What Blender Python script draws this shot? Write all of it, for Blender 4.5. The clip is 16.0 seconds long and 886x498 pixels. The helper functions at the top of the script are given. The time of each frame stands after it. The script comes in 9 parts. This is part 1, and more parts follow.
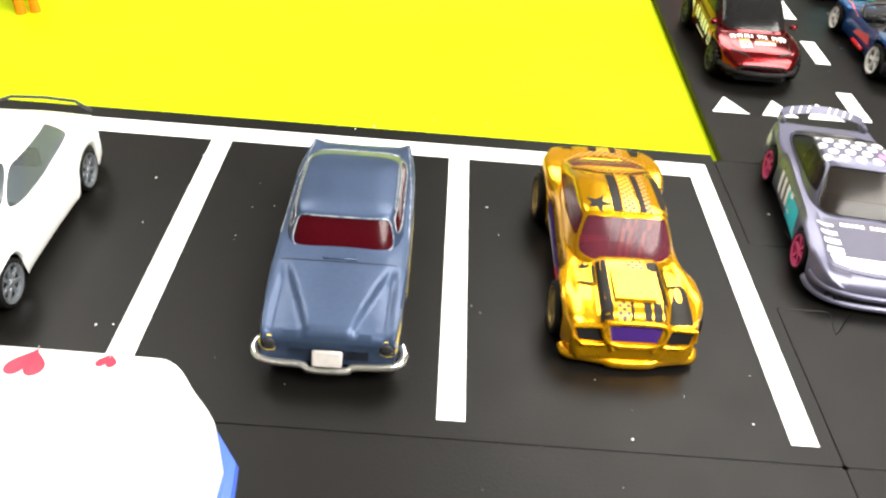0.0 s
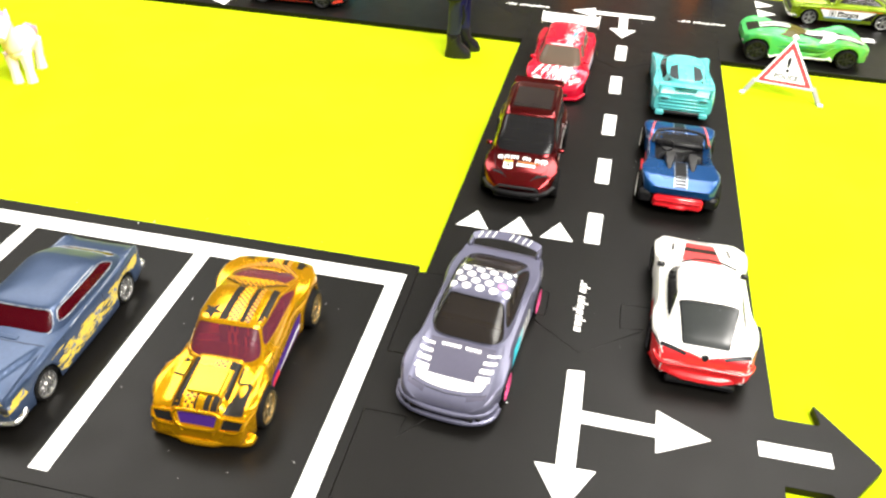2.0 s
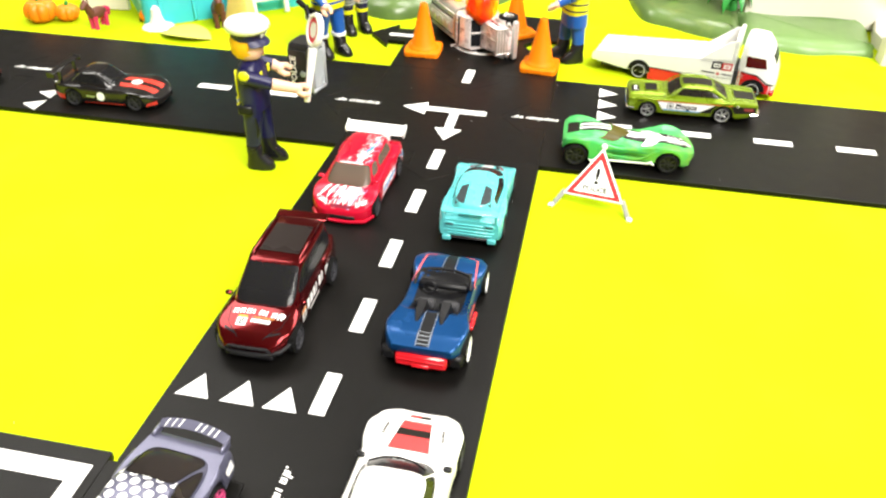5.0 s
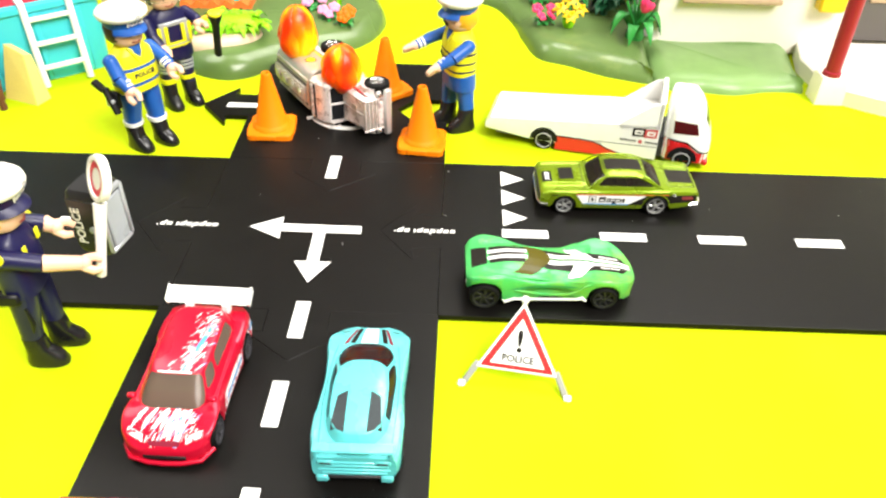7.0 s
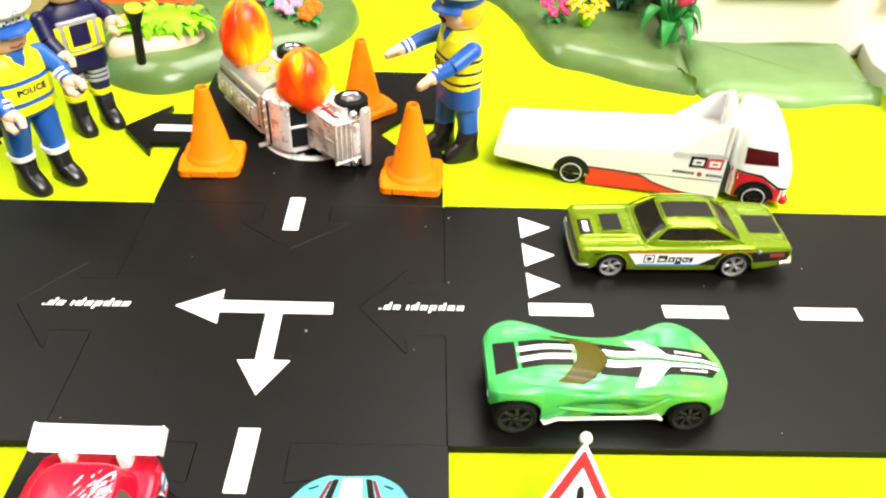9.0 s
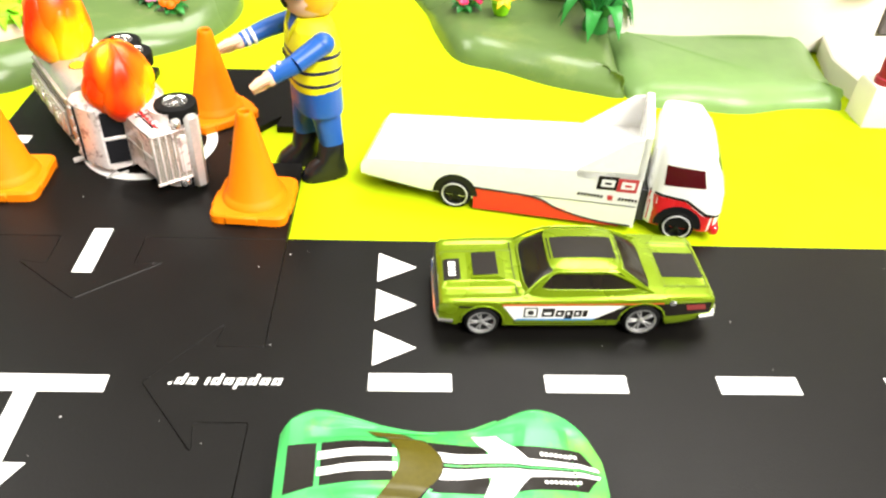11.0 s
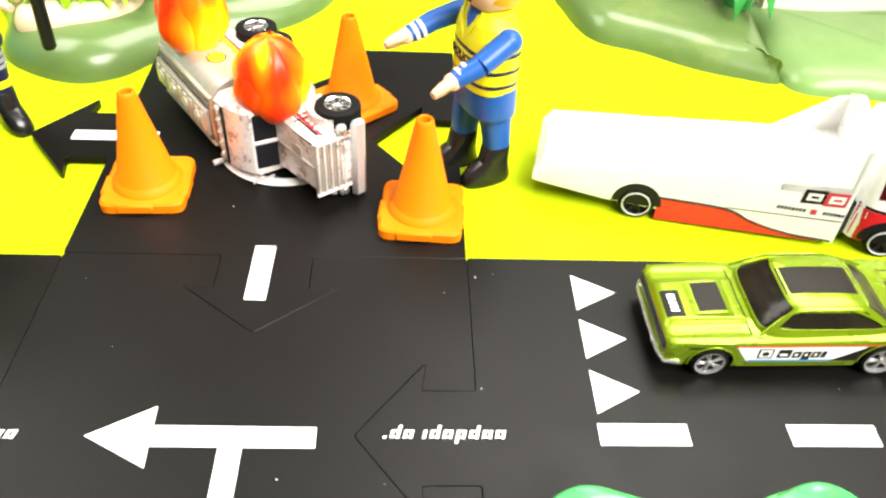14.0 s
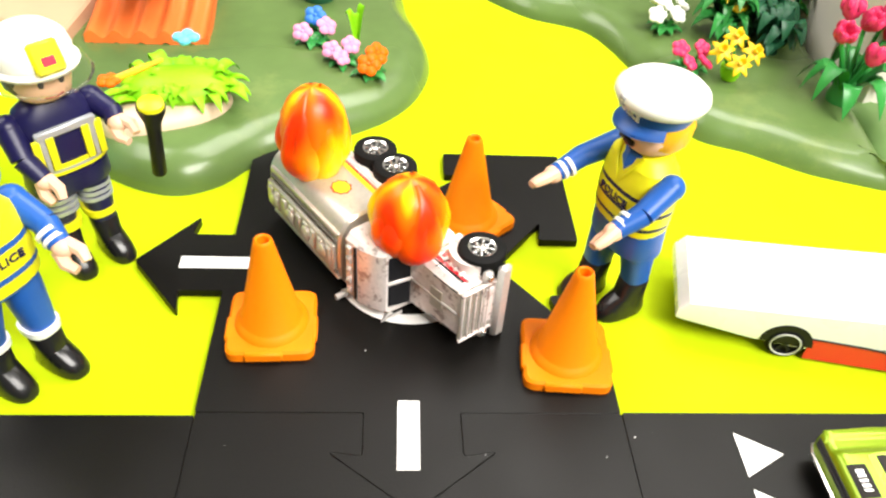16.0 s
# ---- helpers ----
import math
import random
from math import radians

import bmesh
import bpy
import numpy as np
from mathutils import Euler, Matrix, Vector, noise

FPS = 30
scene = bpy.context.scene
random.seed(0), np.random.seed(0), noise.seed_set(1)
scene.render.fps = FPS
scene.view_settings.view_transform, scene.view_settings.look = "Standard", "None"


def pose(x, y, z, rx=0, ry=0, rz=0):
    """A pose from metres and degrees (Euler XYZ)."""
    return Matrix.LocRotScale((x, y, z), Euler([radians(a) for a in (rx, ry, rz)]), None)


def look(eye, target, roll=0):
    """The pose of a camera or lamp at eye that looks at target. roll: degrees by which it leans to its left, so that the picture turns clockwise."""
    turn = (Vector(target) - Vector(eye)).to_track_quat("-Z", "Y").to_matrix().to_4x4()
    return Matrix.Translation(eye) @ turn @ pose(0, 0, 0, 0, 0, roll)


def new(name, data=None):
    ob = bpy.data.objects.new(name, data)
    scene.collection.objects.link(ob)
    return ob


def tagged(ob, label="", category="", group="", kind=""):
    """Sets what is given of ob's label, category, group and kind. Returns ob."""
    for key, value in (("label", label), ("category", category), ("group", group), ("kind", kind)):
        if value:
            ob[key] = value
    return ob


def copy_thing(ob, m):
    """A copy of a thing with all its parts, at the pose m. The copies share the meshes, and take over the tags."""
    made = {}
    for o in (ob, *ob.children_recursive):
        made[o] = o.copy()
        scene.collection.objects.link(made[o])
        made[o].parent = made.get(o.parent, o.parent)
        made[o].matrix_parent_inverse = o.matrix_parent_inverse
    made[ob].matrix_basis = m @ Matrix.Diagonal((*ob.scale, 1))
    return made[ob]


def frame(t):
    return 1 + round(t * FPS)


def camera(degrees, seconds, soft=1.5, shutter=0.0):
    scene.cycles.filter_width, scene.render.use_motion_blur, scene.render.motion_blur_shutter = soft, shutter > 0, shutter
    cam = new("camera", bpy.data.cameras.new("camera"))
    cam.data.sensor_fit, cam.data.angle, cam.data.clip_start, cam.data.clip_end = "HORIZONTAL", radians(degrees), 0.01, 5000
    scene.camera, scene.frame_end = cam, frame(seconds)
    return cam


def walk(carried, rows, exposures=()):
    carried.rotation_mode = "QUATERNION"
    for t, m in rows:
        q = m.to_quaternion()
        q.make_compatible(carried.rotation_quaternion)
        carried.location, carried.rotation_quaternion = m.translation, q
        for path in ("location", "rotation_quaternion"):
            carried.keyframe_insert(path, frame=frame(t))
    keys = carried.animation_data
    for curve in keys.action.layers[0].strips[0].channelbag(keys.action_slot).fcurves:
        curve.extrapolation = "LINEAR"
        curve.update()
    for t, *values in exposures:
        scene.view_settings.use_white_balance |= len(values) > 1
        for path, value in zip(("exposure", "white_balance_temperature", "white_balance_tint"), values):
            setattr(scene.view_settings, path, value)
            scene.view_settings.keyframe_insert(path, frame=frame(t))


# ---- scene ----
# ---- camera and its way (metres) ----
cam = camera(58.0, 16.0, soft=2.3)
PATH = [
    (0, (-0.13274, -0.26677, 0.12278), (-0.12710, -0.03294, -0.06508), 5.22),
    (0.5, (-0.10357, -0.28052, 0.13356), (-0.12420, -0.05029, -0.05767), 4.35),
    (1, (-0.05710, -0.29231, 0.15283), (-0.09319, -0.06145, -0.03532), 3.20),
    (1.5, (-0.01906, -0.28922, 0.16929), (-0.06203, -0.05609, -0.01456), 2.53),
    (2, (0.00011, -0.27321, 0.17298), (-0.04640, -0.03799, -0.00732), 2.09),
    (2.5, (0.01020, -0.25911, 0.17317), (-0.03818, -0.02221, -0.00442), 1.76),
    (3, (0.02021, -0.24376, 0.16613), (-0.02892, -0.00597, -0.01006), 1.54),
    (3.5, (0.02924, -0.22832, 0.17512), (-0.01931, 0.01018, -0.00027), 1.50),
    (4, (0.04653, -0.21830, 0.17718), (-0.00232, 0.02097, 0.00294), 1.39),
    (4.5, (0.07256, -0.21178, 0.18799), (0.02457, 0.02789, 0.01405), 1.28),
    (5, (0.08302, -0.20470, 0.20158), (0.03737, 0.03510, 0.02719), 1.04),
    (5.2, (0.08481, -0.19780, 0.21308), (0.04045, 0.04188, 0.03820), 0.92),
    (7.3, (0.06490, -0.05841, 0.20678), (0.06617, 0.17709, 0.02094), 1.58),
    (7.5, (0.06355, -0.05323, 0.19891), (0.06611, 0.18541, 0.01712), 1.60),
    (8, (0.05906, -0.02332, 0.17758), (0.06377, 0.21527, -0.00421), 1.78),
    (8.5, (0.05871, -0.00005, 0.17464), (0.06443, 0.23574, -0.01075), 2.00),
    (9, (0.05591, 0.02241, 0.16902), (0.06343, 0.25846, -0.01597), 2.21),
    (9.5, (0.05304, 0.05168, 0.16851), (0.06059, 0.28387, -0.02130), 2.19),
    (10, (0.06698, 0.06964, 0.15882), (0.08111, 0.30560, -0.02591), 3.00),
    (10.2, (0.08451, 0.07490, 0.15341), (0.09676, 0.31176, -0.03030), 2.77),
    (12.3, (0.10355, 0.08017, 0.12153), (0.11787, 0.30624, -0.07515), 3.37),
    (12.5, (0.10089, 0.08255, 0.11434), (0.11789, 0.30631, -0.08475), 3.82),
    (13, (0.10545, 0.08621, 0.11619), (0.12170, 0.30453, -0.08892), 3.86),
    (13.5, (0.07696, 0.09045, 0.13256), (0.09169, 0.30992, -0.07143), 3.50),
    (14, (0.04652, 0.10851, 0.14661), (0.06089, 0.32854, -0.05682), 3.48),
    (14.5, (0.02748, 0.12960, 0.15167), (0.04435, 0.34952, -0.05167), 3.91),
    (15, (0.02234, 0.13529, 0.16721), (0.03976, 0.35562, -0.03564), 3.97),
    (15.5, (0.01518, 0.14028, 0.17076), (0.03652, 0.36387, -0.02812), 4.67),
    (16, (0.00327, 0.14414, 0.16295), (0.02445, 0.36591, -0.03797), 4.68),
]
walk(cam, [(t, look(eye, target, roll)) for t, eye, target, roll in PATH],
     exposures=((0, 0.18), (0.5, 0.22), (1.2, 0.22), (2, 0.12), (3, 0.05), (4, 0.0), (9, 0.0), (10, 0.1), (12.3, 0.18), (13.5, 0.3), (14.5, 0.22), (15.5, -0.04), (16, -0.06)))

# ---- world, lamps, exposure ----
world = bpy.data.worlds.new("room_air")
world.use_nodes = True
world.node_tree.nodes["Background"].inputs[0].default_value = (1.0, 0.97, 0.93, 1)
world.node_tree.nodes["Background"].inputs[1].default_value = 0.4
scene.world = world
scene.view_settings.exposure = 0.0


def lamp(x, y, z, wide, deep, watts, target, colour=(1.0, 0.96, 0.9)):
    data = bpy.data.lights.new("ceiling_lamp", "AREA")
    data.shape, data.size, data.size_y, data.energy, data.color = "RECTANGLE", wide, deep, watts, colour
    ob = new("ceiling_lamp", data)
    ob.matrix_world = look((x, y, z), target)
    return ob


lamp(0.90, -0.72, 1.50, 1.3, 0.8, 102, (0.05, 0.1, 0))
lamp(-1.15, 0.78, 1.65, 1.3, 0.8, 33, (0.0, 0.15, 0))
lamp(0.55, 1.00, 1.60, 1.2, 0.8, 43, (0.1, 0.3, 0))

from mathutils.bvhtree import BVHTree
from mathutils.geometry import tessellate_polygon

MM = 0.001
GROUND = -2.6          # the mat lies this far (mm) under the top of the road pieces


# ---- materials ----
def mat(name, base, rough=0.45, metal=0.0, coat=0.0, vary=0.06, grain=900.0, bump=0.0, spot=0.0, spot_colour=None, spot_scale=120.0, flake=0.0, spec=0.35, dull=0.2, edge=0.06):
    """A plain painted, moulded or metal surface: colour drift at a large and a small scale, relief, and spots of a
    second colour (wear, and the mint car's sheen).
    """
    m = bpy.data.materials.new(name)
    m.use_nodes = True
    nt = m.node_tree
    b = nt.nodes["Principled BSDF"]
    tc = nt.nodes.new("ShaderNodeTexCoord")
    n1 = nt.nodes.new("ShaderNodeTexNoise")
    n1.inputs["Scale"].default_value, n1.inputs["Detail"].default_value = grain, 4
    n2 = nt.nodes.new("ShaderNodeTexNoise")
    n2.inputs["Scale"].default_value, n2.inputs["Detail"].default_value = grain * 0.06, 3
    add = nt.nodes.new("ShaderNodeMath")
    add.operation = "ADD"
    for n in (n1, n2):
        nt.links.new(tc.outputs["Object"], n.inputs["Vector"])
    nt.links.new(n1.outputs["Fac"], add.inputs[0])
    nt.links.new(n2.outputs["Fac"], add.inputs[1])
    ramp = nt.nodes.new("ShaderNodeMapRange")
    ramp.inputs["From Min"].default_value, ramp.inputs["From Max"].default_value = 0.6, 1.4
    ramp.inputs["To Min"].default_value, ramp.inputs["To Max"].default_value = 1 - vary, 1 + vary
    nt.links.new(add.outputs[0], ramp.inputs["Value"])
    hsv = nt.nodes.new("ShaderNodeHueSaturation")
    hsv.inputs["Color"].default_value = (*base, 1)
    nt.links.new(ramp.outputs["Result"], hsv.inputs["Value"])
    out = hsv.outputs["Color"]
    if spot:
        n3 = nt.nodes.new("ShaderNodeTexNoise")
        n3.inputs["Scale"].default_value, n3.inputs["Detail"].default_value, n3.inputs["Roughness"].default_value = spot_scale, 8, 0.7
        nt.links.new(tc.outputs["Object"], n3.inputs["Vector"])
        cut = nt.nodes.new("ShaderNodeMapRange")
        cut.inputs["From Min"].default_value, cut.inputs["From Max"].default_value = 1 - spot, 1 - spot + edge
        nt.links.new(n3.outputs["Fac"], cut.inputs["Value"])
        mix = nt.nodes.new("ShaderNodeMix")
        mix.data_type = "RGBA"
        nt.links.new(cut.outputs["Result"], mix.inputs["Factor"])
        nt.links.new(out, mix.inputs[6])
        mix.inputs[7].default_value = (*(spot_colour or base), 1)
        out = mix.outputs[2]
    nt.links.new(out, b.inputs["Base Color"])
    rr = nt.nodes.new("ShaderNodeMapRange")
    rr.inputs["From Min"].default_value, rr.inputs["From Max"].default_value = 0.3, 0.7
    rr.inputs["To Min"].default_value, rr.inputs["To Max"].default_value = max(0.03, rough * (1 - dull)), min(1, rough * (1 + dull))
    nt.links.new(n2.outputs["Fac"], rr.inputs["Value"])
    nt.links.new(rr.outputs["Result"], b.inputs["Roughness"])
    b.inputs["Metallic"].default_value = metal
    b.inputs["Specular IOR Level"].default_value = spec
    b.inputs["Coat Weight"].default_value = coat
    b.inputs["Coat Roughness"].default_value = 0.06
    if bump or flake:
        bn = nt.nodes.new("ShaderNodeBump")
        bn.inputs["Strength"].default_value = bump or flake
        bn.inputs["Distance"].default_value = 0.0002
        nt.links.new(n1.outputs["Fac"], bn.inputs["Height"])
        nt.links.new(bn.outputs["Normal"], b.inputs["Normal"])
    return m


def glass(name, tint, clear=0.85):
    """Thin tinted clear plastic: what passes through takes its tint, the rest mirrors."""
    m = bpy.data.materials.new(name)
    m.use_nodes = True
    nt = m.node_tree
    nt.nodes.remove(nt.nodes["Principled BSDF"])
    tr = nt.nodes.new("ShaderNodeBsdfTransparent")
    tr.inputs["Color"].default_value = (*tint, 1)
    df = nt.nodes.new("ShaderNodeBsdfDiffuse")
    df.inputs["Color"].default_value = (*[c * 0.5 for c in tint], 1)
    gl = nt.nodes.new("ShaderNodeBsdfGlossy")
    gl.inputs["Roughness"].default_value = 0.16
    body = nt.nodes.new("ShaderNodeMixShader")
    body.inputs[0].default_value = clear
    nt.links.new(df.outputs[0], body.inputs[1])
    nt.links.new(tr.outputs[0], body.inputs[2])
    fr = nt.nodes.new("ShaderNodeFresnel")
    fr.inputs["IOR"].default_value = 1.28
    top = nt.nodes.new("ShaderNodeMixShader")
    nt.links.new(fr.outputs[0], top.inputs[0])
    nt.links.new(body.outputs[0], top.inputs[1])
    nt.links.new(gl.outputs[0], top.inputs[2])
    nt.links.new(top.outputs[0], nt.nodes["Material Output"].inputs["Surface"])
    return m


LIME = mat("lime_mat", (0.40, 0.52, 0.004), 0.75, vary=0.05, grain=300, bump=0.08, spec=0.05)
RUBBER = mat("black_rubber", (0.0038, 0.0035, 0.0031), 0.40, vary=0.14, dull=0.07, grain=1500, bump=0.2, spot=0.34, spot_colour=(0.007, 0.0064, 0.0056), spot_scale=420, spec=0.15)
ROADWHITE = mat("white_road_print", (0.82, 0.82, 0.80), 0.55, vary=0.04, grain=800)
WHITE = mat("white_paint", (0.82, 0.82, 0.80), 0.3, coat=0.4, vary=0.03)
BLACK = mat("black_plastic", (0.008, 0.008, 0.009), 0.42, vary=0.2, spec=0.2)
GLOSSBLACK = mat("gloss_black", (0.01, 0.01, 0.012), 0.3, coat=0.0, vary=0.2, spec=0.22)
TYRE = mat("tyre_rubber", (0.006, 0.006, 0.006), 0.65, vary=0.2, grain=2500, bump=0.3, spec=0.1)
CHROME = mat("chrome", (0.74, 0.74, 0.73), 0.2, 0.92, vary=0.08)
STEEL = mat("silver_plate", (0.56, 0.53, 0.51), 0.32, 0.35, vary=0.15, spot=0.36, spot_colour=(0.4, 0.33, 0.24), spot_scale=300)
DARKRIM = mat("dark_rim", (0.035, 0.035, 0.04), 0.4, 0.2, spec=0.25)
GREYRIM = mat("grey_rim", (0.35, 0.38, 0.42), 0.3, 0.8)
RED = mat("red_paint", (0.62, 0.012, 0.02), 0.3, coat=0.5)
CHASSIS = mat("dark_chassis", (0.02, 0.02, 0.022), 0.5, vary=0.2)
INTERIOR = mat("dark_interior", (0.03, 0.03, 0.033), 0.6, vary=0.2)
SMOKE = glass("smoked_window", (0.12, 0.12, 0.13))


# ---- mesh helpers (all lengths in mm) ----
class B:
    """Collects the faces of one part, then becomes one mesh object."""

    def __init__(s):
        s.v, s.f, s.m, s.mats = [], [], [], []

    def add(s, verts, faces, m, M=None):
        if m not in s.mats:
            s.mats.append(m)
        k, base = s.mats.index(m), len(s.v)
        for p in verts:
            p = Vector(p)
            s.v.append(tuple(M @ p) if M is not None else tuple(p))
        for f in faces:
            s.f.append([base + i for i in f])
            s.m.append(k)
        return s

    def box(s, c, size, m, ch=0.3, M=None):
        """A box with chamfered edges."""
        h = [v / 2 for v in size]
        ch = min(ch, min(h) * 0.9)
        V, ids = [], {}
        for sx in (-1, 1):
            for sy in (-1, 1):
                for sz in (-1, 1):
                    for a in range(3):
                        d = [h[i] - (0 if i == a else ch) for i in range(3)]
                        ids[sx, sy, sz, a] = len(V)
                        V.append((c[0] + sx * d[0], c[1] + sy * d[1], c[2] + sz * d[2]))
        F = []
        q = [(-1, -1), (1, -1), (1, 1), (-1, 1)]
        for a in range(3):
            for sg in (-1, 1):
                f = []
                for u, w in q:
                    sgn = [0, 0, 0]
                    sgn[a], sgn[(a + 1) % 3], sgn[(a + 2) % 3] = sg, u, w
                    f.append(ids[(*sgn, a)])
                F.append(f if sg > 0 else f[::-1])
        for a in range(3):
            b1, b2 = (a + 1) % 3, (a + 2) % 3
            for u in (-1, 1):
                for w in (-1, 1):
                    f = []
                    for e, face in ((-1, b1), (1, b1), (1, b2), (-1, b2)):
                        sgn = [0, 0, 0]
                        sgn[a], sgn[b1], sgn[b2] = e, u, w
                        f.append(ids[(*sgn, face)])
                    F.append(f)
        for sx in (-1, 1):
            for sy in (-1, 1):
                for sz in (-1, 1):
                    F.append([ids[sx, sy, sz, a] for a in range(3)])
        return s.add(V, F, m, M)

    def loft(s, rings, m, caps=(True, True), M=None, closed=True):
        n = len(rings[0])
        V = [p for r in rings for p in r]
        F = []
        for k in range(len(rings) - 1):
            for i in range(n if closed else n - 1):
                j = (i + 1) % n
                F.append([k * n + i, k * n + j, (k + 1) * n + j, (k + 1) * n + i])
        if caps[0]:
            F.append(list(range(n))[::-1])
        if caps[1]:
            F.append([(len(rings) - 1) * n + i for i in range(n)])
        return s.add(V, F, m, M)

    def lathe(s, prof, m, M=None, seg=24, caps=(True, True)):
        """A profile of (radius, z) turned about z."""
        return s.loft([[(r * math.cos(2 * math.pi * i / seg), r * math.sin(2 * math.pi * i / seg), z) for i in range(seg)] for r, z in prof], m, caps, M)

    def ball(s, c, r, m, M=None, seg=16, rings=9):
        r = (r, r, r) if not hasattr(r, "__len__") else r
        R = []
        for k in range(rings):
            a = -math.pi / 2 + math.pi * (k + 0.15) / (rings - 0.7)
            R.append([(c[0] + r[0] * math.cos(a) * math.cos(2 * math.pi * i / seg), c[1] + r[1] * math.cos(a) * math.sin(2 * math.pi * i / seg), c[2] + r[2] * math.sin(a)) for i in range(seg)])
        return s.loft(R, m, (True, True), M)

    def tube(s, pts, rad, m, M=None, seg=8):
        """A round rod along points; rad is one radius or one for each point."""
        pts = [Vector(p) for p in pts]
        rad = rad if hasattr(rad, "__len__") else [rad] * len(pts)
        R = []
        side = None
        for i, p in enumerate(pts):
            d = (pts[min(i + 1, len(pts) - 1)] - pts[max(i - 1, 0)]).normalized()
            if side is None:
                side = d.orthogonal().normalized()
            side = (side - d * side.dot(d)).normalized()
            up = d.cross(side)
            R.append([p + (side * math.cos(2 * math.pi * k / seg) + up * math.sin(2 * math.pi * k / seg)) * rad[i] for k in range(seg)])
        return s.loft(R, m, (True, True), M)

    def grid(s, P, m, M=None):
        a, b = len(P), len(P[0])
        return s.add([p for r in P for p in r], [[i * b + j, (i + 1) * b + j, (i + 1) * b + j + 1, i * b + j + 1] for i in range(a - 1) for j in range(b - 1)], m, M)

    def prism(s, poly, z0, z1, m, ch=0.0, M=None):
        """An upright slab on a plan outline, its top edge chamfered by ch."""
        R = [[(x, y, z0) for x, y in poly]]
        if ch:
            R.append([(x, y, z1 - ch) for x, y in poly])
            R.append([(x, y, z1) for x, y in inset(poly, ch)])
        else:
            R.append([(x, y, z1) for x, y in poly])
        s.loft(R, m, (False, False), M)
        for k, z in ((0, z0), (-1, z1)):
            flat = [Vector((p[0], p[1], 0)) for p in R[k]]
            s.add([(p.x, p.y, z) for p in flat], [list(t) for t in tessellate_polygon([flat])], m, M)
        return s

    def text(s, words, size, m, M, thick=0.1, heavy=0.012):
        """Letters in the built-in font, about their own middle, in the plane of M."""
        cu = bpy.data.curves.new("letters", "FONT")
        cu.body, cu.size, cu.align_x, cu.align_y, cu.extrude, cu.resolution_u, cu.offset = words, size, "CENTER", "CENTER", thick / 2, 2, size * heavy
        ob = new("letters", cu)
        dg = bpy.context.evaluated_depsgraph_get()
        me = bpy.data.meshes.new_from_object(ob.evaluated_get(dg))
        s.add([v.co for v in me.vertices], [list(p.vertices) for p in me.polygons], m, M)
        bpy.data.objects.remove(ob)
        bpy.data.curves.remove(cu)
        bpy.data.meshes.remove(me)
        return s

    def mesh(s, name, angle=38):
        me = bpy.data.meshes.new(name)
        me.from_pydata([(x * MM, y * MM, z * MM) for x, y, z in s.v], [], s.f)
        me.polygons.foreach_set("material_index", s.m)
        for m in s.mats:
            me.materials.append(m)
        bm = bmesh.new()
        bm.from_mesh(me)
        bmesh.ops.remove_doubles(bm, verts=bm.verts, dist=1e-6)
        bmesh.ops.recalc_face_normals(bm, faces=bm.faces)
        bm.to_mesh(me)
        bm.free()
        me.shade_smooth()
        me.set_sharp_from_angle(angle=radians(angle))
        return me


def inset(poly, d):
    """The outline drawn in by d (outlines run counter-clockwise)."""
    out, n = [], len(poly)
    for i in range(n):
        p, a, b = (Vector(poly[k % n]) for k in (i, i - 1, i + 1))
        e1, e2 = (p - a).normalized(), (b - p).normalized()
        n1, n2 = Vector((-e1.y, e1.x)), Vector((-e2.y, e2.x))
        k = n1 + n2
        k = k / max(0.35, k.length_squared) * 2
        out.append(tuple(p + k * d))
    return out


def fillet(poly, r, steps=4):
    """Rounds the corners of an outline; r is one radius, or one for each corner."""
    out, n = [], len(poly)
    for i in range(n):
        p, a, b = (Vector(poly[k % n]) for k in (i, i - 1, i + 1))
        q = min(r[i] if hasattr(r, "__len__") else r, (a - p).length * 0.45, (b - p).length * 0.45)
        if q <= 0.01:
            out.append(tuple(p))
            continue
        s, e = p + (a - p).normalized() * q, p + (b - p).normalized() * q
        for k in range(steps + 1):
            t = k / steps
            out.append(tuple(s * (1 - t) ** 2 + p * 2 * t * (1 - t) + e * t * t))
    return out


def smooth_loop(pts, per=6):
    """A closed smooth curve through points."""
    out, n = [], len(pts)
    for i in range(n):
        p0, p1, p2, p3 = (Vector(pts[k % n]) for k in (i - 1, i, i + 1, i + 2))
        for k in range(per):
            t = k / per
            out.append(tuple(0.5 * (2 * p1 + (p2 - p0) * t + (2 * p0 - 5 * p1 + 4 * p2 - p3) * t * t + (3 * p1 - p0 - 3 * p2 + p3) * t ** 3)))
    return out


def curve(*pts):
    """A smooth function through (u, value) points that does not overshoot."""
    x, y = np.array([p[0] for p in pts], float), np.array([p[1] for p in pts], float)
    o = np.argsort(x)
    x, y = x[o], y[o]
    h, d = np.diff(x), np.diff(y) / np.diff(x)
    m = np.r_[d[0], [0 if a * b <= 0 else 2 * a * b / (a + b) for a, b in zip(d[:-1], d[1:])], d[-1]]

    def f(u):
        u = min(max(u, x[0]), x[-1])
        i = min(max(int(np.searchsorted(x, u)) - 1, 0), len(h) - 1)
        t = (u - x[i]) / h[i]
        return float(y[i] * (1 + 2 * t) * (1 - t) ** 2 + h[i] * m[i] * t * (1 - t) ** 2 + y[i + 1] * t * t * (3 - 2 * t) + h[i] * m[i + 1] * t * t * (t - 1))

    return f


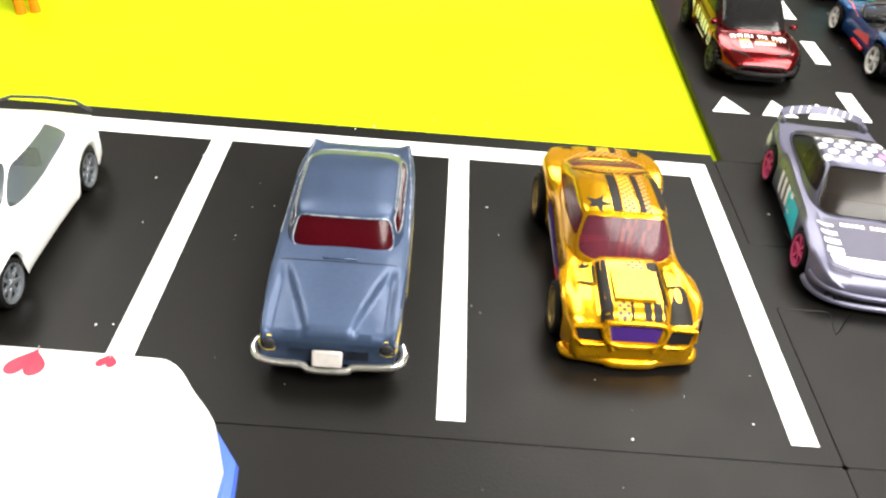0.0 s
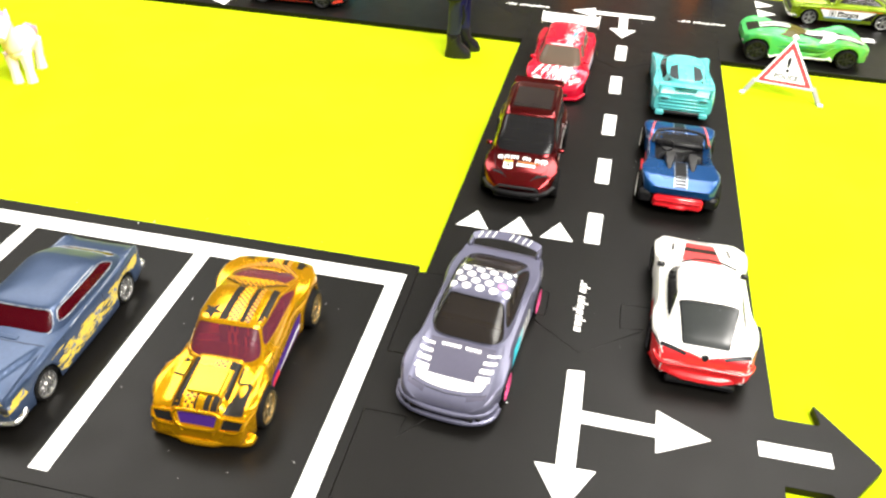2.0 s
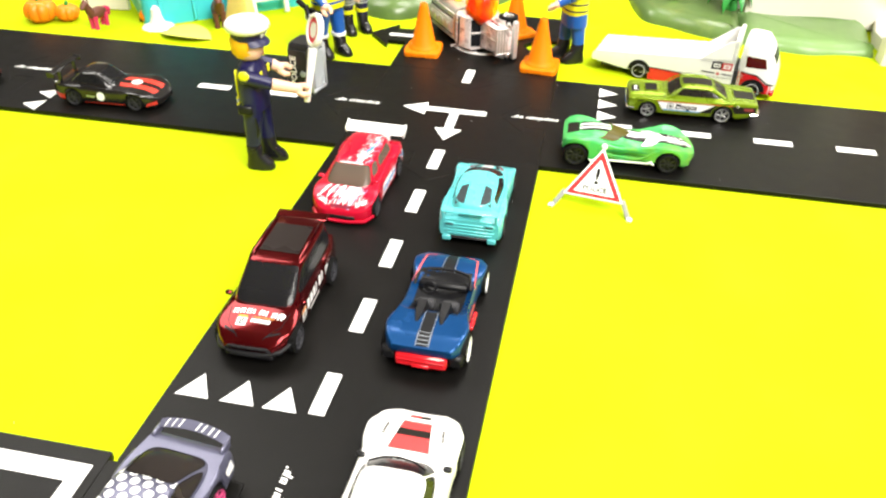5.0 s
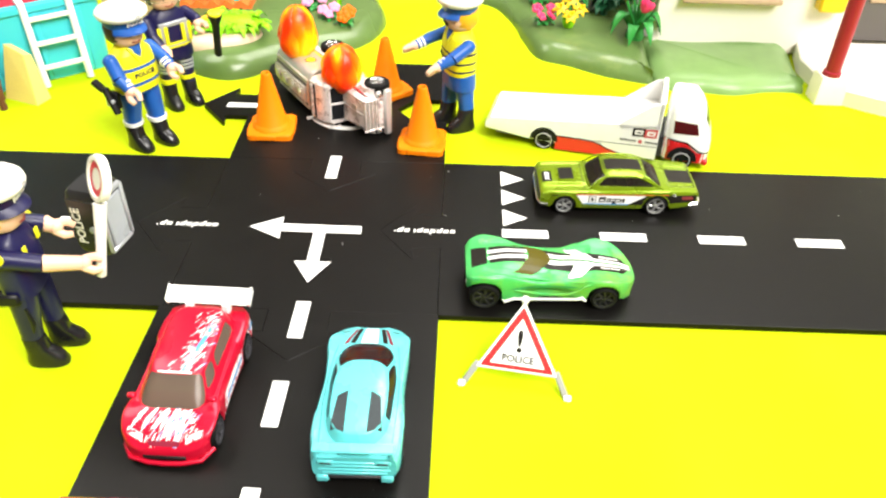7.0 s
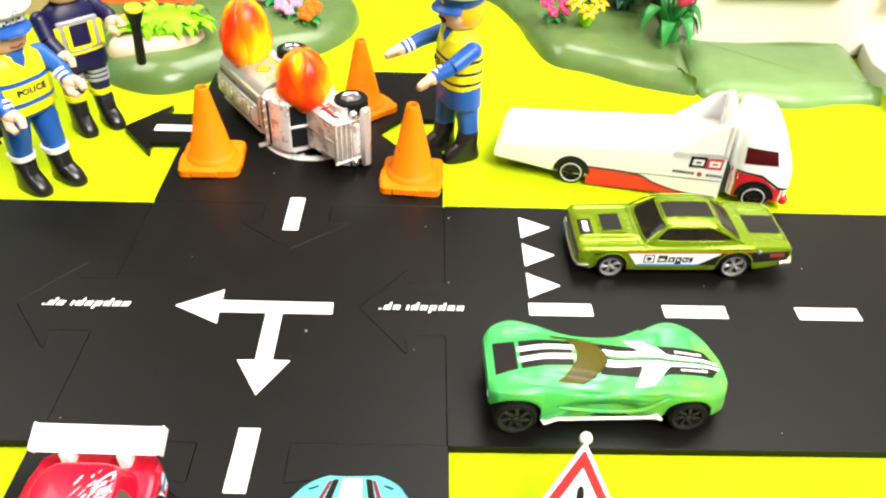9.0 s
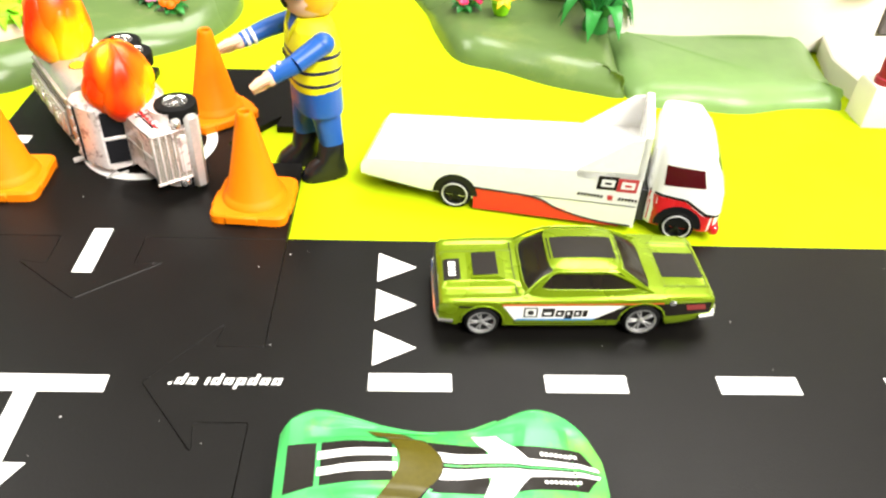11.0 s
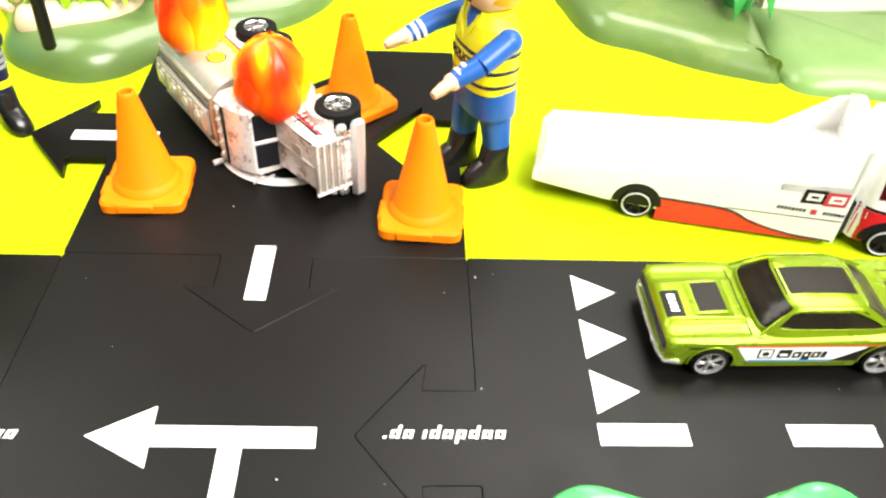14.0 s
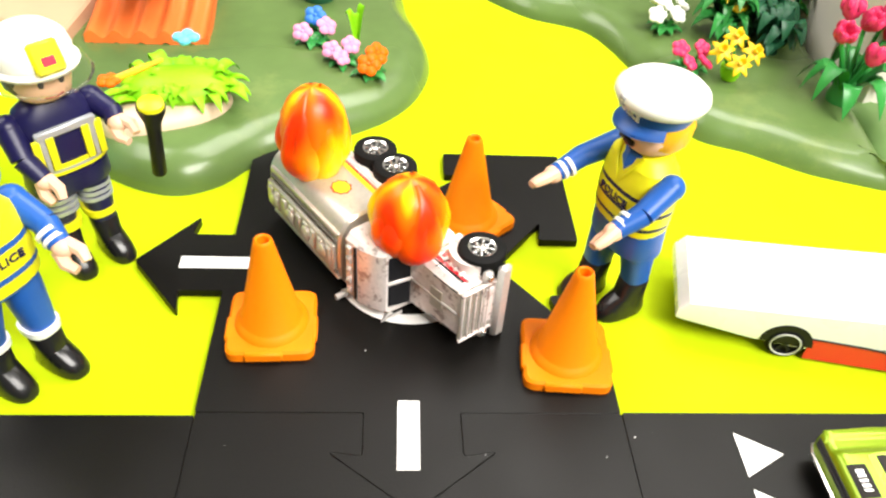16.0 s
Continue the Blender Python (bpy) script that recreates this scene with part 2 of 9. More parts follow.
def bend(pts, per=5):
    """An open smooth curve through points."""
    q = [tuple(2 * np.array(pts[0]) - np.array(pts[1]))] + list(pts) + [tuple(2 * np.array(pts[-1]) - np.array(pts[-2]))]
    out = []
    for i in range(1, len(q) - 2):
        p0, p1, p2, p3 = (np.array(q[k], float) for k in (i - 1, i, i + 1, i + 2))
        for k in range(per):
            t = k / per
            out.append(tuple(0.5 * (2 * p1 + (p2 - p0) * t + (2 * p0 - 5 * p1 + 4 * p2 - p3) * t * t + (3 * p1 - p0 - 3 * p2 + p3) * t ** 3)))
    return out + [tuple(pts[-1])]


def place(x, y, z=0.0, rz=0.0, rx=0.0, ry=0.0):
    """A pose from mm and degrees."""
    return pose(x * MM, y * MM, z * MM, rx, ry, rz)


def mpose(x, y, z, rx=0, ry=0, rz=0):
    """A pose inside a part, in mm."""
    return pose(x, y, z, rx, ry, rz)


def thing(name, label, category, m, group="", kind=""):
    ob = new(name)
    ob.empty_display_size = 0.01
    ob.matrix_basis = m
    return tagged(ob, label, category, group, kind)


def whole(name, b, label, category, m=None, group="", kind="", angle=38):
    """A thing of one mesh."""
    ob = new(name, b.mesh(name, angle))
    if m is not None:
        ob.matrix_basis = m
    return tagged(ob, label, category, group, kind)


def part(name, b, parent, label="", m=None, angle=38):
    ob = new(name, b.mesh(name, angle) if isinstance(b, B) else b)
    ob.parent = parent
    if m is not None:
        ob.matrix_basis = m
    return tagged(ob, label)


# ---- the setting: room, mat, road ----
WALLPAINT = mat("beige_wall", (0.34, 0.32, 0.29), 0.8, vary=0.04, grain=30)
FLOORWOOD = mat("grey_floor", (0.30, 0.27, 0.24), 0.6, vary=0.15, grain=40)


def slab(name, c, size, m, label, category):
    return whole(name, B().box(c, size, m, 5), label, category, kind="structure")


slab("floor", (0, 0, GROUND - 26), (6000, 6000, 40), FLOORWOOD, "plain grey floor of the room", "floor")
# ceiling and walls stay out of view; added for bounced light and reflections
slab("ceiling", (0, 0, 2020), (6000, 6000, 40), WALLPAINT, "unseen plain ceiling added to bounce lamp light", "ceiling")
slab("wall_north", (0, 3020, 1000), (6080, 40, 2080), WALLPAINT, "unseen plain wall added to bounce lamp light", "wall")
slab("wall_south", (0, -3020, 1000), (6080, 40, 2080), WALLPAINT, "unseen plain wall added to bounce lamp light", "wall")
slab("wall_east", (3020, 0, 1000), (40, 6000, 2080), WALLPAINT, "unseen plain wall added to bounce lamp light", "wall")
slab("wall_west", (-3020, 0, 1000), (40, 6000, 2080), WALLPAINT, "unseen plain wall added to bounce lamp light", "wall")
slab("ground", (0, 150, GROUND - 3), (1900, 1500, 6), LIME, "smooth lime-green play mat under the toy road", "play mat")

NECK, HEAD, LONG, BACK = 12.0, 20.5, 27.0, 12.5   # the arrow-shaped joint between two road pieces
GAP = 0.03


def joint(kind, at, edge, out):
    """The plan points of an arrow joint on a side at coordinate edge, running along it in + direction; out: +1 or -1, the outward sense."""
    s = out * (1 if kind > 0 else 1)
    d = LONG if kind > 0 else -LONG
    b = BACK if kind > 0 else -BACK
    g = -GAP if kind > 0 else GAP
    return [(at - NECK - g, edge), (at - NECK - g, edge + s * b), (at - HEAD - g, edge + s * (b - (1.5 if kind > 0 else -1.5))), (at, edge + s * d), (at + HEAD + g, edge + s * (b - (1.5 if kind > 0 else -1.5))), (at + NECK + g, edge + s * b), (at + NECK + g, edge)]


def road_piece(label, x0, x1, y0, y1, east=(), north=(), west=(), south=(), turn=0.0, corner=1.0, square=False, taper=0.0):
    """One moulded road piece; each side lists its joints as (place along the side, +1 tongue / -1 socket)."""
    cx, cy = (x0 + x1) / 2, (y0 + y1) / 2
    hx, hy = (x1 - x0) / 2 - GAP, (y1 - y0) / 2 - GAP
    pts, rad = [], []

    def corner_at(x, y):
        pts.append((x, y))
        rad.append(corner)

    def along(js, edge, out, flip, vertical):
        js = sorted(js, reverse=flip)
        for at, kind in js:
            at -= cy if vertical else cx
            q = joint(kind, at, edge, out)
            if flip:
                q = q[::-1]
            for i, (a, e) in enumerate(q):
                pts.append((e, a) if vertical else (a, e))
                rad.append((0.8, 1.2, 2.2, 1.2, 2.2, 1.2, 0.8)[i])

    corner_at(-hx, -hy)
    along(south, -hy, -1, False, False)
    corner_at(hx, -hy)
    along(east, hx, 1, False, True)
    corner_at(hx, hy)
    along(north, hy, 1, True, False)
    corner_at(-hx, hy)
    along(west, -hx, -1, True, True)
    if square:
        # the two ends stay square to the place although the piece lies turned
        c_, s_ = math.cos(radians(-turn)), math.sin(radians(-turn))
        q = []
        for x, y in pts:
            e = hy if y > 0 else -hy
            q.append((c_ * x - s_ * (y - e), s_ * x + c_ * (y - e) + e))
        pts = [(x + taper * y / hy if x > hx * 0.9 else x, y) for x, y in q]
    b = B().prism(fillet(pts, rad), GROUND, 0, RUBBER, 0.14)
    return whole("road", b, label, "toy road", place(cx, cy, 0, turn), "road pieces", "structure", angle=30)


def mark(name, road, poly, m=None, label=""):
    """A print on a road piece, given by its plan outline in the place's own mm."""
    inv = road.matrix_basis.inverted()
    q = [inv @ Vector((x * MM, y * MM, 0)) for x, y in poly]
    q = [(p.x / MM, p.y / MM) for p in q]
    area = sum(a[0] * b[1] - a[1] * b[0] for a, b in zip(q, q[1:] + q[:1]))
    return part(name, B().prism(q if area > 0 else q[::-1], -0.05, 0.1, m or ROADWHITE), road, label)


def bar(cx, cy, lx, ly, turn=0.0):
    c, s = math.cos(radians(turn)), math.sin(radians(turn))
    return [(cx + c * a * lx / 2 - s * b * ly / 2, cy + s * a * lx / 2 + c * b * ly / 2) for a, b in ((-1, -1), (1, -1), (1, 1), (-1, 1))]


def maker_mark(road, x, y, turn):
    """The maker's name, as a row of plain slanted strokes."""
    c, s = math.cos(radians(turn)), math.sin(radians(turn))

    def stroke(u0, u1, v0, v1, thick):
        lean = 0.22
        q = [(u0 + lean * v0, v0), (u1 + lean * v1, v1), (u1 + lean * v1 + thick, v1), (u0 + lean * v0 + thick, v0)]
        mark("maker_mark", road, [(x + c * a - s * e, y + s * a + c * e) for a, e in q])

    for i in range(9):
        u = -12.4 + 2.85 * i
        low = -2.3 if i in (2, 5, 8) else -1.1
        tall = 2.3 if i in (3, 6) else 1.1
        stroke(u, u, low, 1.1, 0.75)
        if i != 6:
            stroke(u + 1.35, u + 1.35, -1.1, tall, 0.75)
            stroke(u + 0.4, u + 1.4, -1.1, -0.5, 0.8)
            stroke(u + 0.4, u + 1.4, 0.5, 1.1, 0.8)
    stroke(13.2, 13.2, 0.4, 1.1, 0.7)


MT = -0.9   # the main road's lean off square, in degrees
main_road = road_piece("black rubber straight road piece with white lane dashes", -45.6, 63.2, -62.2, 155.0, south=((9.2, 1),), north=((8.6, -1),), turn=MT, square=True, taper=-1.2)
crossing = road_piece("black rubber crossing piece with white turn arrow", -42.4, 63.2, 154.9, 263.4, south=((10.4, 1),), north=((10.4, -1),), east=((207.6, -1),), west=((207.6, 1),))
top_road = road_piece("black rubber turning piece with arrow-shaped joint", -42.6, 63.0, 263.4, 374.0, south=((10.4, 1),), west=((317, 1),), east=((317, -1),), north=((10.4, -1),))
right_road = road_piece("long black rubber road piece with white dashes", 63.2, 282, 154.6, 263.8, west=((207.6, 1),))
left_road = road_piece("black rubber road piece with white dashes", -248, -42.4, 154.6, 262.6, east=((207.6, -1),), west=((207.0, 1),))
far_left_road = road_piece("black rubber road piece at the far end", -414, -248.0, 154.6, 262.6, east=((207.0, -1),))
tee = road_piece("black rubber junction piece with white forked arrow", -50.0, 64.6, -171.2, -62.1, north=((7.5, -1),), west=((-114.5, -1),), east=((-113.8, 1),))
parking = road_piece("black rubber parking piece with white bay lines", -272, -50.0, -171.2, -58.9, east=((-114.5, 1),))
lower_left = road_piece("plain black rubber road piece", -272, -50.0, -282, -171.2)
lower_right = road_piece("plain black rubber road piece", -50.0, 64.0, -282, -171.2)

# lane dashes of the main road
for x, y in ((7.7, -20.5), (8.8, 22.4), (9.1, 64.6), (9.9, 108.2), (11.0, 149.7)):
    mark("lane_dash", main_road, bar(x, y, 5.6, 20, -0.9))
for x in (-37.0, -20.5, -5.3):
    mark("give_way_triangle", main_road, [(x - 6.1, -31.3), (x + 6.1, -31.3), (x + 0.2, -20.2)])
maker_mark(main_road, 6.4, -67.0, 89)
# forked arrows
mark("turn_arrow", tee, [(5.0, -97.2), (10.1, -96.8), (10.3, -112.6), (31.2, -113.0), (31.4, -107.2), (46.3, -114.9), (31.2, -123.0), (31.2, -117.4), (10.4, -117.3), (10.3, -133.3), (15.8, -133.1), (7.8, -148.1), (-0.6, -133.6), (5.1, -133.4)])
mark("lane_dash", tee, bar(68.6, -114.4, 19.4, 5.2, 0.3))
mark("turn_arrow", crossing, [(-20.4, 207.2), (-6.8, 214.9), (-6.6, 209.9), (28.2, 209.6), (28.3, 204.4), (13.0, 204.4), (13.1, 184.5), (18.2, 184.4), (10.6, 171.2), (2.9, 184.5), (8.1, 184.5), (8.0, 204.5), (-6.4, 204.6), (-6.1, 199.4)])
mark("lane_dash", crossing, bar(9.4, 257.1, 5.4, 19.8, -0.5))
# cross road
for x in (99.6, 142.2, 184.8, 227.2):
    mark("lane_dash", right_road, bar(x, 208.2, 20, 5.6))
for y in (251.4, 235.7, 219.8):
    mark("give_way_triangle", right_road, [(90.2, y - 6.2), (101.0, y), (90.2, y + 6.2)])
for x in (-94, -136.5, -179):
    mark("lane_dash", left_road, bar(x, 207.0, 20, 5.6))
for y in (161, 176.6, 192.2):
    mark("give_way_triangle", left_road, [(-222, y - 6.2), (-233, y), (-222, y + 6.2)])
maker_mark(right_road, 56.6, 208.0, 180)
maker_mark(left_road, -47, 207.5, 180)
maker_mark(far_left_road, -256, 207.3, 180)
# turning ring and dash on the top piece
ring = []
for k in range(41):
    a = radians(-155 + 290 * k / 40)
    ring.append((10.4 + 22 * math.cos(a), 315.5 + 22.6 * math.sin(a)))
for k in range(40, -1, -1):
    a = radians(-155 + 290 * k / 40)
    ring.append((10.4 + 18.4 * math.cos(a), 315.5 + 19 * math.sin(a)))
mark("turning_ring", top_road, ring)
mark("lane_dash", top_road, bar(-43.4, 316.4, 26, 4.8))
# parking bays
for x in (-261, -193.4, -125.8, -56.2):
    mark("bay_line", parking, bar(x, -119.5, 5.6, 94.6))
mark("bay_line", parking, [(-263.8, -72.2), (-53.4, -72.2), (-53.4, -65.2), (-263.8, -65.2)])

# dust and crumbs on the rubber
rnd = random.Random(4)
dust = B()
for k in range(150):
    x0, x1, y0, y1 = rnd.choice(((-230, -60, -200, -50), (-230, -60, -200, -50), (-230, -60, -200, -50), (-230, 50, -200, -50), (-40, 60, -40, 150), (-40, 280, 157, 258), (-40, 280, 157, 300)))
    x, y, r = rnd.uniform(x0, x1), rnd.uniform(y0, y1), rnd.choice((0.08, 0.1, 0.12, 0.15, 0.25))
    dust.ball((x, y, r * 0.5), (r, r * rnd.uniform(0.6, 1.4), r * 0.6), WHITE, seg=6, rings=4)
whole("dust", dust, "pale crumbs and lint scattered over the black rubber road", "dust", kind="stuff")


# ---- toy cars ----
WHEELS = {}


def wheel_meshes(r, width, rim, spokes, style):
    """The three meshes of a wheel, about the y axis: dark barrel, tyre, and rim with its spokes."""
    key = (r, width, rim.name, spokes, style)
    if key in WHEELS:
        return WHEELS[key]
    T = mpose(0, 0, 0, -90, 0, 0)
    h = width / 2
    ri = r * (0.80 if style != "truck" else 0.58)
    core = B().lathe([(ri * 0.98, -h * 0.9), (ri * 0.98, h * 0.55), (ri * 0.3, h * 0.45)], BLACK, T, 20)
    tyre = B()
    prof = [(ri, -h * 0.92), (r * 0.86, -h), (r * 0.97, -h * 0.86), (r, -h * 0.55), (r, h * 0.55), (r * 0.97, h * 0.86), (r * 0.86, h), (ri, h * 0.92), (ri * 0.97, h * 0.5)]
    tyre.lathe(prof, TYRE, T, 28, (False, False))
    if style == "block":
        for k in range(22):
            a = 2 * math.pi * k / 22
            for q in (-0.5, 0.5):
                tyre.box((0, 0, 0), (r * 0.17, width * 0.42, 0.7), TYRE, 0.12, mpose(0, q * width * 0.5, 0) @ mpose(0, 0, 0, 0, math.degrees(a + (0.1 if q > 0 else -0.1)), 0) @ mpose(0, 0, r + 0.1))
    rb = B().lathe([(ri * 0.99, h * 0.55), (ri * 1.0, h * 0.98), (ri * 0.86, h * 0.9), (ri * 0.84, h * 0.6)], rim, T, 28, (False, False))
    rb.lathe([(ri * 0.2, h * 0.5), (ri * 0.2, h * 0.88), (ri * 0.1, h * 0.95)], rim, T, 12)
    for k in range(spokes):
        M = mpose(0, 0, 0, 0, 360 * k / spokes, 0)
        if style == "fork":
            for q in (-9, 9):
                rb.box((ri * 0.52, h * 0.72, 0), (ri * 0.72, h * 0.22, ri * 0.11), rim, 0.06, M @ mpose(0, 0, 0, 0, q, 0))
        elif style == "swirl":
            rb.box((ri * 0.55, h * 0.72, ri * 0.12), (ri * 0.66, h * 0.22, ri * 0.2), rim, 0.06, M @ mpose(0, 0, 0, 0, 22, 0))
        else:
            rb.box((ri * 0.52, h * 0.72, 0), (ri * 0.72, h * 0.24, ri * 0.2), rim, 0.06, M)
    WHEELS[key] = core.mesh("wheel"), tyre.mesh("tyre"), rb.mesh("rim")
    return WHEELS[key]


class Car:
    """A die-cast car, its nose along +x, wheels on z = 0."""

    def __init__(s, name, label, x, y, heading, z=0.0, group="toy cars", category="toy car", root=None, size=(1.0, 1.0, 1.0)):
        s.size = size
        s.root = root or thing(name, label, category, place(x, y, z, heading) @ Matrix.Diagonal((*s.size, 1)), group)
        s.shell, s.faces = [], []

    def keep(s, b):
        k = len(s.shell)
        s.shell += [Vector(p) for p in b.v]
        s.faces += [[k + i for i in f] for f in b.f]
        s.tree = BVHTree.FromPolygons(s.shell, s.faces)

    def body(s, length, wide, low, shoulder, deck, wheels, paint, flare=0.0, tuck=0.94, name="body", label="", crown=1.0, relief=None, waist=None, boxy=False):
        """relief(x, |y|) raises or sinks the upper side. wide, low, shoulder, deck: curves along x of half-width, sill, shoulder and mid-line height; wheels: (x, radius)."""
        h = length / 2
        us = list(np.linspace(-h, h, 61))
        for xw, r in wheels:
            R = r + 0.7
            us += [xw + R * math.cos(math.pi * k / 12) for k in range(13)]
        us = sorted(set(round(float(u), 3) for u in us if -h <= u <= h))
        rings = []
        for u in us:
            w, zb, zs, zd = wide(u), low(u), shoulder(u), deck(u)
            for xw, r in wheels:
                R = r + 0.7
                d = abs(u - xw)
                if d <= R:
                    zb = max(zb, min(r + math.sqrt(max(0.0, R * R - d * d)), zs - 1.2))
                w += flare * math.exp(-((u - xw) / (R * 1.15)) ** 4)
            e = zs - zb
            half = [(w * tuck, zb), (w * 0.985, zb + 0.12 * e), (w, zb + 0.36 * e), (w * 0.995, zb + 0.66 * e), (w * 0.975, zs - 0.12 * e), (w * 0.93, zs + 0.02 * (zd - zs)), (w * 0.84, zs + 0.28 * (zd - zs)), (w * 0.66, zs + 0.62 * (zd - zs)), (w * 0.42, zs + (0.62 + 0.26 * crown) * (zd - zs)), (w * 0.2, zs + 0.97 * (zd - zs)), (0, zd)]
            if boxy:
                half = [(w * 0.98, zb), (w, zb + 0.1 * e), (w, zb + 0.36 * e), (w, zb + 0.68 * e), (w * 0.995, zs - 0.1 * e), (w * 0.972, zs + 0.02 * (zd - zs)), (w * 0.9, zs + 0.3 * (zd - zs)), (w * 0.68, zs + 0.68 * (zd - zs)), (w * 0.42, zs + 0.88 * (zd - zs)), (w * 0.2, zs + 0.97 * (zd - zs)), (0, zd)]
            if waist:
                d_ = waist(u)
                half = [(y - d_ * k_, z) for (y, z), k_ in zip(half, (0.1, 0.55, 1.0, 0.25) + (0.0,) * 7)]
            fine = [half[0]]
            for at_, ((y0, z0), (y1, z1)) in enumerate(zip(half[:-1], half[1:])):
                for k in ((0.2, 0.4, 0.6, 0.8, 1.0) if relief and at_ > 4 else (0.5, 1.0) if relief else (1.0,)):
                    fine.append((y0 + (y1 - y0) * k, z0 + (z1 - z0) * k))
            if relief:
                fine = [(y, z + relief(u, y) * min(1.0, max(0.0, (z - zb - 0.7 * e) / (0.2 * e)))) for y, z in fine]
            rings.append([(u, y, z) for y, z in fine] + [(u, -y, z) for y, z in fine[-2::-1]])
        b = B().loft(rings, paint, (True, True), closed=False)
        s.keep(b)
        s.body_part = part(name, b, s.root, label, angle=50)
        inner = min(wide(0), wide(h * 0.5)) - 3.2
        c = B().box((0, 0, max(2.2, low(0) + 1)), (length - 6, 2 * inner, 3.6), CHASSIS, 0.5)
        c.box((0, 0, low(0) + 0.2), (length * 0.36, 2 * wide(0) * 0.93, 1.0), CHASSIS, 0.3)
        part("chassis", c, s.root)
        return s

    def cabin(s, base, roof, zbase, zroof, wbase, wroof, paint, glaze, windows, power=5.0, crown=0.5, seats=INTERIOR, columns=96, arc=1.15, soft=0.13, gasket=None):
        """A glasshouse between a base ring (rear x, front x) and a roof ring; windows: name, first and last degree round it, from and to share of its height."""
        rows = 16

        def at(deg, v):
            a = radians(deg)
            c, q = math.cos(a), math.sin(a)
            ex = math.copysign(abs(c) ** (2 / power), c)
            ey = math.copysign(abs(q) ** (2 / power), q)
            vv = min(v / 0.9, 1.0)
            k = vv ** 1.15
            r0 = base[0] + (roof[0] - base[0]) * vv ** arc
            r1 = base[1] + (roof[1] - base[1]) * k
            w = wbase + (wroof - wbase) * vv
            z = zbase + (zroof - zbase) * (vv ** 0.92)
            if v > 0.9:
                t = (v - 0.9) / 0.1
                z = zroof + crown * 0.35 * t
                return Vector(((r0 + r1) / 2 + ex * (r1 - r0) / 2 * (1 - 0.07 * t), ey * w * (1 - 0.07 * t), z))
            return Vector(((r0 + r1) / 2 + ex * (r1 - r0) / 2, ey * w, z))

        cut, rims = set(), []
        for k, (name, d0, d1, v0, v1) in enumerate(windows):
            i0, i1 = round(d0 / 360 * columns), round(d1 / 360 * columns)
            j0, j1 = round(v0 * rows), round(v1 * rows)
            mid = Vector(((base[0] + base[1]) / 2, 0, zbase))

            def spot(i, j, sink=0.0):
                """A grid point of the pane, its corners drawn in to a rounded outline."""
                a, e = 2 * (i - i0) / (i1 - i0) - 1, 2 * (j - j0) / (j1 - j0) - 1
                a, e = a * (1 - soft * e ** 4), e * (1 - soft * 1.2 * a ** 4)
                p = at((i0 + (a + 1) / 2 * (i1 - i0)) * 360 / columns, (j0 + (e + 1) / 2 * (j1 - j0)) / rows)
                return p - (p - mid).normalized() * sink

            part(name, B().grid([[spot(i, j, 0.18) for j in range(j0, j1 + 1)] for i in range(i0, i1 + 1)], glaze), s.root)
            loop = [(i, j0) for i in range(i0, i1)] + [(i1, j) for j in range(j0, j1)] + [(i, j1) for i in range(i1, i0, -1)] + [(i0, j) for j in range(j1, j0, -1)]
            rims.append(([at(i * 360 / columns, j / rows) for i, j in loop], [spot(i, j) for i, j in loop], [spot(i, j, 0.35) for i, j in loop]))
            if gasket:
                edge = [spot(i, j) for i, j in loop]
                part("window_trim", B().tube(edge + edge[:2], gasket[1], gasket[0], seg=6), s.root)
            cut |= {(i % columns, j) for i in range(i0, i1) for j in range(j0, j1)}
        V = [at(i * 360 / columns, j / rows) for j in range(rows + 1) for i in range(columns)]
        F = [[j * columns + i, j * columns + (i + 1) % columns, (j + 1) * columns + (i + 1) % columns, (j + 1) * columns + i] for j in range(rows) for i in range(columns) if (i, j) not in cut]
        cap0, last = len(V), rows * columns
        cx = (roof[0] + roof[1]) / 2
        for t, zz in ((0.6, crown * 0.8), (0.25, crown)):
            V += [Vector((cx + (V[last + i].x - cx) * t, V[last + i].y * t, zroof + zz)) for i in range(columns)]
        for k, (a, c) in enumerate(((last, cap0), (cap0, cap0 + columns))):
            F += [[a + i, a + (i + 1) % columns, c + (i + 1) % columns, c + i] for i in range(columns)]
        F.append([cap0 + columns + i for i in range(columns)])
        b = B().add(V, F, paint)
        s.keep(b)
        for ring in rims:
            b.loft(list(ring), paint, (False, False))
        s.top = part("roof", b, s.root, angle=40)
        if seats:
            c = B()
            x0, x1 = base
            zs = zbase + 0.25 * (zroof - zbase)
            c.box(((x0 + x1) / 2, 0, zbase - 1.5), ((x1 - x0) * 0.94, wbase * 1.9, 2.0), seats, 0.4)
            for q in (-0.45, 0.45):
                c.box(((x0 + x1) / 2 - (x1 - x0) * 0.05, q * wbase, zs), (2.2, wbase * 0.7, (zroof - zbase) * 0.75), seats, 0.6, None)
            c.box((x1 - (x1 - x0) * 0.2, 0, zbase + 0.2), (3.0, wbase * 1.7, 2.2), seats, 0.7)
            part("interior", c, s.root)
        return s

    def wheels(s, spots, half, width, rim, spokes=5, style="plain"):
        """spots: (x, radius); half: how far the outer faces stand from the middle."""
        for x, r in spots:
            core, tyre, rb = wheel_meshes(r, width, rim, spokes, style)
            for side in (1, -1):
                w = part("wheel", core, s.root, m=place(x, side * (half - width / 2), r, 0 if side > 0 else 180) @ Matrix.Diagonal((s.size[2] / s.size[0], 1, 1, 1)))
                part("tyre", tyre, w)
                part("rim", rb, w)
        return s

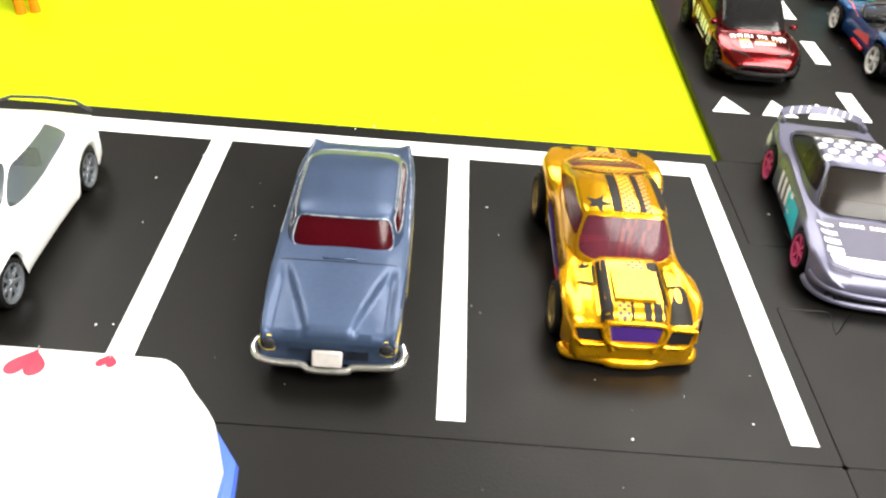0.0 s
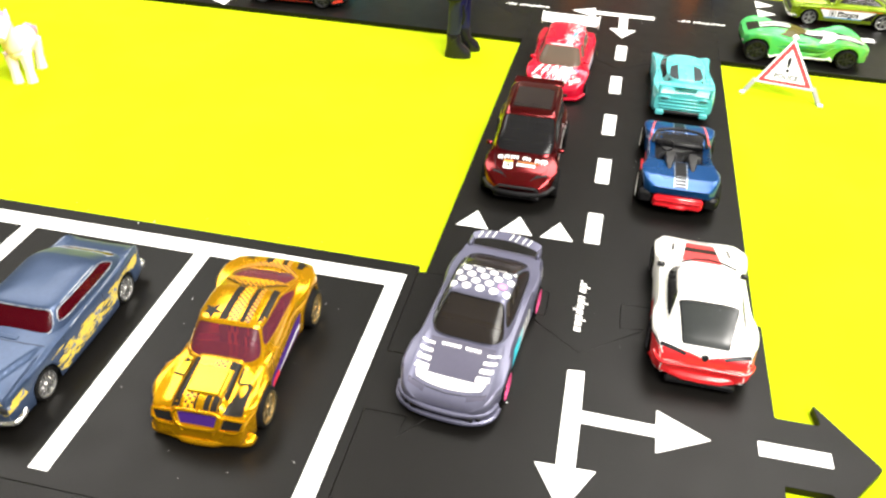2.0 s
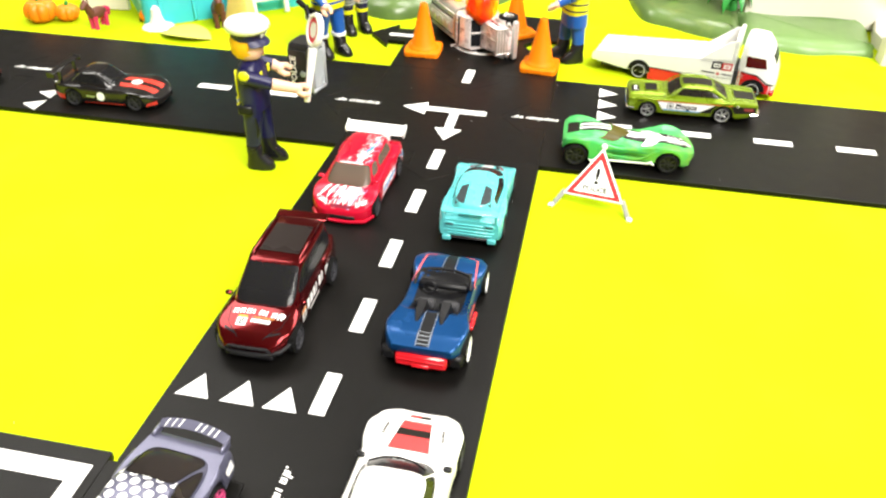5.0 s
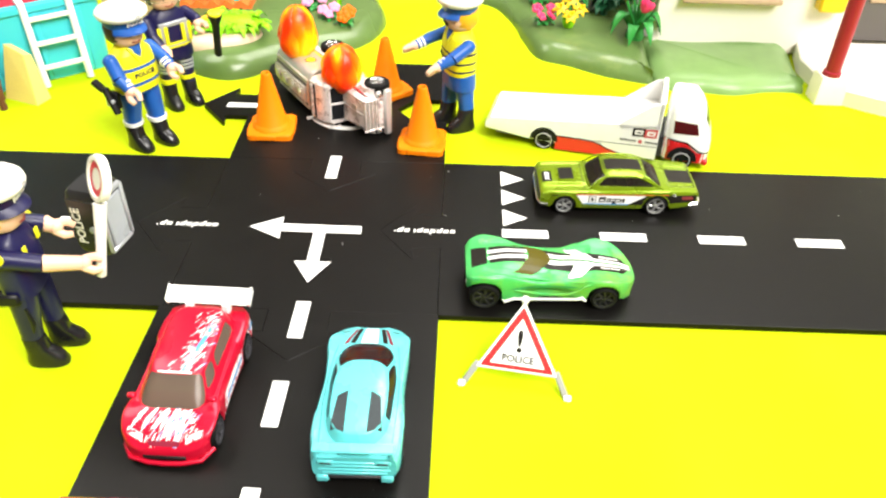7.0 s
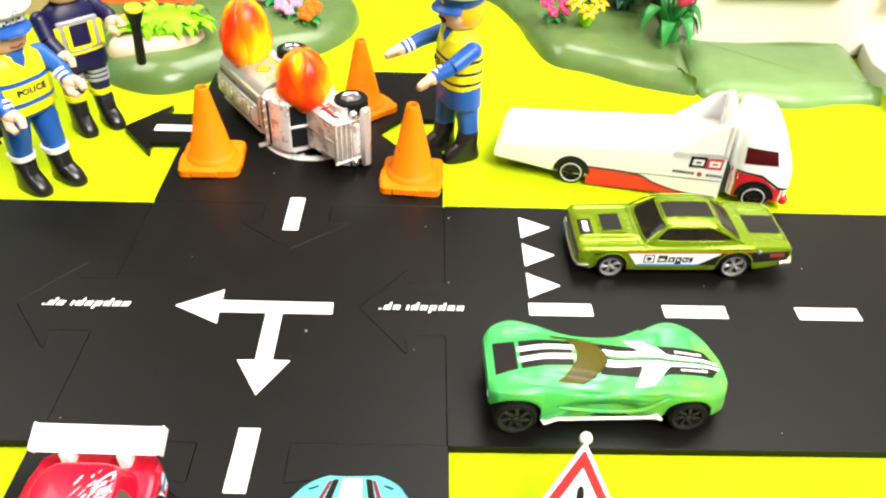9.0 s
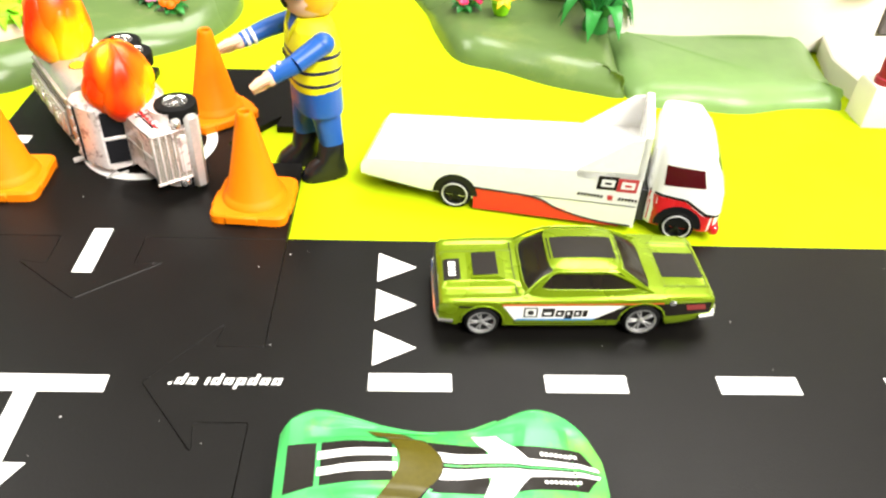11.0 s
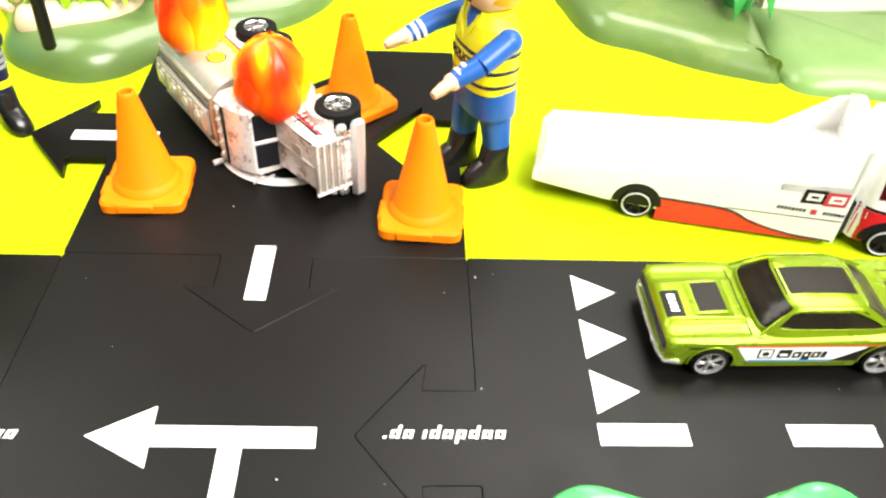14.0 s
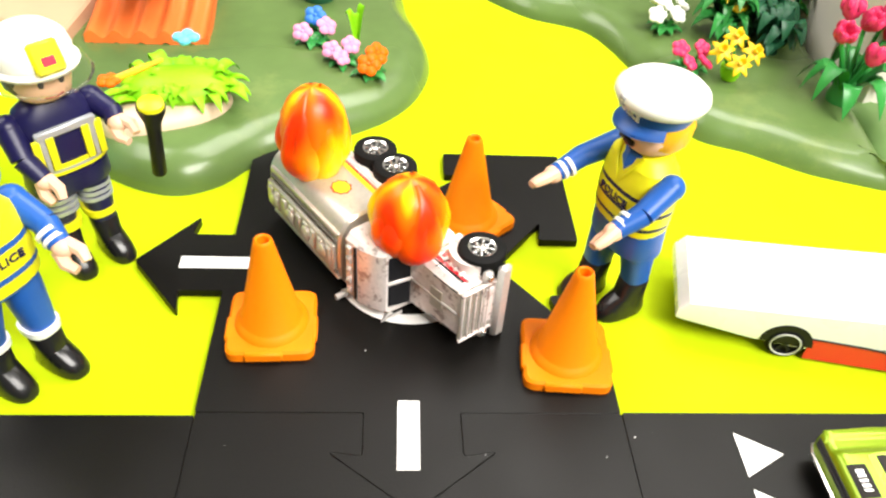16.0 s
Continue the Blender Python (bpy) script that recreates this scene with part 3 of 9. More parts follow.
    def lay(s, p, way):
        """Drops a plan point on the shell: from above, the sides, the nose or the tail."""
        a, c = p
        o, d = {"top": ((a, c, 80), (0, 0, -1)), "left": ((a, 60, c), (0, -1, 0)), "right": ((a, -60, c), (0, 1, 0)), "front": ((80, a, c), (-1, 0, 0)), "rear": ((-80, a, c), (1, 0, 0))}[way]
        hit, n, _, _ = s.tree.ray_cast(Vector(o), Vector(d))
        if hit is None:
            hit, n, _, _ = s.tree.find_nearest(Vector((a, c, 15)) if way == "top" else Vector((a, 14 if way == "left" else -14, c)) if way in ("left", "right") else Vector((30 if way == "front" else -30, a, c)))
        if n.dot(Vector(d)) > 0:
            n = -n
        return hit + n * s.lift

    lift = 0.09

    def quad(s, name, m, way, p00, p10, p11, p01, nu=8, nv=6, label="", lift=0.09):
        """A painted patch with four corners on the shell."""
        s.lift = lift
        P = []
        for i in range(nu + 1):
            u = i / nu
            P.append([])
            for j in range(nv + 1):
                v = j / nv
                q = [p00[k] * (1 - u) * (1 - v) + p10[k] * u * (1 - v) + p11[k] * u * v + p01[k] * (1 - u) * v for k in (0, 1)]
                P[-1].append(s.lay(q, way))
        return part(name, B().grid(P, m), s.root, label)

    def spot(s, name, m, way, c, r, points=0, turn=0, label="", lift=0.1, inner=0.45):
        """A painted disc, or a star with that many points."""
        s.lift = lift
        r = r if hasattr(r, "__len__") else (r, r)
        n = 2 * points if points else 20
        V = [s.lay(c, way)]
        for k in (0.5, 1.0):
            for i in range(n):
                a = 2 * math.pi * i / n + radians(turn)
                q = k * (inner if points and i % 2 else 1)
                V.append(s.lay((c[0] + r[0] * q * math.cos(a), c[1] + r[1] * q * math.sin(a)), way))
        F = [[0, 1 + i, 1 + (i + 1) % n] for i in range(n)] + [[1 + i, 1 + n + i, 1 + n + (i + 1) % n, 1 + (i + 1) % n] for i in range(n)]
        return part(name, B().add(V, F, m), s.root, label)

    def letters(s, name, m, words, way, c, size, turn=0.0, label="", lift=0.12, heavy=0.012):
        """Lettering laid on the shell; turn in degrees within its plane."""
        b = B().text(words, size, m, mpose(0, 0, 0, 0, 0, turn), thick=0, heavy=heavy)
        s.lift = lift
        flip = {"top": 1, "left": -1, "right": 1, "front": 1, "rear": -1}[way]
        b.v = [tuple(s.lay((c[0] + flip * x, c[1] + y), way)) for x, y, z in b.v]
        return part(name, b, s.root, label)

    def line(s, name, m, way, pts, wide=0.22, per=6, lift=0.07):
        """A thin line, such as a shut gap, drawn along plan points on the shell."""
        s.lift = lift
        path = []
        for (a0, c0), (a1, c1) in zip(pts[:-1], pts[1:]):
            path += [Vector((a0 + (a1 - a0) * k / per, c0 + (c1 - c0) * k / per)) for k in range(per)]
        path.append(Vector(pts[-1]))
        P = []
        for i, p in enumerate(path):
            d = (path[min(i + 1, len(path) - 1)] - path[max(i - 1, 0)]).normalized()
            n = Vector((-d.y, d.x)) * wide / 2
            P.append([s.lay(p - n, way), s.lay(p + n, way)])
        return part(name, B().grid(P, m), s.root)

    def bit(s, name, c, size, m, ch=0.4, label="", turn=(0, 0, 0)):
        """A small block with softened edges."""
        return part(name, B().box((0, 0, 0), size, m, ch, mpose(*c, *turn)), s.root, label)

    def sides(s, name, c, size, m, ch=0.4, label="", turn=(0, 0, 0)):
        """The same block on both sides."""
        s.bit(name, c, size, m, ch, label, turn)
        s.bit(name, (c[0], -c[1], c[2]), size, m, ch, label, (-turn[0], turn[1], -turn[2]))

    def flecks(s, name, m, way, spots, label="", lift=0.13):
        """Many small painted strokes in one print: (x, y, length, slope, width)."""
        s.lift = lift
        b = B()
        for x, y, ln, sl, wd in spots:
            b.grid([[s.lay((x + ln * t, y + sl * ln * t - wd * k), way), s.lay((x + ln * t, y + sl * ln * t + wd * k), way)] for t, k in ((0, 0.15), (0.3, 0.5), (0.7, 0.4), (1.0, 0.05))], m)
        return part(name, b, s.root, label)

    def rod(s, name, pts, r, m, label=""):
        return part(name, B().tube(pts, r, m), s.root, label)


SHUT = mat("shut_gap", (0.012, 0.012, 0.013), 0.7, vary=0.1, spec=0.2)


def step(x, a, b):
    """Rises smoothly from 0 at a to 1 at b."""
    t = min(1.0, max(0.0, (x - a) / (b - a)))
    return t * t * (3 - 2 * t)


def dots(name, ground, dot, pitch, size, rough=0.35):
    """A print of regular dots; pitch in mm, size a share of it."""
    m = bpy.data.materials.new(name)
    m.use_nodes = True
    nt = m.node_tree
    b = nt.nodes["Principled BSDF"]
    tc = nt.nodes.new("ShaderNodeTexCoord")
    vo = nt.nodes.new("ShaderNodeTexVoronoi")
    vo.voronoi_dimensions = "2D"
    vo.inputs["Scale"].default_value, vo.inputs["Randomness"].default_value = 1000 / pitch, 0.0
    turn = nt.nodes.new("ShaderNodeMapping")
    turn.inputs["Rotation"].default_value = (0, 0, radians(45))
    nt.links.new(tc.outputs["Object"], turn.inputs["Vector"])
    nt.links.new(turn.outputs["Vector"], vo.inputs["Vector"])
    cut = nt.nodes.new("ShaderNodeMapRange")
    cut.inputs["From Min"].default_value, cut.inputs["From Max"].default_value = size * 0.5, size * 0.5 + 0.08
    nt.links.new(vo.outputs["Distance"], cut.inputs["Value"])
    mix = nt.nodes.new("ShaderNodeMix")
    mix.data_type = "RGBA"
    nt.links.new(cut.outputs["Result"], mix.inputs["Factor"])
    mix.inputs[6].default_value, mix.inputs[7].default_value = (*dot, 1), (*ground, 1)
    nt.links.new(mix.outputs[2], b.inputs["Base Color"])
    b.inputs["Roughness"].default_value = rough
    return m


CARDRED = mat("card_red", (0.62, 0.03, 0.06), 0.4)

# -- blue lowrider --
BLUEGREY = mat("worn_blue_paint", (0.036, 0.058, 0.112), 0.4, 0.45, coat=0.08, vary=0.14, flake=0.05, spot=0.27, spot_colour=(0.065, 0.088, 0.14), spot_scale=220)
OLDYELLOW = mat("rubbed_yellow", (0.56, 0.42, 0.05), 0.5, vary=0.2, spot=0.48, spot_colour=(0.12, 0.15, 0.22), spot_scale=500)
RUBBED = mat("rubbed_silver_edge", (0.30, 0.32, 0.35), 0.4, 0.3, vary=0.2, spot=0.5, spot_colour=(0.10, 0.13, 0.2), spot_scale=350)
REDGLASS = glass("red_window", (0.30, 0.012, 0.03), 0.75)
REDSEAT = mat("red_interior", (0.35, 0.03, 0.05), 0.5)


def lowrider_hood(x, y):
    """A raised bonnet that narrows to the nose, with hollows between it and the wings."""
    k = step(x, 14, 21) * (1 - 0.6 * step(x, 30.5, 33))
    inner = 11.0 - 6.9 * min(1.0, max(0.0, (x - 14) / 18))
    tail = step(-x, 24, 30) * step(y, 9.4, 11.2) * 0.5
    return -1.0 * k * step(y, inner - 0.3, inner + 0.5) * (1 - 0.8 * step(y, 10.8, 12.4)) + tail


c = Car("toy_lowrider_sedan", "worn matt blue toy sedan with red windows and chrome bumper", -151.2, -122.4, -89.25, size=(1.087, 1.029, 1.048))
ws = ((19.5, 4.6), (-20, 4.6))
c.body(66, curve((-33, 10.6), (-31, 12.2), (-10, 14.1), (12, 14.0), (27, 13.4), (33, 12.7)), curve((-33, 4.2), (-28, 2.6), (0, 2.0), (28, 2.8), (33, 4.2)),
       curve((-33, 10.6), (-30, 12.6), (-18, 13.2), (0, 13.0), (20, 12.5), (30, 11.8), (32.4, 11.3), (33, 10.2)), curve((-34, 9.4), (-31, 11.6), (-24, 13.0), (0, 13.8), (12, 14.0), (26, 13.2), (31, 12.4), (32.4, 11.9), (33, 10.6)), ws, BLUEGREY, crown=0.6, relief=lowrider_hood, boxy=True)
c.cabin((-26.5, 12.0), (-16.0, 6.6), 12.2, 18.6, 12.7, 10.6, BLUEGREY, REDGLASS, (("windscreen", -46, 46, 0.14, 0.88), ("side_window", 56, 122, 0.3, 0.8), ("side_window", 238, 304, 0.3, 0.8), ("rear_window", 148, 212, 0.2, 0.5)), power=5.6, crown=1.0, seats=REDSEAT, soft=0.15, gasket=(RUBBED, 0.18), arc=1.25)
c.wheels(ws, 13.6, 4.4, CHROME, 10)
part("front_bumper", B().tube(bend([(29.0, -14.0, 5.6), (31.0, -14.5, 5.4), (33.0, -13.6, 5.0), (33.8, -10.6, 4.8), (34.0, -5, 4.6), (34.6, -3.6, 4.2), (34.8, 0, 4.2), (34.6, 3.6, 4.2), (34.0, 5, 4.6), (33.8, 10.6, 4.8), (33.0, 13.6, 5.0), (31.0, 14.5, 5.4), (29.0, 14.0, 5.6)], 4), 0.75, CHROME, seg=10), c.root, "chrome front bumper")
part("rear_bumper", B().tube(bend([(-30, -12.4, 5.0), (-32.6, -11, 5.0), (-33.6, 0, 5.0), (-32.6, 11, 5.0), (-30, 12.4, 5.0)]), 1.0, CHROME), c.root)
c.bit("number_plate", (34.4, 0, 6.9), (0.8, 5.8, 3.2), STEEL, 0.3, "blank silver front plate", (0, -28, 0))
c.bit("grille", (32.6, 0, 6.6), (0.8, 16.0, 3.0), CHASSIS, 0.3)
for q in (-1, 1):
    lamp_pod = part("headlight", B().lathe([(2.0, -3), (2.0, 0.1), (1.8, 0.5), (1.5, 0.4), (1.45, 0.0)], OLDYELLOW, mpose(32.4, q * 11.2, 8.6, 0, 84, 0), 18), c.root, "yellow-rimmed headlight")
    part("lens", B().ball((0, 0, 0), (0.7, 1.5, 1.5), CHASSIS, mpose(32.8, q * 11.2, 8.6)), lamp_pod)
    w = "left" if q > 0 else "right"
    rnd = random.Random(31)
    licks = []
    for k in range(120):
        x = rnd.uniform(-31, 12)
        licks.append((x, rnd.gauss(9.4 - 0.06 * (x + 20), 1.0), rnd.uniform(1.5, 7.0), rnd.uniform(-0.12, 0.04), rnd.uniform(0.3, 1.1)))
    licks += [(rnd.uniform(-16, 12), rnd.gauss(5.4, 0.7), rnd.uniform(1.5, 5.0), rnd.uniform(-0.1, 0.05), rnd.uniform(0.3, 0.8)) for k in range(40)]
    c.flecks("side_flame", OLDYELLOW, w, [l for l in licks if 3.2 < l[1] < 12.2], "flaking yellow flame paint")
    c.quad("wing_flame", OLDYELLOW, w, (26, 8.6), (31.5, 8.0), (31.0, 10.4), (27, 11.0), 5, 3)
    c.line("shut_line", SHUT, w, ((10.5, 3.4), (9.6, 12.4)))
    c.line("shut_line", SHUT, w, ((-9.5, 3.4), (-8.6, 12.4)))
    c.line("rubbed_edge", RUBBED, "top", ((-30, q * 11.7), (-12, q * 13.2), (6, q * 13.6)), 0.22, 10)
    c.line("rubbed_edge", RUBBED, "top", ((-13.5, q * 10.2), (-4, q * 10.4), (5.6, q * 10.3)), 0.2, 8)
c.line("shut_line", SHUT, "top", ((14.6, -11.8), (15.2, -6), (15.3, 0), (15.2, 6), (14.6, 11.8)), 0.2)
c.bit("scuttle_vent", (14.0, 0, 14.05), (1.3, 7.0, 0.35), BLUEGREY, 0.1)

# -- orange muscle car --
ORANGE = mat("orange_metallic", (0.64, 0.315, 0.003), 0.24, 0.75, coat=0.3, vary=0.08, flake=0.06)
YELLOWPAD = mat("yellow_print", (0.85, 0.70, 0.01), 0.4)
PRINTBLACK = mat("black_print", (0.012, 0.010, 0.008), 0.45, vary=0.2, spec=0.16)
PURPLEGLASS = glass("plum_window", (0.42, 0.10, 0.16), 0.66)
PLUM = mat("plum_interior", (0.42, 0.10, 0.18), 0.5)
PURPLE = mat("purple_plastic", (0.045, 0.012, 0.15), 0.4)
GOLD = mat("gold_rim", (0.55, 0.42, 0.2), 0.25, 0.9)
MESHPRINT = dots("mesh_print", (0.035, 0.022, 0.008), (0.72, 0.30, 0.006), 1.0, 0.62)
DOTPRINT = dots("dot_print", (0.78, 0.34, 0.006), (0.035, 0.022, 0.008), 1.1, 0.62)


def muscle_hood(x, y):
    """A raised middle of the bonnet and hollow flanks beside the wings."""
    k = step(x, 9, 15) * (1 - 0.6 * step(x, 27, 31))
    return k * (0.9 * (1 - step(y, 5.4, 6.4)) - 0.5 * step(y, 6.4, 7.2) * (1 - step(y, 9.5, 12)))


c = Car("toy_muscle_car", "orange toy muscle car with black stripes and stars", -89.8, -116.9, -88.3, size=(1.048, 1.115, 1.14))
ws = ((20.0, 5.2), (-19.5, 5.4))
c.body(62.6, curve((-32, 9.4), (-29.5, 11.2), (-26, 12.0), (-10, 11.8), (4, 11.9), (20, 12.0), (27, 12.2), (30.2, 11.6), (31.3, 10.2)), curve((-32, 5.6), (-28, 2.4), (0, 1.8), (26, 1.6), (31.3, 2.2)),
       curve((-32, 11.2), (-28, 13.4), (-19, 14.4), (-8, 12.6), (4, 11.4), (14, 11.2), (21, 11.4), (26, 10.4), (28.6, 9.6), (29.3, 8.6), (31.3, 3.4)), curve((-32, 12.0), (-28, 14.0), (-16, 14.2), (0, 12.6), (12, 12.4), (22, 11.4), (26.4, 10.8), (28.8, 10.0), (29.4, 9.2), (31.3, 3.6)), ws, ORANGE, flare=1.5, relief=muscle_hood)
c.cabin((-27.5, 14.4), (-9.0, 6.8), 11.2, 18.6, 11.2, 8.7, ORANGE, PURPLEGLASS, (("windscreen", -47, 47, 0.1, 0.88), ("side_window", 58, 106, 0.3, 0.8), ("side_window", 254, 302, 0.3, 0.8), ("rear_window", 138, 222, 0.36, 0.69)), power=5.0, crown=0.9, seats=PLUM, arc=1.5, soft=0.12)
c.wheels(((20.0, 5.2),), 14.3, 5.0, GOLD, 5, "fork")
c.wheels(((-19.5, 5.4),), 14.3, 5.4, GOLD, 5, "fork")
def on_nose(points, lift=0.25):
    """Plan points dropped on the sloping nose."""
    c.lift = lift
    return [c.lay(p, "top") for p in points]


c.quad("grille", PURPLE, "top", (29.5, -5.0), (30.5, -4.2), (30.5, 4.2), (29.5, 5.0), 5, 8, "purple grille mouth", lift=0.15)
for k in range(3):
    c.line("grille_bar", PURPLE, "top", ((29.7 + 0.28 * k, -4.0 + 0.3 * k), (29.7 + 0.28 * k, 4.0 - 0.3 * k)), 0.14, 4, 0.28)
hexa = [(29.35, -5.0), (29.3, 0), (29.35, 5.0), (29.9, 5.8), (30.7, 4.3), (30.8, 0), (30.7, -4.3), (29.9, -5.8)]
part("grille_surround", B().tube(smooth_loop(on_nose(hexa), 3) + on_nose(hexa[:1]), 0.5, ORANGE, seg=10), c.root, "orange grille surround")
part("chin", B().tube(bend([(27.4, -12.6, 2.2), (29.4, -11.8, 1.8), (30.2, -8.4, 1.9), (30.6, -5.4, 1.7), (31.2, -3.4, 1.5), (31.3, 0, 1.4), (31.2, 3.4, 1.5), (30.6, 5.4, 1.7), (30.2, 8.4, 1.9), (29.4, 11.8, 1.8), (27.4, 12.6, 2.2)]), 1.0, ORANGE, seg=10), c.root)
for q in (-1, 1):
    c.quad("air_intake", BLACK, "top", (29.5, q * 6.6), (30.5, q * 5.6), (30.2, q * 10.4), (29.3, q * 11.2), 5, 5, "black side intake", lift=0.12)
    eye = [(29.35, q * 6.4), (29.1, q * 11.4), (29.8, q * 11.4), (30.5, q * 9.6), (30.7, q * 5.4)]
    part("intake_lip", B().tube(on_nose(eye + eye[:1]), 0.42, ORANGE, seg=8), c.root)
    part("nose_ridge", B().tube(on_nose([(28.9, q * 5.6), (30.6, q * 4.6), (31.1, q * 3.8)], 0.1), 0.5, ORANGE), c.root)
c.bit("hood_scoop", (21.2, 0.0, 12.1), (8.6, 8.2, 1.6), ORANGE, 0.5, "", (0, 4.5, 0))
c.bit("scoop_panel", (21.2, 0.0, 12.92), (8.2, 7.8, 0.2), YELLOWPAD, 0.08, "bright yellow scoop panel", (0, 4.5, 0))
for q in (-1, 1):
    c.quad("hood_vent", YELLOWPAD, "top", (15.2, q * 7.0), (19.6, q * 7.2), (19.0, q * 9.8), (15.6, q * 9.0), 5, 5, lift=0.25)
    c.line("vent_edge", PRINTBLACK, "top", ((15.0, q * 6.7), (19.8, q * 6.9), (19.2, q * 10.1)), 0.5, 6, 0.3)
# bonnet, roof and tail stripes
for y0, y1, m in ((-3.6, -1.2, DOTPRINT), (-1.0, -0.5, PRINTBLACK), (1.4, 2.8, PRINTBLACK), (3.2, 4.8, PRINTBLACK), (5.1, 5.4, PRINTBLACK)):
    c.quad("stripe", m, "top", (25.4, y0), (29.0, y0), (29.0, y1), (25.4, y1), 8, 3)
for y0, y1, m in ((-0.4, 2.8, DOTPRINT), (3.4, 5.2, PRINTBLACK)):
    c.quad("stripe", m, "top", (14.4, y0), (17.0, y0), (17.0, y1), (14.4, y1), 5, 3)
c.quad("stripe", PRINTBLACK, "top", (14.4, -6.2), (29.0, -6.6), (29.0, -4.4), (14.4, -4.4), 24, 4)
c.quad("stripe", PRINTBLACK, "top", (14.4, 5.0), (25.4, 5.4), (25.4, 6.4), (14.4, 6.0), 20, 3)
c.quad("flank_flame", PRINTBLACK, "top", (17.8, 8.8), (28.8, 6.2), (28.4, 10.8), (20.0, 10.6), 12, 6)
c.spot("flank_flame_eye", ORANGE, "top", (21.6, 8.9), (2.0, 0.7), lift=0.16)
for y0, y1, m in ((-2.6, -0.6, PRINTBLACK), (-0.4, 2.4, DOTPRINT), (2.8, 4.0, PRINTBLACK), (4.0, 5.4, MESHPRINT), (7.2, 8.9, PRINTBLACK)):
    c.quad("stripe", m, "top", (-9.0, y0 * 0.95), (7.4, y0), (7.4, y1), (-9.0, y1 * 0.95), 10, 3)
    c.quad("stripe", m, "top", (-31.4, y0 * 0.9), (-25.2, y0), (-25.2, y1), (-31.4, y1 * 0.9), 6, 3)
c.spot("star", PRINTBLACK, "top", (3.4, -5.4), 3.0, 5, 10, inner=0.4)
c.spot("star", PRINTBLACK, "top", (14.6, -8.4), 1.3, 5, 40, inner=0.4)
c.spot("star", PRINTBLACK, "top", (-28.6, -7.2), 2.2, 5, 30, inner=0.4)
c.spot("star", PRINTBLACK, "top", (-27.5, 8.6), 1.6, 5, 10, inner=0.4)
# the mesh lens over the rear of the roof and the band round the rear window
c.lift = 0.12
arc1 = [(-9.4 - 4.6 * (k / 6) ** 2, 1.45 * k) for k in range(-6, 7)]
part("roof_mesh", B().grid([[c.lay((x + (-14.3 - x) * t, y), "top") for t in (0, 0.33, 0.66, 1.0)] for x, y in arc1], MESHPRINT), c.root, "black mesh print round the rear window")
c.line("lens_outline", PRINTBLACK, "top", tuple((x + 0.3, y) for x, y in arc1), 0.5, 3, 0.16)
c.spot("roof_lens", DOTPRINT, "top", (-12.6, 0.6), (1.3, 5.4), lift=0.2)
arc2 = [(-24.4 + 5.4 * abs(k / 5) ** 2.4, 1.8 * k) for k in range(-5, 6)]
c.lift = 0.12
part("tail_mesh", B().grid([[c.lay((x - 2.2 * t, y), "top") for t in (0, 0.5, 1.0)] for x, y in arc2], MESHPRINT), c.root)
for w in ("left", "right"):
    c.quad("side_stripe", PURPLE, w, (-10, 4.0), (12, 3.4), (14, 6.2), (-12, 9.6), 12, 4, "purple and white side stripe")
    c.quad("side_stripe", WHITE, w, (-10, 5.4), (9, 4.0), (9, 4.5), (-11, 6.6), 12, 2, lift=0.16)
    c.quad("side_stripe", CARDRED, w, (6, 3.6), (12, 3.4), (13, 5.2), (7, 5.8), 4, 3, lift=0.18)
    c.line("shut_line", SHUT, w, ((9.6, 3.0), (8.6, 10.6)))
    c.line("shut_line", SHUT, w, ((-9.0, 3.0), (-8.6, 12.0)))

# -- plain white sports car at the end bay --
c = Car("toy_sports_car", "plain white toy coupe with dark windows", -233.6, -121.6, -89.6, size=(1.06, 1.02, 1.04))
ws = ((20.5, 5.3), (-20.5, 5.3))
c.body(68, curve((-34, 11), (-30, 13.4), (-20, 14.2), (0, 13.8), (22, 14.0), (30, 13.2), (34, 9.6)), curve((-34, 4), (-28, 2), (0, 1.8), (28, 2), (34, 3)), curve((-34, 12), (-30, 14.5), (-18, 15.4), (0, 13.8), (16, 12.8), (28, 10.6), (34, 7)), curve((-34, 12.6), (-28, 15.0), (0, 14.5), (18, 12.6), (30, 9.4), (34, 6.4)), ws, WHITE, flare=0.6)
c.cabin((-27, 15), (-16, 2), 13, 22, 12.2, 9.4, WHITE, glass("pale_grey_window", (0.26, 0.30, 0.33), 0.6), (("windscreen", -44, 44, 0.16, 0.88), ("side_window", 50, 130, 0.14, 0.84), ("side_window", 230, 310, 0.14, 0.84), ("rear_window", 142, 218, 0.25, 0.85)), power=4)
c.wheels(ws, 14.2, 5.0, GREYRIM, 7)
c.rod("tail_spoiler", [(-31, -12.6, 15.5), (-33.0, -8, 16.6), (-33.4, 0, 16.8), (-33.0, 8, 16.6), (-31, 12.6, 15.5)], 0.4, DARKRIM)

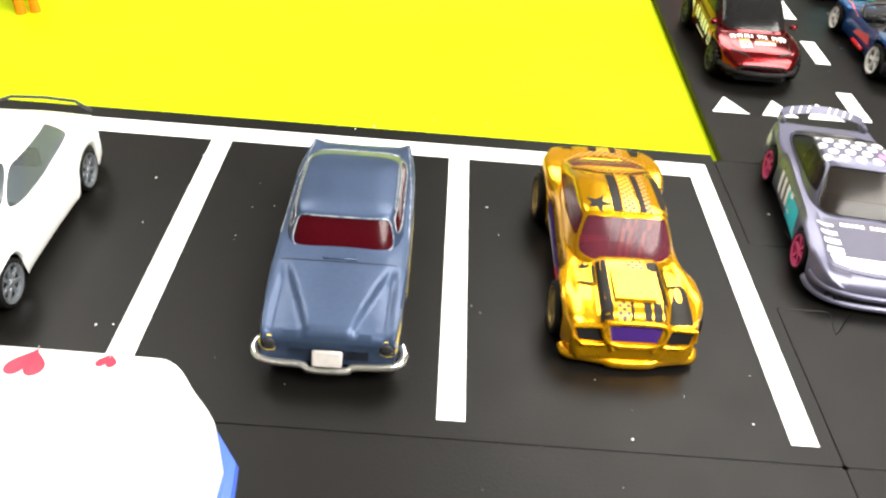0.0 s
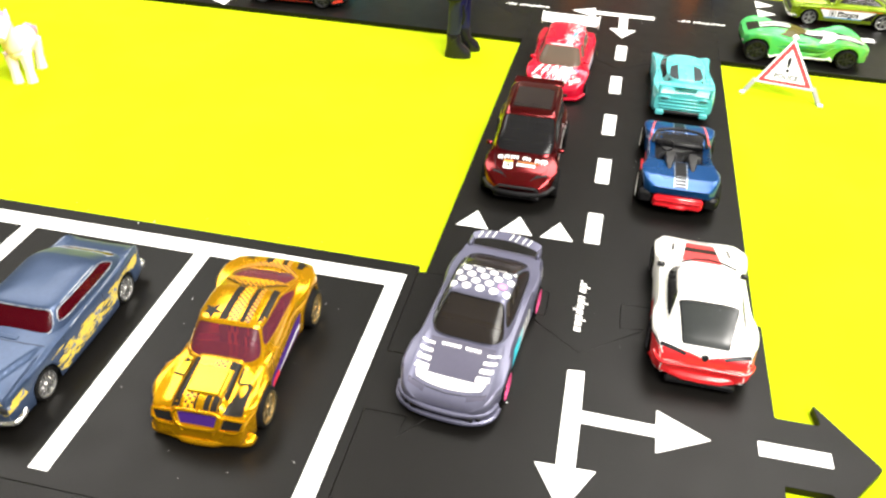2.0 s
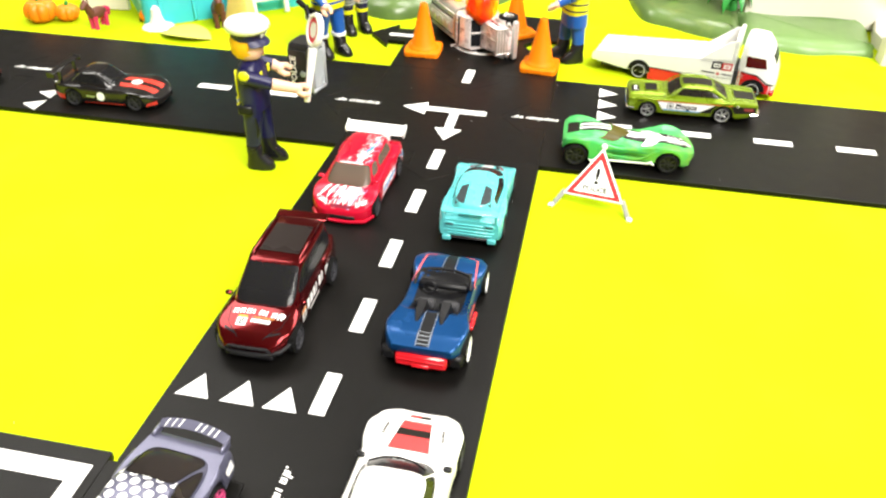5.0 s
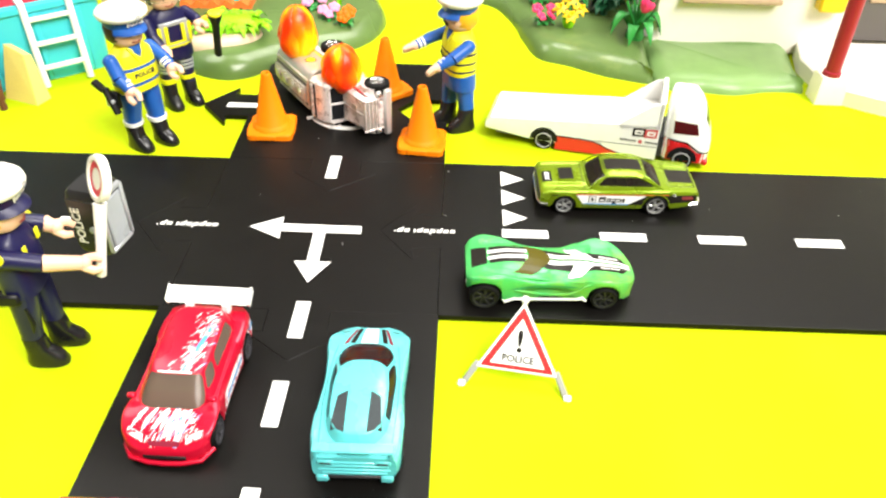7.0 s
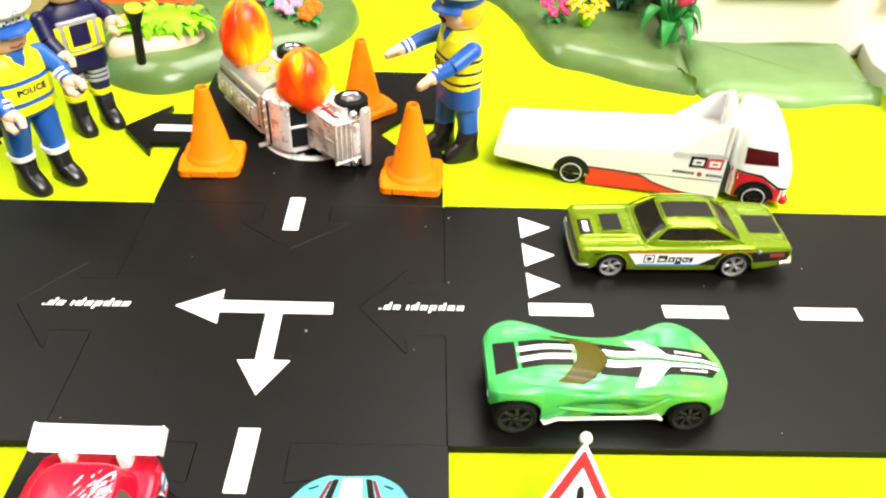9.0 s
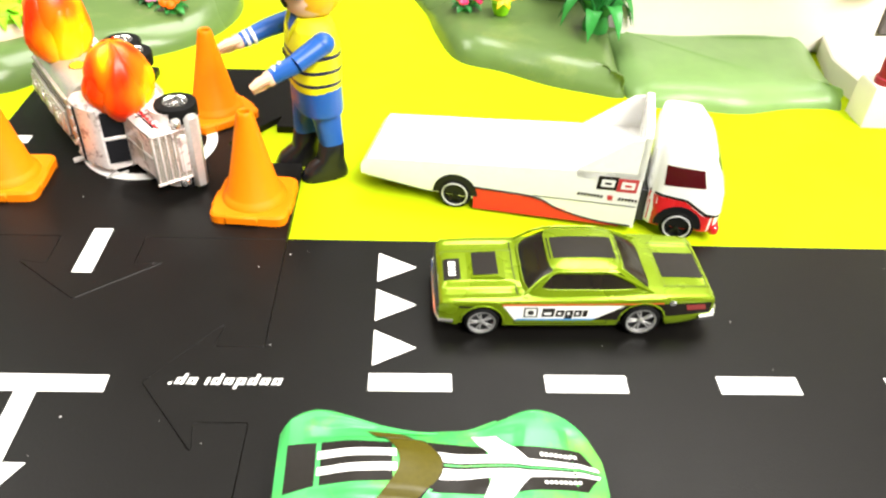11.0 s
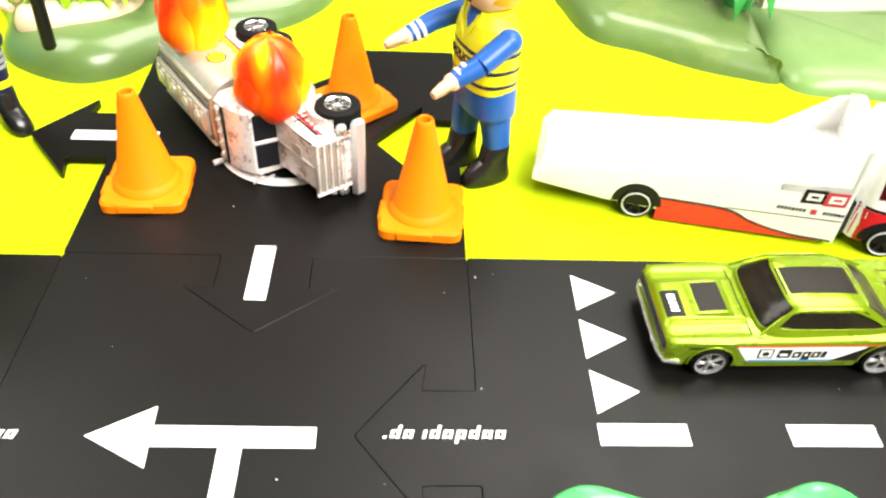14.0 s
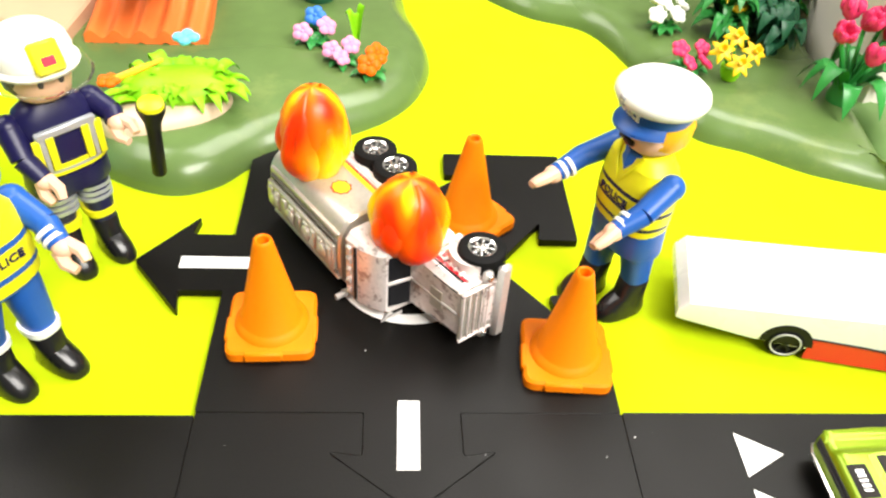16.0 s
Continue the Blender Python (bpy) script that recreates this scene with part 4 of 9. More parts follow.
# -- white car printed with playing cards --
CARDBLUE = mat("blue_plastic", (0.05, 0.11, 0.48), 0.35, coat=0.3)
c = Car("toy_card_van", "white toy van printed with red hearts, blue bumper", -195.2, -199.8, 0, size=(0.985, 1.2, 1.04))
ws = ((17, 7.0), (-20, 7.0))
c.body(70, curve((-35, 13.6), (-30, 15), (0, 15.2), (23, 15.2), (25.5, 14.4), (30, 9.8), (34.4, 5.4), (35, 3.6)), curve((-35, 7), (0, 6), (25, 7), (27.5, 14.2), (35, 15)), curve((-35, 27), (0, 28.6), (30, 28.2), (35, 26.5)), curve((-35, 28.5), (0, 30), (30, 29.6), (35, 28)), ws, WHITE, tuck=0.99)
c.wheels(ws, 15.2, 5.4, RED, 6)
part("bumper", B().tube([(23, -14.8, 17.0), (26.0, -13.8, 17.0), (30.5, -9.6, 17.0), (35.0, -4.8, 17.0), (35.6, 0, 17.0), (35.0, 4.8, 17.0), (30.5, 9.6, 17.0), (26.0, 13.8, 17.0), (23, 14.8, 17.0)], 1.8, CARDBLUE), c.root, "bright blue end bumper")
for x in (17, -20):
    for q in (-1, 1):
        c.rod("wheel_arch", [(x + 8.2 * math.cos(math.pi * k / 10), q * 15.2, 7 + 8.2 * math.sin(math.pi * k / 10)) for k in range(11)], 0.8, BLACK)
c.bit("side_trim", (8, -15.2, 24.6), (44, 0.8, 1.2), CHROME, 0.3, "silver side trim")
c.quad("side_window", SMOKE, "right", (1.0, 13.0), (25.0, 13.0), (23.0, 22.6), (3.0, 22.6), 10, 6, "dark side window", lift=0.2)
c.rod("window_surround", bend([(0.6, -15.5, 12.6), (2.6, -15.5, 22.4), (13, -15.5, 23.4), (23.4, -15.5, 22.4), (25.4, -15.4, 12.6)], 5), 0.5, CHROME)
for k in range(7):
    c.quad("side_print", CARDRED, "right", (-2 + 3.4 * k, 25.6), (0.2 + 3.4 * k, 25.6), (0.2 + 3.4 * k, 26.8), (-2 + 3.4 * k, 26.8), 1, 1)


def heart(car, x, y, r, turn):
    """A red heart printed on the bonnet."""
    car.lift = 0.1
    V, n = [car.lay((x, y), "top")], 28
    ct, st = math.cos(radians(turn)), math.sin(radians(turn))
    for i in range(n):
        a = 2 * math.pi * i / n
        hx, hy = 16 * math.sin(a) ** 3, 13 * math.cos(a) - 5 * math.cos(2 * a) - 2 * math.cos(3 * a) - math.cos(4 * a)
        hx, hy = hx * r / 16, hy * r / 16
        V.append(car.lay((x + ct * hx - st * hy, y + st * hx + ct * hy), "top"))
    part("heart", B().add(V, [[0, 1 + i, 1 + (i + 1) % n] for i in range(n)], CARDRED), car.root)


heart(c, 20.1, -11.4, 3.2, 0)
heart(c, 26.6, -12.2, 1.6, 0)
heart(c, 15.5, 12.6, 1.6, 180)
heart(c, 4.2, 11.0, 3.0, 180)
heart(c, 0.5, 4.0, 1.6, 180)
c.letters("card_letter", CARDRED, "K", "top", (25.4, -9.4), 4.6, 8, heavy=0.03)

# -- lilac drift car --
LILAC = mat("lilac_paint", (0.105, 0.105, 0.158), 0.36, 0.45, coat=0.12, vary=0.06, flake=0.05)
HOODGREY = mat("grey_lilac_bonnet", (0.062, 0.059, 0.092), 0.42, 0.2, vary=0.06)
PINK = mat("pink_rim", (0.62, 0.08, 0.22), 0.35, 0.3)
PALEPINK = mat("pale_pink_print", (0.62, 0.20, 0.48), 0.45)
TEAL = mat("teal_print", (0.03, 0.45, 0.55), 0.4)
DARKSEAT = mat("warm_dark_interior", (0.06, 0.045, 0.04), 0.6)
LILACGLASS = glass("warm_smoked_window", (0.20, 0.17, 0.15))


def drift_hood(x, y):
    """A sunk bonnet between raised wings, with a fold across the nose."""
    k = step(x, 9, 14) * (1 - step(x, 27.5, 30))
    return -0.7 * k * (1 - step(y, 9.4, 11.0)) 


c = Car("toy_drift_car", "lilac toy coupe with white roof dots and pink rims", -24.5, -91.9, -95.79, size=(1.052, 1.077, 1.03))
ws = ((19.0, 5.0), (-18.8, 5.0))
c.body(64, curve((-33, 11.6), (-30, 12.8), (-10, 13.5), (8, 13.4), (24, 13.5), (28.5, 12.6), (31, 10.6), (32, 8.4)), curve((-33, 3.6), (-28, 2), (0, 1.7), (26, 1.7), (32, 2.4)), curve((-33, 11), (-29, 12.8), (-14, 12.8), (0, 11.8), (14, 11.0), (25, 9.6), (30, 7.8), (32, 6.0)), curve((-33, 11), (-29, 12.6), (-10, 12.6), (6, 12.0), (16, 11.4), (26, 9.6), (30, 7.6), (32, 5.4)), ws, LILAC, flare=0.6, crown=0.9, relief=drift_hood)
c.cabin((-28.0, 12.4), (-11.6, 1.4), 11.0, 19.2, 11.6, 8.4, LILAC, LILACGLASS, (("windscreen", -48, 48, 0.08, 0.9), ("side_window", 56, 126, 0.28, 0.84), ("side_window", 234, 304, 0.28, 0.84), ("rear_window", 138, 222, 0.2, 0.86)), power=5.0, crown=0.9, seats=DARKSEAT, arc=1.35, soft=0.1, gasket=(BLACK, 0.16))
c.wheels(ws, 14.4, 4.8, PINK, 6)
part("spoiler", B().loft([[(-31.6 + dx - 0.9 * math.sin(math.pi * k / 12), -10.9 + k * 21.8 / 12, 13.4 + 1.7 * math.sin(math.pi * k / 12) ** 0.6 + dz) for dx, dz in ((0, 0), (-1.2, 0.5), (-2.8, 1.1), (-2.9, 0.5), (-1.2, -0.2))] for k in range(13)], LILAC), c.root, "lilac tail spoiler")
c.sides("spoiler_strut", (-31.4, 10.7, 12.8), (4.6, 1.2, 2.8), LILAC, 0.5)
for k in (1, 2.2, 3.4, 6.4, 7.4, 8.6, 9.6):
    part("spoiler_stripe", B().grid([[(-31.75 - 2.5 * t - 0.9 * math.sin(math.pi * (k + u + t * 0.5) / 12), -10.9 + (k + u + t * 0.5) * 21.8 / 12, 13.55 + 1.7 * math.sin(math.pi * (k + u + t * 0.5) / 12) ** 0.6 + 1.08 * t) for u in (0.05, 0.15, 0.28)] for t in (0.05, 0.5, 0.95)], WHITE), c.root)
c.rod("front_lip", bend([(25.5, -13.6, 2.8), (28.6, -13.0, 2.4), (31.0, -10.8, 2.0), (32.6, -6.5, 1.8), (33.0, 0, 1.8), (32.6, 6.5, 1.8), (31.0, 10.8, 2.0), (28.6, 13.0, 2.4), (25.5, 13.6, 2.8)]), 0.75, LILAC)
c.rod("bumper_bead", bend([(26.5, -13.2, 5.2), (29.4, -12.0, 4.8), (31.4, -9.4, 4.5), (32.6, -5, 4.4), (32.9, 0, 4.4), (32.6, 5, 4.4), (31.4, 9.4, 4.5), (29.4, 12.0, 4.8), (26.5, 13.2, 5.2)]), 0.7, LILAC)
c.line("nose_fold", SHUT, "top", ((27.4, -10.6), (29.0, -5), (29.5, 0), (29.0, 5), (27.4, 10.6)), 0.25, 8)
c.bit("grille", (32.2, 0, 3.1), (0.9, 17.0, 1.5), BLACK, 0.3)
for q in (-1, 1):
    c.quad("headlight", HOODGREY, "top", (28.8, q * 5.6), (27.4, q * 10.8), (29.0, q * 10.4), (30.4, q * 5.8), 4, 4)
    c.bit("fog_lamp", (31.4, q * 9.6, 3.2), (0.8, 1.6, 1.2), BLACK, 0.3)
c.quad("bonnet", HOODGREY, "top", (12.6, -9.2), (24.6, -6.4), (24.6, 6.4), (12.6, 9.2), 12, 12, "matt grey-lilac bonnet panel", lift=0.05)
for i, x in enumerate((-12.2, -9.5, -6.8, -4.1, -1.4)):
    for k in range(-3, 4):
        y = k * 3.9 + (1.95 if i % 2 else 0)
        if abs(y) < 8.0:
            pinkdot = i == 3 and k == 1
            c.spot("roof_dot", PALEPINK if pinkdot else WHITE, "top", (x, y), 1.26, label="pink roof dot" if pinkdot else "")
c.lift = 0.1
nose = [(k / 6) for k in range(-6, 7)]
part("nose_panel", B().grid([[c.lay((24.9 + (3.3 - 1.1 * abs(k) ** 2) * t - 0.5 * abs(k) ** 3, k * (9.6 - 0.8 * t)), "top") for t in (0, 0.25, 0.5, 0.75, 1)] for k in nose], WHITE), c.root, "white nose panel")
for q in (-1, 1):
    for k in range(4):
        x, thick = 14.8 + 2.6 * k, 0.9 + 0.3 * k
        y0 = 7.4 - 0.3 * k
        c.quad("hood_bar", WHITE, "top", (x, q * y0), (x + thick, q * (y0 - 0.1)), (x + thick - 0.4, q * (y0 + 3.6 + 0.1 * k)), (x - 0.4, q * (y0 + 3.6)), 3, 6, lift=0.22)
for k in range(10):
    if k != 5:
        y = -5.6 + k * 1.12
        c.quad("hood_lettering", WHITE, "top", (13.9, y), (15.1, y), (15.1, y + 0.85), (13.9, y + 0.85), 1, 1)
for w in ("left", "right"):
    c.quad("door_print", TEAL, w, (2, 3.2), (12, 3.0), (9, 9.2), (-1, 9.6), 8, 5, "teal door print")
    for k in range(4):
        x = -8 + 3.4 * k
        c.quad("side_bar", WHITE, w, (x, 4.0 + k * 0.3), (x + 1.9, 4.0 + k * 0.3), (x + 0.6, 9.8), (x - 1.3, 9.8), 2, 4)
    c.quad("side_bar", WHITE, w, (-31, 6), (-27, 6), (-26, 9), (-30, 10), 3, 3)
    c.line("shut_line", SHUT, w, ((9.8, 3.0), (8.8, 10.6)))
    c.line("shut_line", SHUT, w, ((-9.0, 3.0), (-8.6, 11.6)))

# -- white and red coupe --
CHALK = mat("chalk_white_paint", (0.80, 0.79, 0.76), 0.3, coat=0.3, vary=0.03)
SIGNAL = mat("signal_red_paint", (0.66, 0.02, 0.025), 0.3, coat=0.3)
DECALRED = mat("red_decal", (0.50, 0.045, 0.045), 0.4)
c = Car("toy_race_coupe", "white toy coupe with red sides and bonnet stripe", 43.5, -61.2, 89.3, size=(1.03, 1.054, 1.04))
ws = ((19.0, 5.0), (-19.5, 5.2))
c.body(66, curve((-33, 11.4), (-30.5, 13.2), (-20, 14.5), (-6, 14.0), (8, 13.8), (20, 14.3), (28, 12.8), (33, 8.0)), curve((-33, 4), (-28, 2.2), (0, 1.8), (28, 1.8), (33, 3)), curve((-33, 7.6), (-31.4, 10.9), (-30, 11.6), (-20, 12.8), (-6, 12), (10, 11), (20, 10.8), (28, 8.6), (33, 5.6)), curve((-33, 7.8), (-31.5, 11.4), (-30, 12.1), (-16, 13.2), (0, 12.2), (12, 11.6), (24, 9.6), (33, 5.2)), ws, CHALK, flare=0.3)
c.cabin((-30, 9.4), (-15.5, -2.0), 10.8, 19.6, 12.0, 9.0, CHALK, SMOKE, (("windscreen", -46, 46, 0.16, 0.84), ("side_window", 52, 118, 0.3, 0.82), ("side_window", 242, 308, 0.3, 0.82)), power=4.2, crown=1.4, soft=0.05, gasket=(GLOSSBLACK, 0.12))
REARGLASS = mat("grey_rear_glass", (0.024, 0.027, 0.028), 0.25, coat=0.2, vary=0.1)
c.quad("rear_window", REARGLASS, "top", (-28.8, -5.9), (-17.6, -7.9), (-17.6, 7.9), (-28.8, 5.9), 12, 10, "dark tapering rear window", lift=0.14)
for q in (-1, 1):
    c.line("rear_window_edge", GLOSSBLACK, "top", ((-29.0, q * 6.1), (-17.4, q * 8.1)), 0.4, 10, 0.2)
c.line("rear_window_edge", GLOSSBLACK, "top", ((-17.4, -8.1), (-17.4, 8.1)), 0.4, 10, 0.2)
c.line("rear_window_edge", GLOSSBLACK, "top", ((-29.0, -6.1), (-29.0, 6.1)), 0.4, 10, 0.2)
c.wheels(ws, 14.8, 4.8, DARKRIM, 10)
for q, w in ((1, "left"), (-1, "right")):
    c.quad("side_red", SIGNAL, w, (-32.95, 4.3), (-2, 2.4), (-6, 8.6), (-32.95, 11.4), 26, 7, "red lower side panel")
    c.quad("side_edge", PRINTBLACK, w, (-32.5, 11.5), (-6, 8.5), (-5.6, 8.9), (-32.5, 12.0), 18, 1)
    c.quad("tail_light", GLOSSBLACK, "top", (-31.6, q * 4.8), (-29.2, q * 12.2), (-30.6, q * 12.3), (-32.0, q * 5.6), 8, 4, "dark tail light", lift=0.2)
for q in (-1, 1):
    c.quad("tail_red", SIGNAL, "top", (-32.95, 0.0), (-32.2, 0.0), (-29.6, q * 13.0), (-32.6, q * 11.4), 8, 12, lift=0.12)
c.quad("tail_red", SIGNAL, "rear", (-11.2, 4.2), (11.2, 4.2), (10.8, 8.2), (-10.8, 8.2), 14, 5, "red tail panel", lift=0.14)
c.rod("rear_bumper", [(-27, -13.4, 5.2), (-31, -11.2, 4.4), (-33.2, -5, 4.0), (-33.5, 0, 4.0), (-33.2, 5, 4.0), (-31, 11.2, 4.4), (-27, 13.4, 5.2)], 1.4, SIGNAL, "red rear bumper")
c.rod("tail_lip", bend([(-29.6, -13.4, 8.6), (-31.4, -12.8, 8.2), (-32.9, -11.0, 7.7), (-33.1, -6, 7.7), (-33.2, 0, 7.8), (-33.1, 6, 7.7), (-32.9, 11.0, 7.7), (-31.4, 12.8, 8.2), (-29.6, 13.4, 8.6)]), 0.6, SIGNAL)
c.bit("rear_diffuser", (-33.2, 0, 2.4), (2.6, 19, 2.0), BLACK, 0.5)
c.spot("badge", GLOSSBLACK, "top", (-31.8, 0), (0.5, 1.0), lift=0.25)
c.quad("bonnet_stripe", DECALRED, "top", (12.0, -6.2), (18.2, -5.2), (18.2, 5.2), (12.0, 6.2), 6, 8, "red bonnet stripe")
c.quad("bonnet_stripe", PRINTBLACK, "top", (18.2, -5.2), (21.4, -4.8), (21.4, 4.8), (18.2, 5.2), 4, 8)
c.quad("bonnet_stripe", DECALRED, "top", (21.4, -4.8), (25.4, -4.3), (25.4, 4.3), (21.4, 4.8), 4, 8)
c.quad("nose_badge", PRINTBLACK, "top", (28.0, -3.2), (30.2, -3.2), (30.2, 0), (28.0, 0), 2, 3)
c.quad("nose_badge", DECALRED, "top", (28.0, 0), (30.2, 0), (30.2, 3.2), (28.0, 3.2), 2, 3)
for q in (-1, 1):
    for k in range(5):
        c.quad("bonnet_lettering", PRINTBLACK, "top", (17.5 + k * 1.1, q * 8.4 - 0.1 * k * q), (18.3 + k * 1.1, q * 8.4 - 0.1 * k * q), (18.3 + k * 1.1, q * 9.4 - 0.1 * k * q), (17.5 + k * 1.1, q * 9.4 - 0.1 * k * q), 1, 1)
c.rod("roof_edge", [(0.0, -8.0, 19.3), (2.0, -4, 19.6), (2.4, 0, 19.8), (2.0, 4, 19.6), (0.0, 8.0, 19.3)], 0.3, GLOSSBLACK)
c.sides("mirror", (7.5, 12.6, 12.0), (1.8, 2.4, 1.4), GLOSSBLACK, 0.4)

# -- dark red rally van --
MAROON = mat("candy_red_paint", (0.12, 0.004, 0.006), 0.16, 0.85, coat=0.25, vary=0.1, flake=0.06)
LOUVRE = mat("dark_louvre_print", (0.028, 0.036, 0.040), 0.45, vary=0.15, spec=0.2)
SUNROOF = mat("dark_roof_glass", (0.016, 0.012, 0.011), 0.3, vary=0.15, spec=0.14)
ORANGETAG = mat("orange_print", (0.75, 0.25, 0.03), 0.45)
c = Car("toy_rally_van", "dark red toy rally van with black roof rack and white lettering", -23.7, 20.7, -89.54, size=(1.003, 1.056, 0.896))
ws = ((21.5, 5.9), (-19.8, 5.9))
c.body(65, curve((-32.5, 11.2), (-29, 12.4), (0, 13.0), (22, 12.8), (29, 11.4), (32.5, 8.6)), curve((-32.5, 5), (-28, 3.6), (0, 3.2), (28, 4), (32.5, 5.6)), curve((-32.5, 15.6), (-20, 16.4), (0, 15.6), (16, 14.4), (27, 12.2), (32.5, 9)), curve((-32.5, 16.0), (-10, 16.6), (10, 15.8), (18, 15.0), (28, 12.8), (32.5, 9)), ws, MAROON, flare=0.9)
c.cabin((-31.5, 17.0), (-28.5, 2.5), 14.6, 26.4, 12.4, 10.4, MAROON, SMOKE, (("windscreen", -48, 48, 0.08, 0.9), ("side_window", 53, 130, 0.16, 0.8), ("side_window", 230, 307, 0.16, 0.8), ("rear_window", 145, 215, 0.25, 0.8)), power=6.0, crown=0.6)
c.wheels(ws, 14.6, 5.6, DARKRIM, 8, "block")
c.quad("sunroof", SUNROOF, "top", (-22, -7.2), (-3.4, -7.4), (-3.4, 7.4), (-22, 7.2), 8, 6, "dark glass roof panel", lift=0.15)
for q in (-1, 1):
    c.rod("roof_rail", [(-27, q * 8.6, 26.2), (-25, q * 8.7, 27.4), (-2, q * 8.7, 27.4), (1, q * 8.6, 26.2)], 0.45, MAROON)
c.bit("tail_spoiler", (-30.4, 0, 26.0), (5.0, 20.5, 1.2), MAROON, 0.5, "", (0, 6, 0))
c.sides("mirror", (12.8, 13.6, 16.6), (2.0, 2.6, 2.0), MAROON, 0.6)
c.rod("bull_bar", [(26.5, -12.8, 7.0), (31.0, -10.6, 6.6), (33.2, -6, 6.2), (33.4, 0, 6.0), (33.2, 6, 6.2), (31.0, 10.6, 6.6), (26.5, 12.8, 7.0)], 1.0, BLACK)
c.rod("bull_bar", [(32.0, -8.5, 6.4), (33.0, -6.5, 9.0), (33.4, 0, 9.2), (33.0, 6.5, 9.0), (32.0, 8.5, 6.4)], 0.6, BLACK)
c.bit("skid_plate", (31.6, 0, 4.0), (2.4, 17, 2.6), BLACK, 0.7)
for q in (-1, 1):
    c.quad("headlight", GLOSSBLACK, "top", (28.6, q * 5.8), (26.6, q * 10.0), (27.6, q * 9.8), (29.4, q * 5.6), 4, 2)
# bonnet lettering: the maker's word as plain strokes, the start number as it reads
for k in range(8):
    y, x = -9.0 + k * 2.3, 18.0 + 0.06 * (k - 3.5) ** 2 + 0.12 * k
    w_ = 0.55 if k in (3, 5) else 1.7
    c.quad("bonnet_word", WHITE, "top", (x, y), (x + 2.3, y), (x + 2.3, y + w_), (x, y + w_), 2, 2)
    if w_ > 1:
        c.quad("bonnet_word", MAROON, "top", (x + 0.8, y + 0.55), (x + 2.4, y + 0.55), (x + 2.4, y + 1.15), (x + 0.8, y + 1.15), 1, 1, lift=0.14)
c.quad("number_tag", WHITE, "top", (21.6, -6.6), (26.2, -6.4), (26.2, -3.0), (21.6, -3.2), 4, 3, "white start number tag")
c.quad("number_tag", ORANGETAG, "top", (21.6, -6.6), (22.8, -6.55), (22.8, -3.15), (21.6, -3.2), 2, 3, lift=0.16)
c.letters("start_number", PRINTBLACK, "8", "top", (24.5, -4.8), 3.8, 90, lift=0.2)
for k in range(7):
    c.quad("bonnet_word", WHITE, "top", (22.8, -1.6 + k), (24.4, -1.6 + k), (24.4, -0.85 + k), (22.8, -0.85 + k), 1, 1)
c.line("bonnet_rule", ORANGETAG, "top", ((22.0, -1.2), (22.0, 6.4)), 0.35, 6, 0.12)
c.spot("round_mark", WHITE, "top", (20.0, 8.2), 1.3)
for q in (-1, 1):
    # dark line painted for the shade along the bonnet's V crease
    c.line("bonnet_fold_shade", GLOSSBLACK, "top", ((18, q * 10.6), (25, q * 9.4), (30.2, q * 4.5)), 0.25, 8)
for q, w in ((1, "left"), (-1, "right")):
    for k in range(8):
        x = 7.6 - k * 3.4
        c.quad("side_word", WHITE, w, (x, 8.0 + 0.2 * k), (x - (0.9 if k in (3, 5) else 2.3), 8.1 + 0.2 * k), (x - (1.5 if k in (3, 5) else 2.9), 12.4 + 0.2 * k), (x - 0.6, 12.3 + 0.2 * k), 2, 3)
    c.quad("number_tag", WHITE, w, (13.6, 6.4), (9.4, 6.4), (9.0, 11.6), (13.2, 11.6), 3, 4)
    c.quad("number_tag", ORANGETAG, w, (13.3, 10.4), (9.1, 10.4), (9.0, 11.6), (13.2, 11.6), 3, 2, lift=0.16)
    c.letters("start_number", PRINTBLACK, "8", w, (11.3, 8.4), 4.0, 0, lift=0.2)
    c.quad("side_word", WHITE, w, (5, 5.6), (-6, 6.0), (-6, 6.9), (5, 6.6), 6, 1)

# -- blue roadster --
COBALT = mat("cobalt_paint", (0.004, 0.056, 0.19), 0.3, 0.5, coat=0.2, vary=0.08, flake=0.04)
CORAL = mat("coral_print", (0.62, 0.10, 0.09), 0.45)
c = Car("toy_roadster", "blue open toy roadster with black cockpit and red tail", 37.9, 27.9, 89.24, size=(1.017, 1.064, 1.021))
ws = ((18.8, 5.0), (-21.5, 5.8))
c.body(62, curve((-31, 10.2), (-28, 12.2), (-20, 13.4), (-4, 12.2), (10, 12.2), (20, 13.2), (27, 11.6), (31, 7.6)), curve((-31, 8.6), (-27, 6.0), (-14, 2.4), (0, 2), (26, 2.2), (31, 4)), curve((-31, 11.6), (-24, 13.6), (-14, 13.0), (0, 11.4), (12, 11.4), (20, 11.6), (27, 9.4), (31, 7)), curve((-31, 11.4), (-24, 12.8), (-13, 12.8), (-9, 9.5), (-4, 6.4), (8, 6.4), (12, 9.6), (15, 11.4), (24, 10.4), (31, 6.6)), ws, COBALT, flare=0.6, crown=1.0)
c.wheels(((18.8, 5.0),), 14.4, 5.0, WHITE, 5, "fork")
c.wheels(((-21.5, 5.8),), 14.8, 6.4, WHITE, 5, "fork")
c.quad("cockpit", BLACK, "top", (-13.0, -8.8), (14.5, -9.4), (14.5, 9.4), (-13.0, 8.8), 16, 12, "black moulded cockpit")
